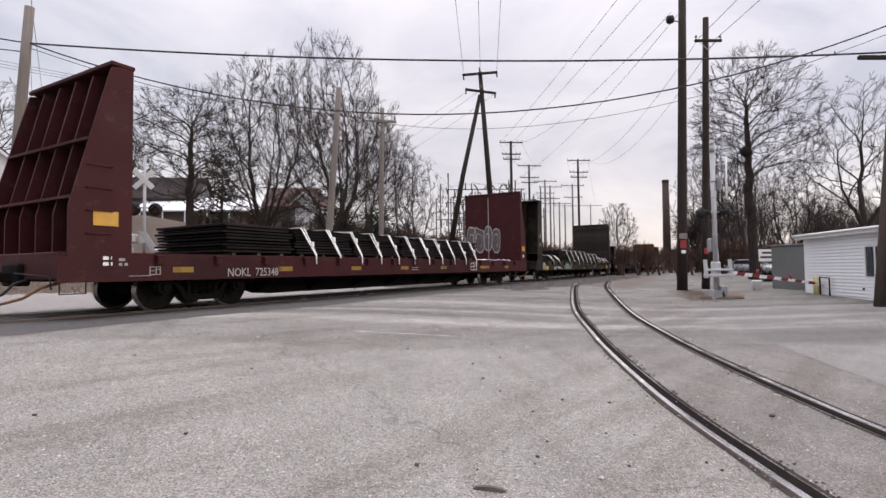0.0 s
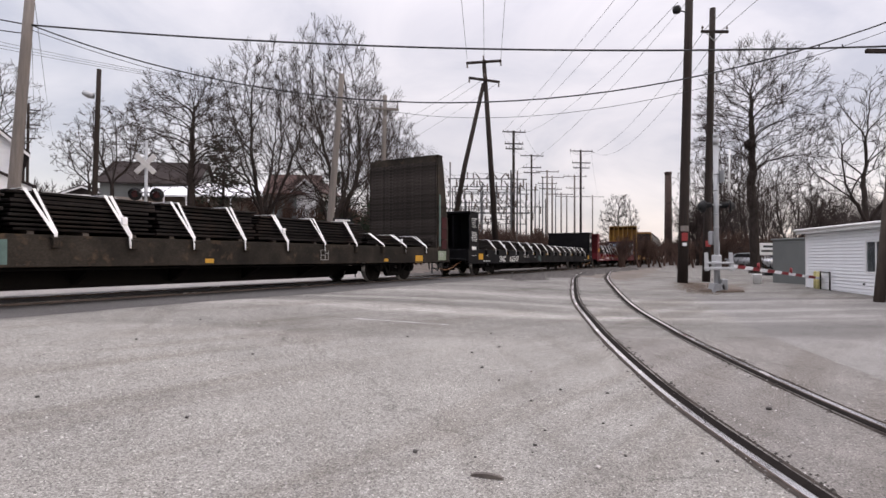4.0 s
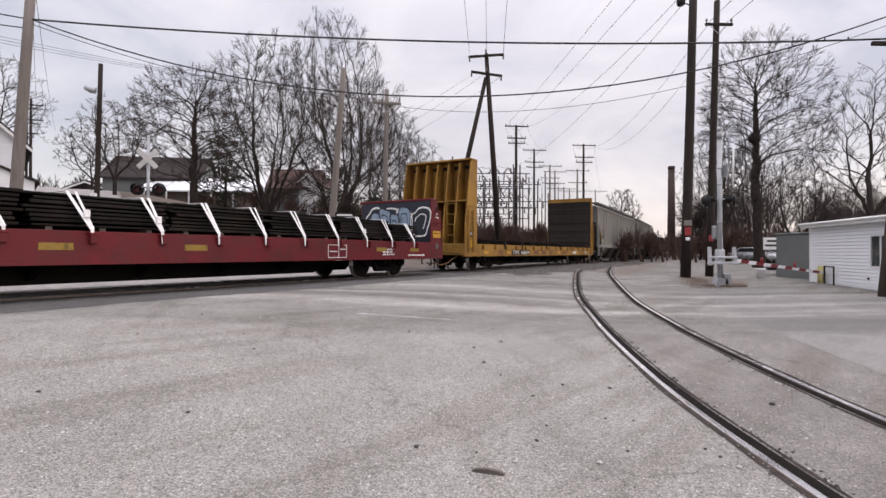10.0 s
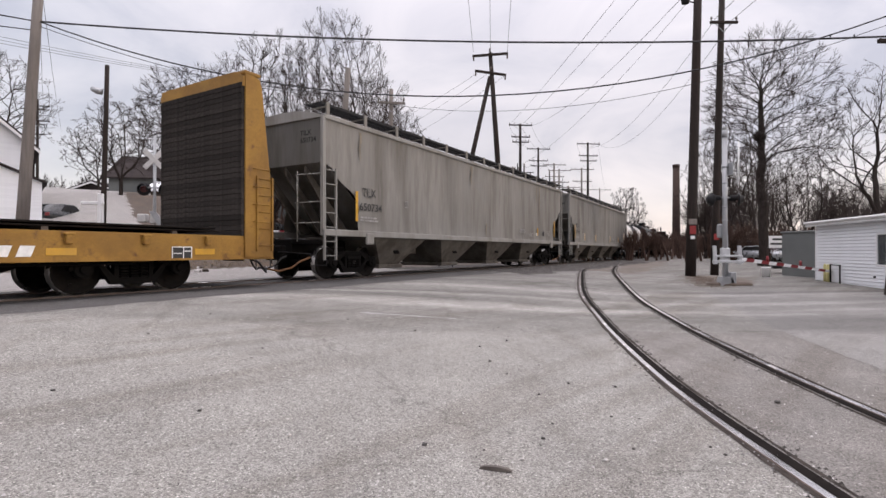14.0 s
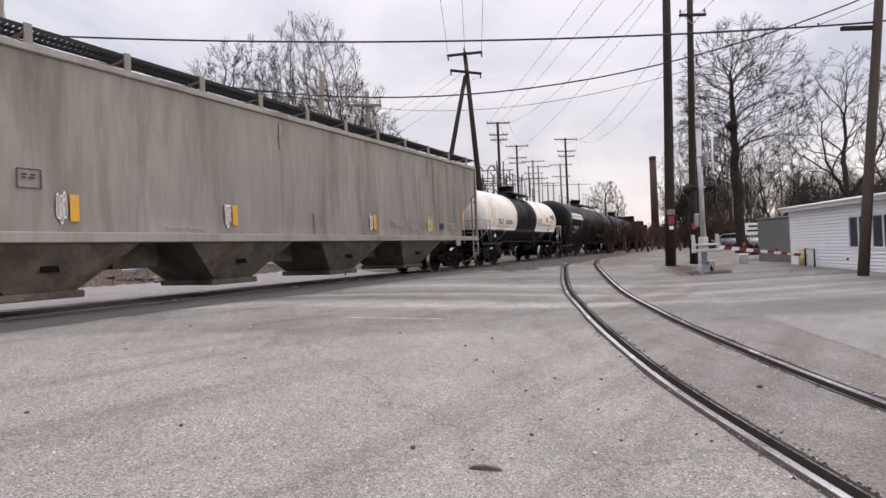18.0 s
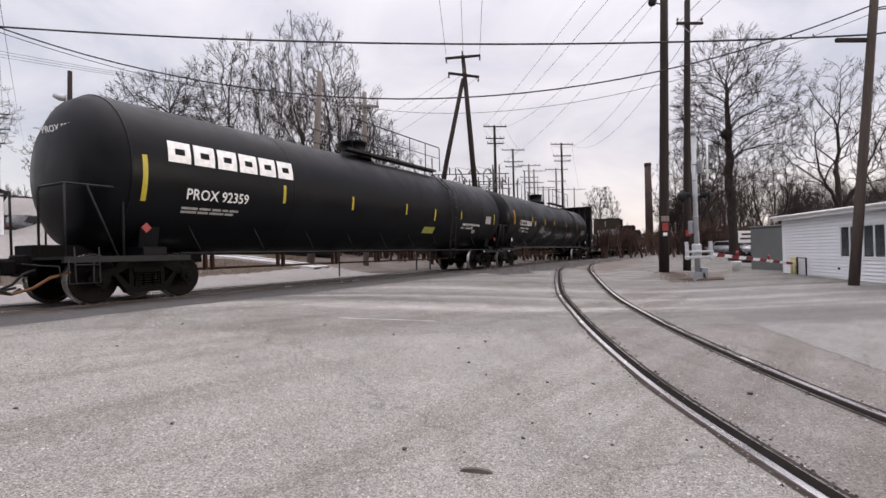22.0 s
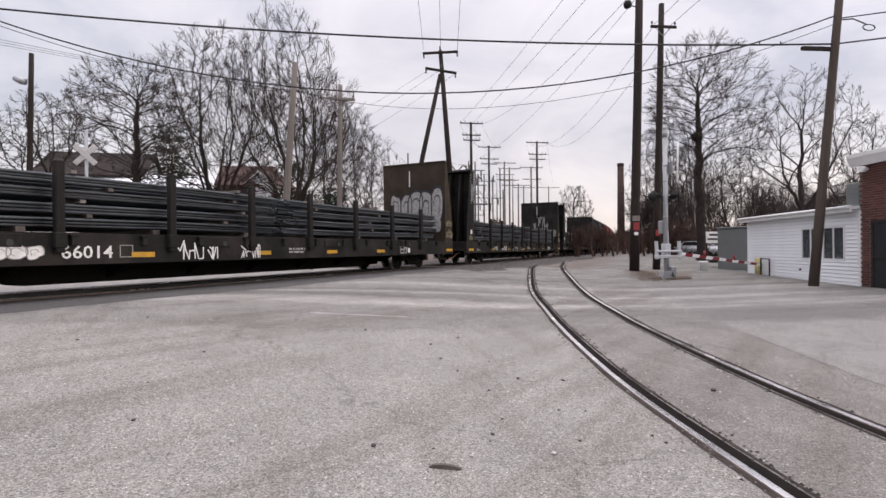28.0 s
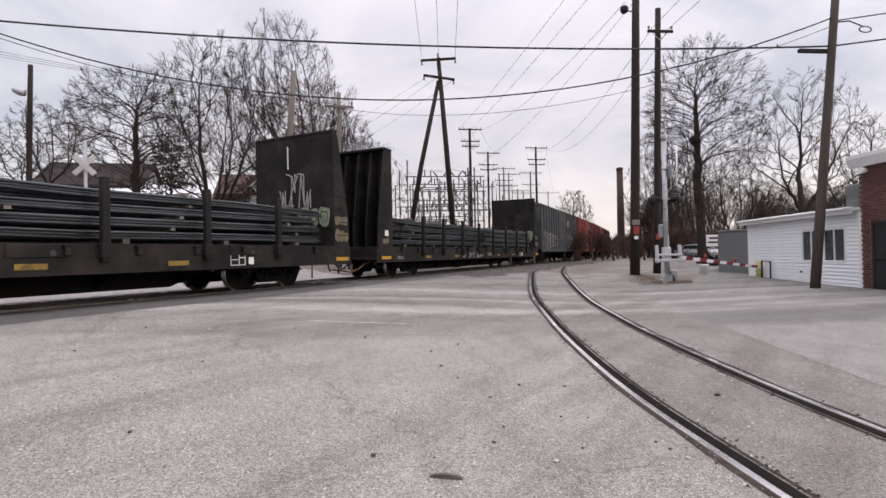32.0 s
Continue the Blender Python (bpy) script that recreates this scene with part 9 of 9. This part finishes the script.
def tank_car(s0, s1, r, cz, label, body, trucks, dome, band=None, white_ends=False, marks=(), seed=1, rail_mat="black_iron", pipes=(), placard="letter_white", low=0.0):
    car = tagged(empty("tank_car"), label, "railway car", "cars of the freight train")
    h, mid = (s1 - s0) / 2, (s0 + s1) / 2
    k = 0.62
    heads = [(-h, 0.05), (-h + 0.05, r * 0.42), (-h + 0.16, r * 0.70), (-h + 0.34, r * 0.90), (-h + k, r), ]
    prof = heads + [(x, r) for x in (-h + k + 0.02,)] + [(h - k - 0.02, r)] + [(-x, q) for x, q in heads[::-1]]
    bm = bmesh.new()
    lathe(bm, prof, "x", 48)
    if band:
        bmesh.ops.bisect_plane(bm, geom=bm.verts[:] + bm.edges[:] + bm.faces[:], plane_co=(band[0], 0, 0), plane_no=(1, 0, 0))
        bmesh.ops.bisect_plane(bm, geom=bm.verts[:] + bm.edges[:] + bm.faces[:], plane_co=(band[1], 0, 0), plane_no=(1, 0, 0))
        bmesh.ops.bisect_plane(bm, geom=bm.verts[:] + bm.edges[:] + bm.faces[:], plane_co=(0, 0, -r * 0.50), plane_no=(0, 0, 1))
        for f in bm.faces:
            c = f.calc_center_median()
            f.material_index = 1 if band[0] < c.x < band[1] or c.z < -r * 0.50 else 0
    part("tank", bm, (body, "tank_black"), car, m=pose(0, 0, cz))
    # weld seams
    for x in (-h + k, h - k, -h * 0.5, h * 0.5, h - 2.6):
        bm = bmesh.new()
        lathe(bm, [(-0.02, r + 0.001), (-0.014, r + 0.006), (0.014, r + 0.006), (0.02, r + 0.001)], "x", 48)
        part("weld_seam", bm, "tank_black" if not white_ends else "tank_white", car, m=pose(x, 0, cz))
    # stub sills, saddles and end platforms
    for e in (-1, 1):
        bm = bmesh.new()
        box(bm, min(e * (h + 0.45), e * (h - 3.0)), max(e * (h + 0.45), e * (h - 3.0)), -0.33, 0.33, 0.72, 1.12, 0.02)
        part("stub_sill", bm, "truck_iron", car)
        bm = bmesh.new()
        x = e * trucks
        for y in (-1.05, 1.05):
            box(bm, x - 0.06, x + 0.06, y - 0.05, y + 0.05, 0.95, cz - math.sqrt(max(r * r - 1.05 ** 2, 0.01)) + 0.1)
        box(bm, x - 0.25, x + 0.25, -1.35, 1.35, 0.88, 1.06, 0.02)
        prism(bm, [(-1.1, 1.0), (-1.2, 1.55), (-0.7, 1.3), (0, 1.2), (0.7, 1.3), (1.2, 1.55), (1.1, 1.0)], x - 0.2, x + 0.2, "x")
        part("saddle", bm, "tank_black", car)
        bm = bmesh.new()
        box(bm, min(e * (h + 0.45), e * (h - 0.5)), max(e * (h + 0.45), e * (h - 0.5)), -1.42, 1.42, 1.06 - low, 1.11 - low)
        box(bm, min(e * (h + 0.47), e * (h - 1.9)), max(e * (h + 0.47), e * (h - 1.9)), -1.44, -1.36, 1.0 - low, 1.11 - low)
        part("end_platform", bm, "black_iron", car)
        bm = bmesh.new()
        rz = 2.15
        xo, xi = e * (h + 0.42), e * (h - 0.55)
        tube(bm, [(xi, -1.40, 1.1 - low), (xi, -1.40, rz - 0.1), (xi + e * 0.06, -1.40, rz), (xo, -1.38, rz), (xo, -0.55, rz), (xo, -0.5, rz - 0.08), (xo, -0.5, 1.1 - low)], 0.022, 8)
        tube(bm, [(xo, -1.38, 1.1 - low), (xo, -1.38, rz)], 0.02, 8)
        tube(bm, [(xo - e * 0.35, -1.39, rz), (xi + e * 0.10, -1.39, 1.1 - low)], 0.018, 6)
        part("end_handrail", bm, rail_mat, car)
        part("end_handrail", one(tube, [(xi, 1.40, 1.1 - low), (xi, 1.40, rz), (xo, 1.38, rz), (xo, 0.55, rz), (xo, 0.5, 1.1 - low)], 0.022, 8), rail_mat, car)
        part("sill_step", one(add_step, e * (h + 0.1)), "black_iron", car)
        add_coupler(car, e * (h + 0.45), e)
        bm = bmesh.new()
        vs = lathe(bm, [(-0.012, 0.10), (0.012, 0.10)], "y", 4)
        bmesh.ops.transform(bm, matrix=pose(e * (h - 0.95), -1.46, 1.42), verts=vs)
        part("hazard_placard", bm, placard, car)
    # side safety rail with hangers
    for y in (-1.40, 1.40):
        part("safety_rail", one(tube, [(-h + 1.7, y, 1.14 - low), (h - 1.7, y, 1.14 - low)], 0.024, 8), ("black_iron" if white_ends or placard == "red_paint" else "galvanised_dark"), car)
    x = -h + 2.2
    first = None
    while x < h - 2:
        bm = None
        m = pose(x, 0, 0)
        if first is None:
            bm = bmesh.new()
            tube(bm, [(0.0, -1.40, 1.14 - low), (-0.20, -math.sqrt(max(r * r - (cz - 1.52) ** 2, 0.3)), 1.52)], 0.012, 6)
            first = part("rail_hanger", bm, "galvanised_dark" if pipes and placard != "red_paint" else "black_iron", car, m=m)
        else:
            again(first, m)
        x += 1.75
    # bottom outlet
    if not pipes:
        bm = bmesh.new()
        box(bm, -0.28, 0.28, -0.25, 0.25, 0.74, cz - r + 0.1, 0.04)
        tube(bm, [(0, 0, 0.7), (0, 0, 0.42)], 0.12, 12)
        part("bottom_outlet", bm, "truck_iron", car)
    a = trucks - 3.3 if pipes else 1.6
    part("brake_reservoir", one(lathe, [(a, 0.06), (a + 0.06, 0.19), (a + 1.0, 0.19), (a + 1.06, 0.06)], "x", 14), "truck_iron", car, m=pose(0, -0.35, 0.80))
    for e in (0.2, 0.86):
        part("reservoir_strap", one(box, a + e - 0.025, a + e + 0.025, -0.4, -0.3, 0.9, cz - r + 0.12), "truck_iron", car)
    # long pipes below the belly, hung on pairs of flat irons
    if pipes:
        at, heights = pipes
        for z in heights:
            part("belly_pipe", one(tube, [(-trucks + 1.6, 0.0, z), (trucks - 1.9, 0.0, z)], 0.028, 8), "rust_pipe", car)
        x = at
        while x > -trucks + 1.8:
            x -= 2.37
        iron = None
        while x < trucks - 2.0:
            for e in (-0.1, 0.1):
                m = pose(x + e, 0, 0)
                if iron is None:
                    iron = part("pipe_hanger", one(box, -0.035, 0.035, -0.05, 0.05, heights[0] - 0.04, cz - r + 0.05, 0.006), "rust_pipe", car, m=m)
                else:
                    again(iron, m)
            x += 2.37
    # dome, platform and railings on top
    x0, x1, dr = dome
    bm = bmesh.new()
    lathe(bm, [(r - 0.05, 0.62), (r + 0.10, 0.62), (r + 0.12, 0.43), (r + 0.50, 0.43), (r + 0.52, 0.49), (r + 0.58, 0.49), (r + 0.62, 0.30)], "z", 20)
    part("manway_dome", bm, "tank_black", car, m=pose(dr, 0, cz))
    bm = bmesh.new()
    zt = cz + r + 0.06
    for y in (-0.66, 0.66):
        box(bm, x0, x1, y - 0.15, y + 0.15, zt - 0.02, zt + 0.02)
        box(bm, x0, x1, y - 0.165, y - 0.15, zt - 0.02, zt + 0.06)
        xx = x0
        while xx <= x1 + 0.01:
            tube(bm, [(xx, y * 0.9, zt), (xx, y * 1.15, cz + math.sqrt(max(r * r - (y * 1.15) ** 2, 0)))], 0.02, 5)
            xx += (x1 - x0) / 4
    part("top_platform", bm, "black_iron", car)
    for y in (-1.0, 1.0):
        bm = bmesh.new()
        tube(bm, [(x0, y, zt), (x0, y, zt + 0.95), (x1, y, zt + 0.95), (x1, y, zt)], 0.02, 6)
        tube(bm, [(x0, y, zt + 0.5), (x1, y, zt + 0.5)], 0.014, 6)
        xx = x0
        while xx < x1:
            tube(bm, [(xx, y, zt), (xx, y, zt + 0.95)], 0.018, 6)
            xx += max((x1 - x0) / 5, 0.8)
        part("platform_railing", bm, "black_iron", car)
    bm = bmesh.new()
    lx = (x0 + x1) / 2 + 0.2 if band else x1 - 0.25
    for e in (0, 0.42):
        pts = [(lx + e, -1.52, 0.55), (lx + e, -1.54, 1.2), (lx + e, -r - 0.09, cz), (lx + e, -(r + 0.09) * math.sin(radians(60)), cz + (r + 0.09) * 0.5), (lx + e, -(r + 0.09) * math.sin(radians(30)), cz + (r + 0.09) * math.cos(radians(30)))]
        tube(bm, pts, 0.018, 6)
    for i in range(10):
        if i < 4:
            p = (-1.52 - 0.0, 0.62 + i * 0.34)
        else:
            a = radians(100 - (i - 4) * 14)
            p = (-(r + 0.09) * math.sin(a), cz + (r + 0.09) * math.cos(a))
        tube(bm, [(lx, p[0], p[1]), (lx + 0.42, p[0], p[1])], 0.014, 6)
    part("side_ladder", bm, "black_iron", car)
    for x, a0, a1, w in marks:
        bm = bmesh.new()
        arc_band(bm, -h + x, -h + x + w, r, a0, a1, cz)
        part("reflector", bm, "lemon_sticker" if placard == "red_paint" else "orange_sticker", car, "yellow reflective strip")
    add_trucks(car, (-trucks, trucks), 0.46)
    RIDING.append((car, mid, trucks))
    return car, h


def add_step(bm, x):
    tube(bm, [(x - 0.2, -1.42, 1.05), (x - 0.2, -1.46, 0.42), (x + 0.2, -1.46, 0.42), (x + 0.2, -1.42, 1.05)], 0.014, 6)
    tube(bm, [(x - 0.2, -1.45, 0.74), (x + 0.2, -1.45, 0.74)], 0.013, 6)


surface("rust_pipe", (0.060, 0.028, 0.018), 0.85, vary=0.35, scale=4, bump=0.1)
surface("spray_pale", (0.46, 0.46, 0.47), 0.7, vary=0.45, scale=7, bump=0)
surface("placard_lime", (0.27, 0.27, 0.05), 0.6, vary=0.2, scale=6, bump=0)


def build_tanks():
    r, cz = 1.36, 2.42
    car, h = tank_car(159.3, 171.7, r, cz, "white tank car with a black band and black belly", "tank_white", 4.78, (-1.7, 1.7, 0.2), band=(-1.75, 1.52), white_ends=True,
                      marks=((0.88, 64, 96, 0.11), (4.30, 84, 100, 0.1), (7.72, 76, 94, 0.10), (9.4, 74, 84, 0.05), (11.4, 72, 90, 0.09)), seed=3, rail_mat="galvanised")
    tank_letters(car, "TILX  160764", 0.26, -h + 1.74, -0.40, r, cz, "letter_black", width=2.02)
    tank_letters(car, "LD LMT  197500 LB  89500 KG", 0.085, -h + 1.78, -0.56, r, cz, "letter_dim", 1.0, "load_limit")
    tank_letters(car, "LT WT     65800 LB", 0.085, -h + 1.78, -0.70, r, cz, "letter_dim", 1.0, "light_weight")
    tank_bars(car, -h + 7.95, 0.05, 1.0, 9, 0.03, "letter_dim", r, cz, 5)
    tank_letters(car, "SODIUM  HYDROXIDE SOLUTION", 0.10, -h + 8.95, -0.34, r, cz, "letter_black", 0.9, "cargo_name")
    for x, z, w, hh, mat in ((9.62, -0.10, 0.50, 0.30, "orange_sticker"), (10.45, -0.10, 0.72, 0.42, "letter_dim"), (10.2, -0.66, 0.35, 0.2, "letter_dim")):
        ob = decal(car, "data_panel", -h + x, z, w, hh, mat, 0.0)
        wrap(ob, r, cz, 0.006)
    tank_bars(car, -h + 10.8, 0.36, 0.7, 6, 0.03, "letter_black", r, cz, 15)
    letters("end_number", "TILX 160764", 0.13, "letter_black", car, pose(-h + 0.01, 0.15, 2.95, 8, 0, -80), squeeze=1.0)

    r, cz = 1.60, 2.53
    car, h = tank_car(173.5, 192.7, r, cz, "long black tank car with large white lettering", "tank_black", 8.40, (-1.65, 4.10, -0.30),
                      marks=((0.82, 80, 112, 0.10), (4.40, 88, 104, 0.09), (7.14, 90, 104, 0.08), (10.12, 90, 103, 0.08), (12.16, 92, 108, 0.09), (14.40, 90, 102, 0.08), (17.95, 88, 106, 0.09)), seed=5, pipes=(-1.43, (0.56,)), placard="red_paint", low=0.22)
    # owner's emblem: plain slanting blocks
    for k in range(6):
        x, w = -h + 1.32 + k * 0.58, 0.50
        bm = bmesh.new()
        for a, b, c, d in ((0, w, 0.0, 0.16), (0, w, 0.30, 0.46), (0, 0.15, 0.16, 0.30), (w - 0.13, w, 0.16, 0.30)):
            lo, hi = 0.22 + c, 0.22 + d
            cells = max(1, int((d - c) / 0.1))
            for q in range(cells):
                z0, z1 = lo + (hi - lo) * q / cells, lo + (hi - lo) * (q + 1) / cells
                prism(bm, [(x + a + z0 * 0.12, z0), (x + b + z0 * 0.12, z0), (x + b + z1 * 0.12, z1), (x + a + z1 * 0.12, z1)], -0.003, 0.003)
        wrap(part("owner_emblem", bm, "letter_white", car), r, cz)
    tank_letters(car, "PROX 92359", 0.23, -h + 1.75, -0.50, r, cz, "letter_white", width=1.57)
    tank_bars(car, -h + 1.70, -0.72, 1.5, 2, 0.05, "letter_dim", r, cz, 6)
    letters("end_number", "PROX 92359", 0.13, "letter_white", car, pose(-h + 0.02, 0.30, 3.30, 10, 0, -80), squeeze=1.0)
    for x, z, w, hh, mat in ((11.60, -1.02, 0.82, 0.26, "placard_lime"), (17.00, -0.42, 0.58, 0.34, "letter_dim"), (15.80, -0.92, 0.30, 0.16, "letter_dim")):
        wrap(decal(car, "data_panel", -h + x, z, w, hh, mat, 0.0), r, cz, 0.006)
    tank_letters(car, "LIQUEFIED PETROLEUM GAS", 0.10, -h + 14.66, -0.58, r, cz, "letter_white", 1.0, "cargo_name")
    tank_letters(car, "NOT - ODORIZED", 0.10, -h + 14.66, -0.74, r, cz, "letter_white", 1.0, "cargo_note")

    r, cz = 1.53, 2.57
    car, h = tank_car(193.2, 213.4, r, cz, "long black tank car with sprayed scrawls along its side", "tank_black", 8.35, (0.9, 5.2, 0.05),
                      marks=((1.28, 74, 102, 0.12), (4.42, 82, 95, 0.10), (7.08, 82, 96, 0.10), (9.25, 82, 96, 0.10), (12.5, 82, 95, 0.10), (15.95, 82, 96, 0.09)), seed=7, pipes=(-0.58, (0.56, 0.72)), low=0.12)
    tank_letters(car, "CTCX 780306", 0.29, -h + 2.24, -0.33, r, cz, "letter_white", width=2.05)
    tank_letters(car, "LD LMT  155500 LB  75050 KG", 0.085, -h + 2.34, -0.54, r, cz, "letter_white", 1.0, "load_limit")
    tank_letters(car, "LT WT     97500 LB  44250 KG", 0.085, -h + 2.34, -0.72, r, cz, "letter_white", 1.0, "light_weight")
    letters("end_number", "CTCX 780306", 0.13, "letter_white", car, pose(-h + 0.02, 0.30, 3.30, 10, 0, -80), squeeze=1.0)
    wrap(decal(car, "data_panel", -h + 4.92, -0.26, 0.20, 0.24, "letter_dim", 0.0), r, cz, 0.006)
    for x, z, w, hh, seed, n in ((6.2, -0.70, 0.75, 0.42, 31, 5), (7.1, -1.02, 1.15, 0.42, 32, 4), (8.25, -0.76, 0.55, 0.20, 35, 3), (10.1, -1.0, 2.2, 0.36, 33, 5), (13.0, -0.94, 1.75, 0.42, 34, 6)):
        wrap(glyphs(car, -h + x, z, w, hh, "spray_pale", 0.0, seed, n, 0.026), r, cz, 0.002)
    tank_bars(car, -h + 17.6, -0.3, 1.2, 4, 0.06, "letter_dim", r, cz, 18)
    # a last one, far back in the train
    tank_car(347.0, 363.0, 1.45, 2.55, "pale grey tank car at the back of the train", "tank_grey", 6.4, (-1.5, 1.5, 0.0), seed=9)


build_tanks()


# -- boxcars --
def box_car(s0, s1, mat, label, seed):
    car = tagged(empty("boxcar"), label, "railway car", "cars of the freight train")
    h, mid, W = (s1 - s0) / 2, (s0 + s1) / 2, 1.45
    part("body", one(box, -h, h, -W, W, 1.05, 4.45, 0.02), mat, car)
    part("roof", one(prism, [(-W - 0.04, 4.45), (W + 0.04, 4.45), (W * 0.6, 4.66), (0, 4.72), (-W * 0.6, 4.66)], -h, h, "x"), mat, car)
    rib = None
    n = int(2 * h / 0.9)
    for k in range(n + 1):
        x = -h + 0.05 + (2 * h - 0.1) * k / n
        for e in (-1, 1):
            if abs(x) < 1.7 and e < 0:
                continue
            m = pose(x, e * (W + 0.03), 2.78)
            if rib is None:
                rib = part("side_rib", one(box, -0.05, 0.05, -0.035, 0.035, -1.68, 1.62, 0.012), mat, car, m=m)
            else:
                again(rib, m)
    for e in (-1, 1):
        part("side_sill", one(box, -h, h, min(e * W, e * (W + 0.05)), max(e * W, e * (W + 0.05)), 0.88, 1.12), mat, car)
        bm = bmesh.new()
        for z in np.arange(1.4, 4.3, 0.32):
            box(bm, min(e * h, e * (h + 0.06)), max(e * h, e * (h + 0.06)), -W + 0.1, W - 0.1, z, z + 0.12, 0.03)
        part("end_corrugation", bm, mat, car)
        add_coupler(car, e * h, e)
    door = part("sliding_door", one(box, -1.55, 1.55, -W - 0.07, -W - 0.02, 1.12, 4.3, 0.01), mat, car)
    bm = bmesh.new()
    for k in range(7):
        box(bm, -1.5, 1.5, -W - 0.095, -W - 0.06, 1.3 + k * 0.42, 1.36 + k * 0.42)
    part("door_rib", bm, mat, door)
    part("floor_frame", one(box, -h + 0.5, h - 0.5, -0.4, 0.4, 0.62, 1.05), "truck_iron", car)
    spray(car, -h + 0.8, 1.15, h - 3, 1.3, None, "spray_grey", -W - 0.07, seed, blobs=5)
    spray(car, 2.0, 1.15, h - 3, 1.2, None, "spray_grey", -W - 0.07, seed + 1, blobs=5)
    text_lines(car, 2.2, 3.6, 1.4, 3, 0.12, "letter_dim", -W - 0.07, seed)
    add_trucks(car, (-h + 1.9, h - 1.9), 0.42)
    RIDING.append((car, mid, h - 1.9))


box_car(283.4, 299.4, "box_grey", "weathered dark grey ribbed boxcar with sprayed scrawls", 61)
box_car(300.6, 314.6, "box_red", "faded red ribbed boxcar", 63)
box_car(315.8, 329.8, "box_red", "faded red ribbed boxcar", 65)
box_car(331.0, 345.4, "car_brown", "rusty brown ribbed boxcar", 67)


# ---- what moves ----
def car_pose(s, half):
    """A car or its load, whose two trucks stand half metres either side of s."""
    a, _ = main_line(s - half)
    b, _ = main_line(s + half)
    d = b - a
    c = (a + b) / 2
    return pose(c.x, c.y, RAIL, 0, 0, math.degrees(math.atan2(d.y, d.x)))


def motions():
    for ob, s, half in RIDING:
        walk(ob, [(t, car_pose(s - SPEED * t, half)) for t in range(0, 33, 2)])
    for ob, x, r in AXLES:
        walk(ob, [(k / 15, pose(x, 0, r, 0, -math.degrees(SPEED * k / 15 / r), 0)) for k in range(0, 481)])


motions()
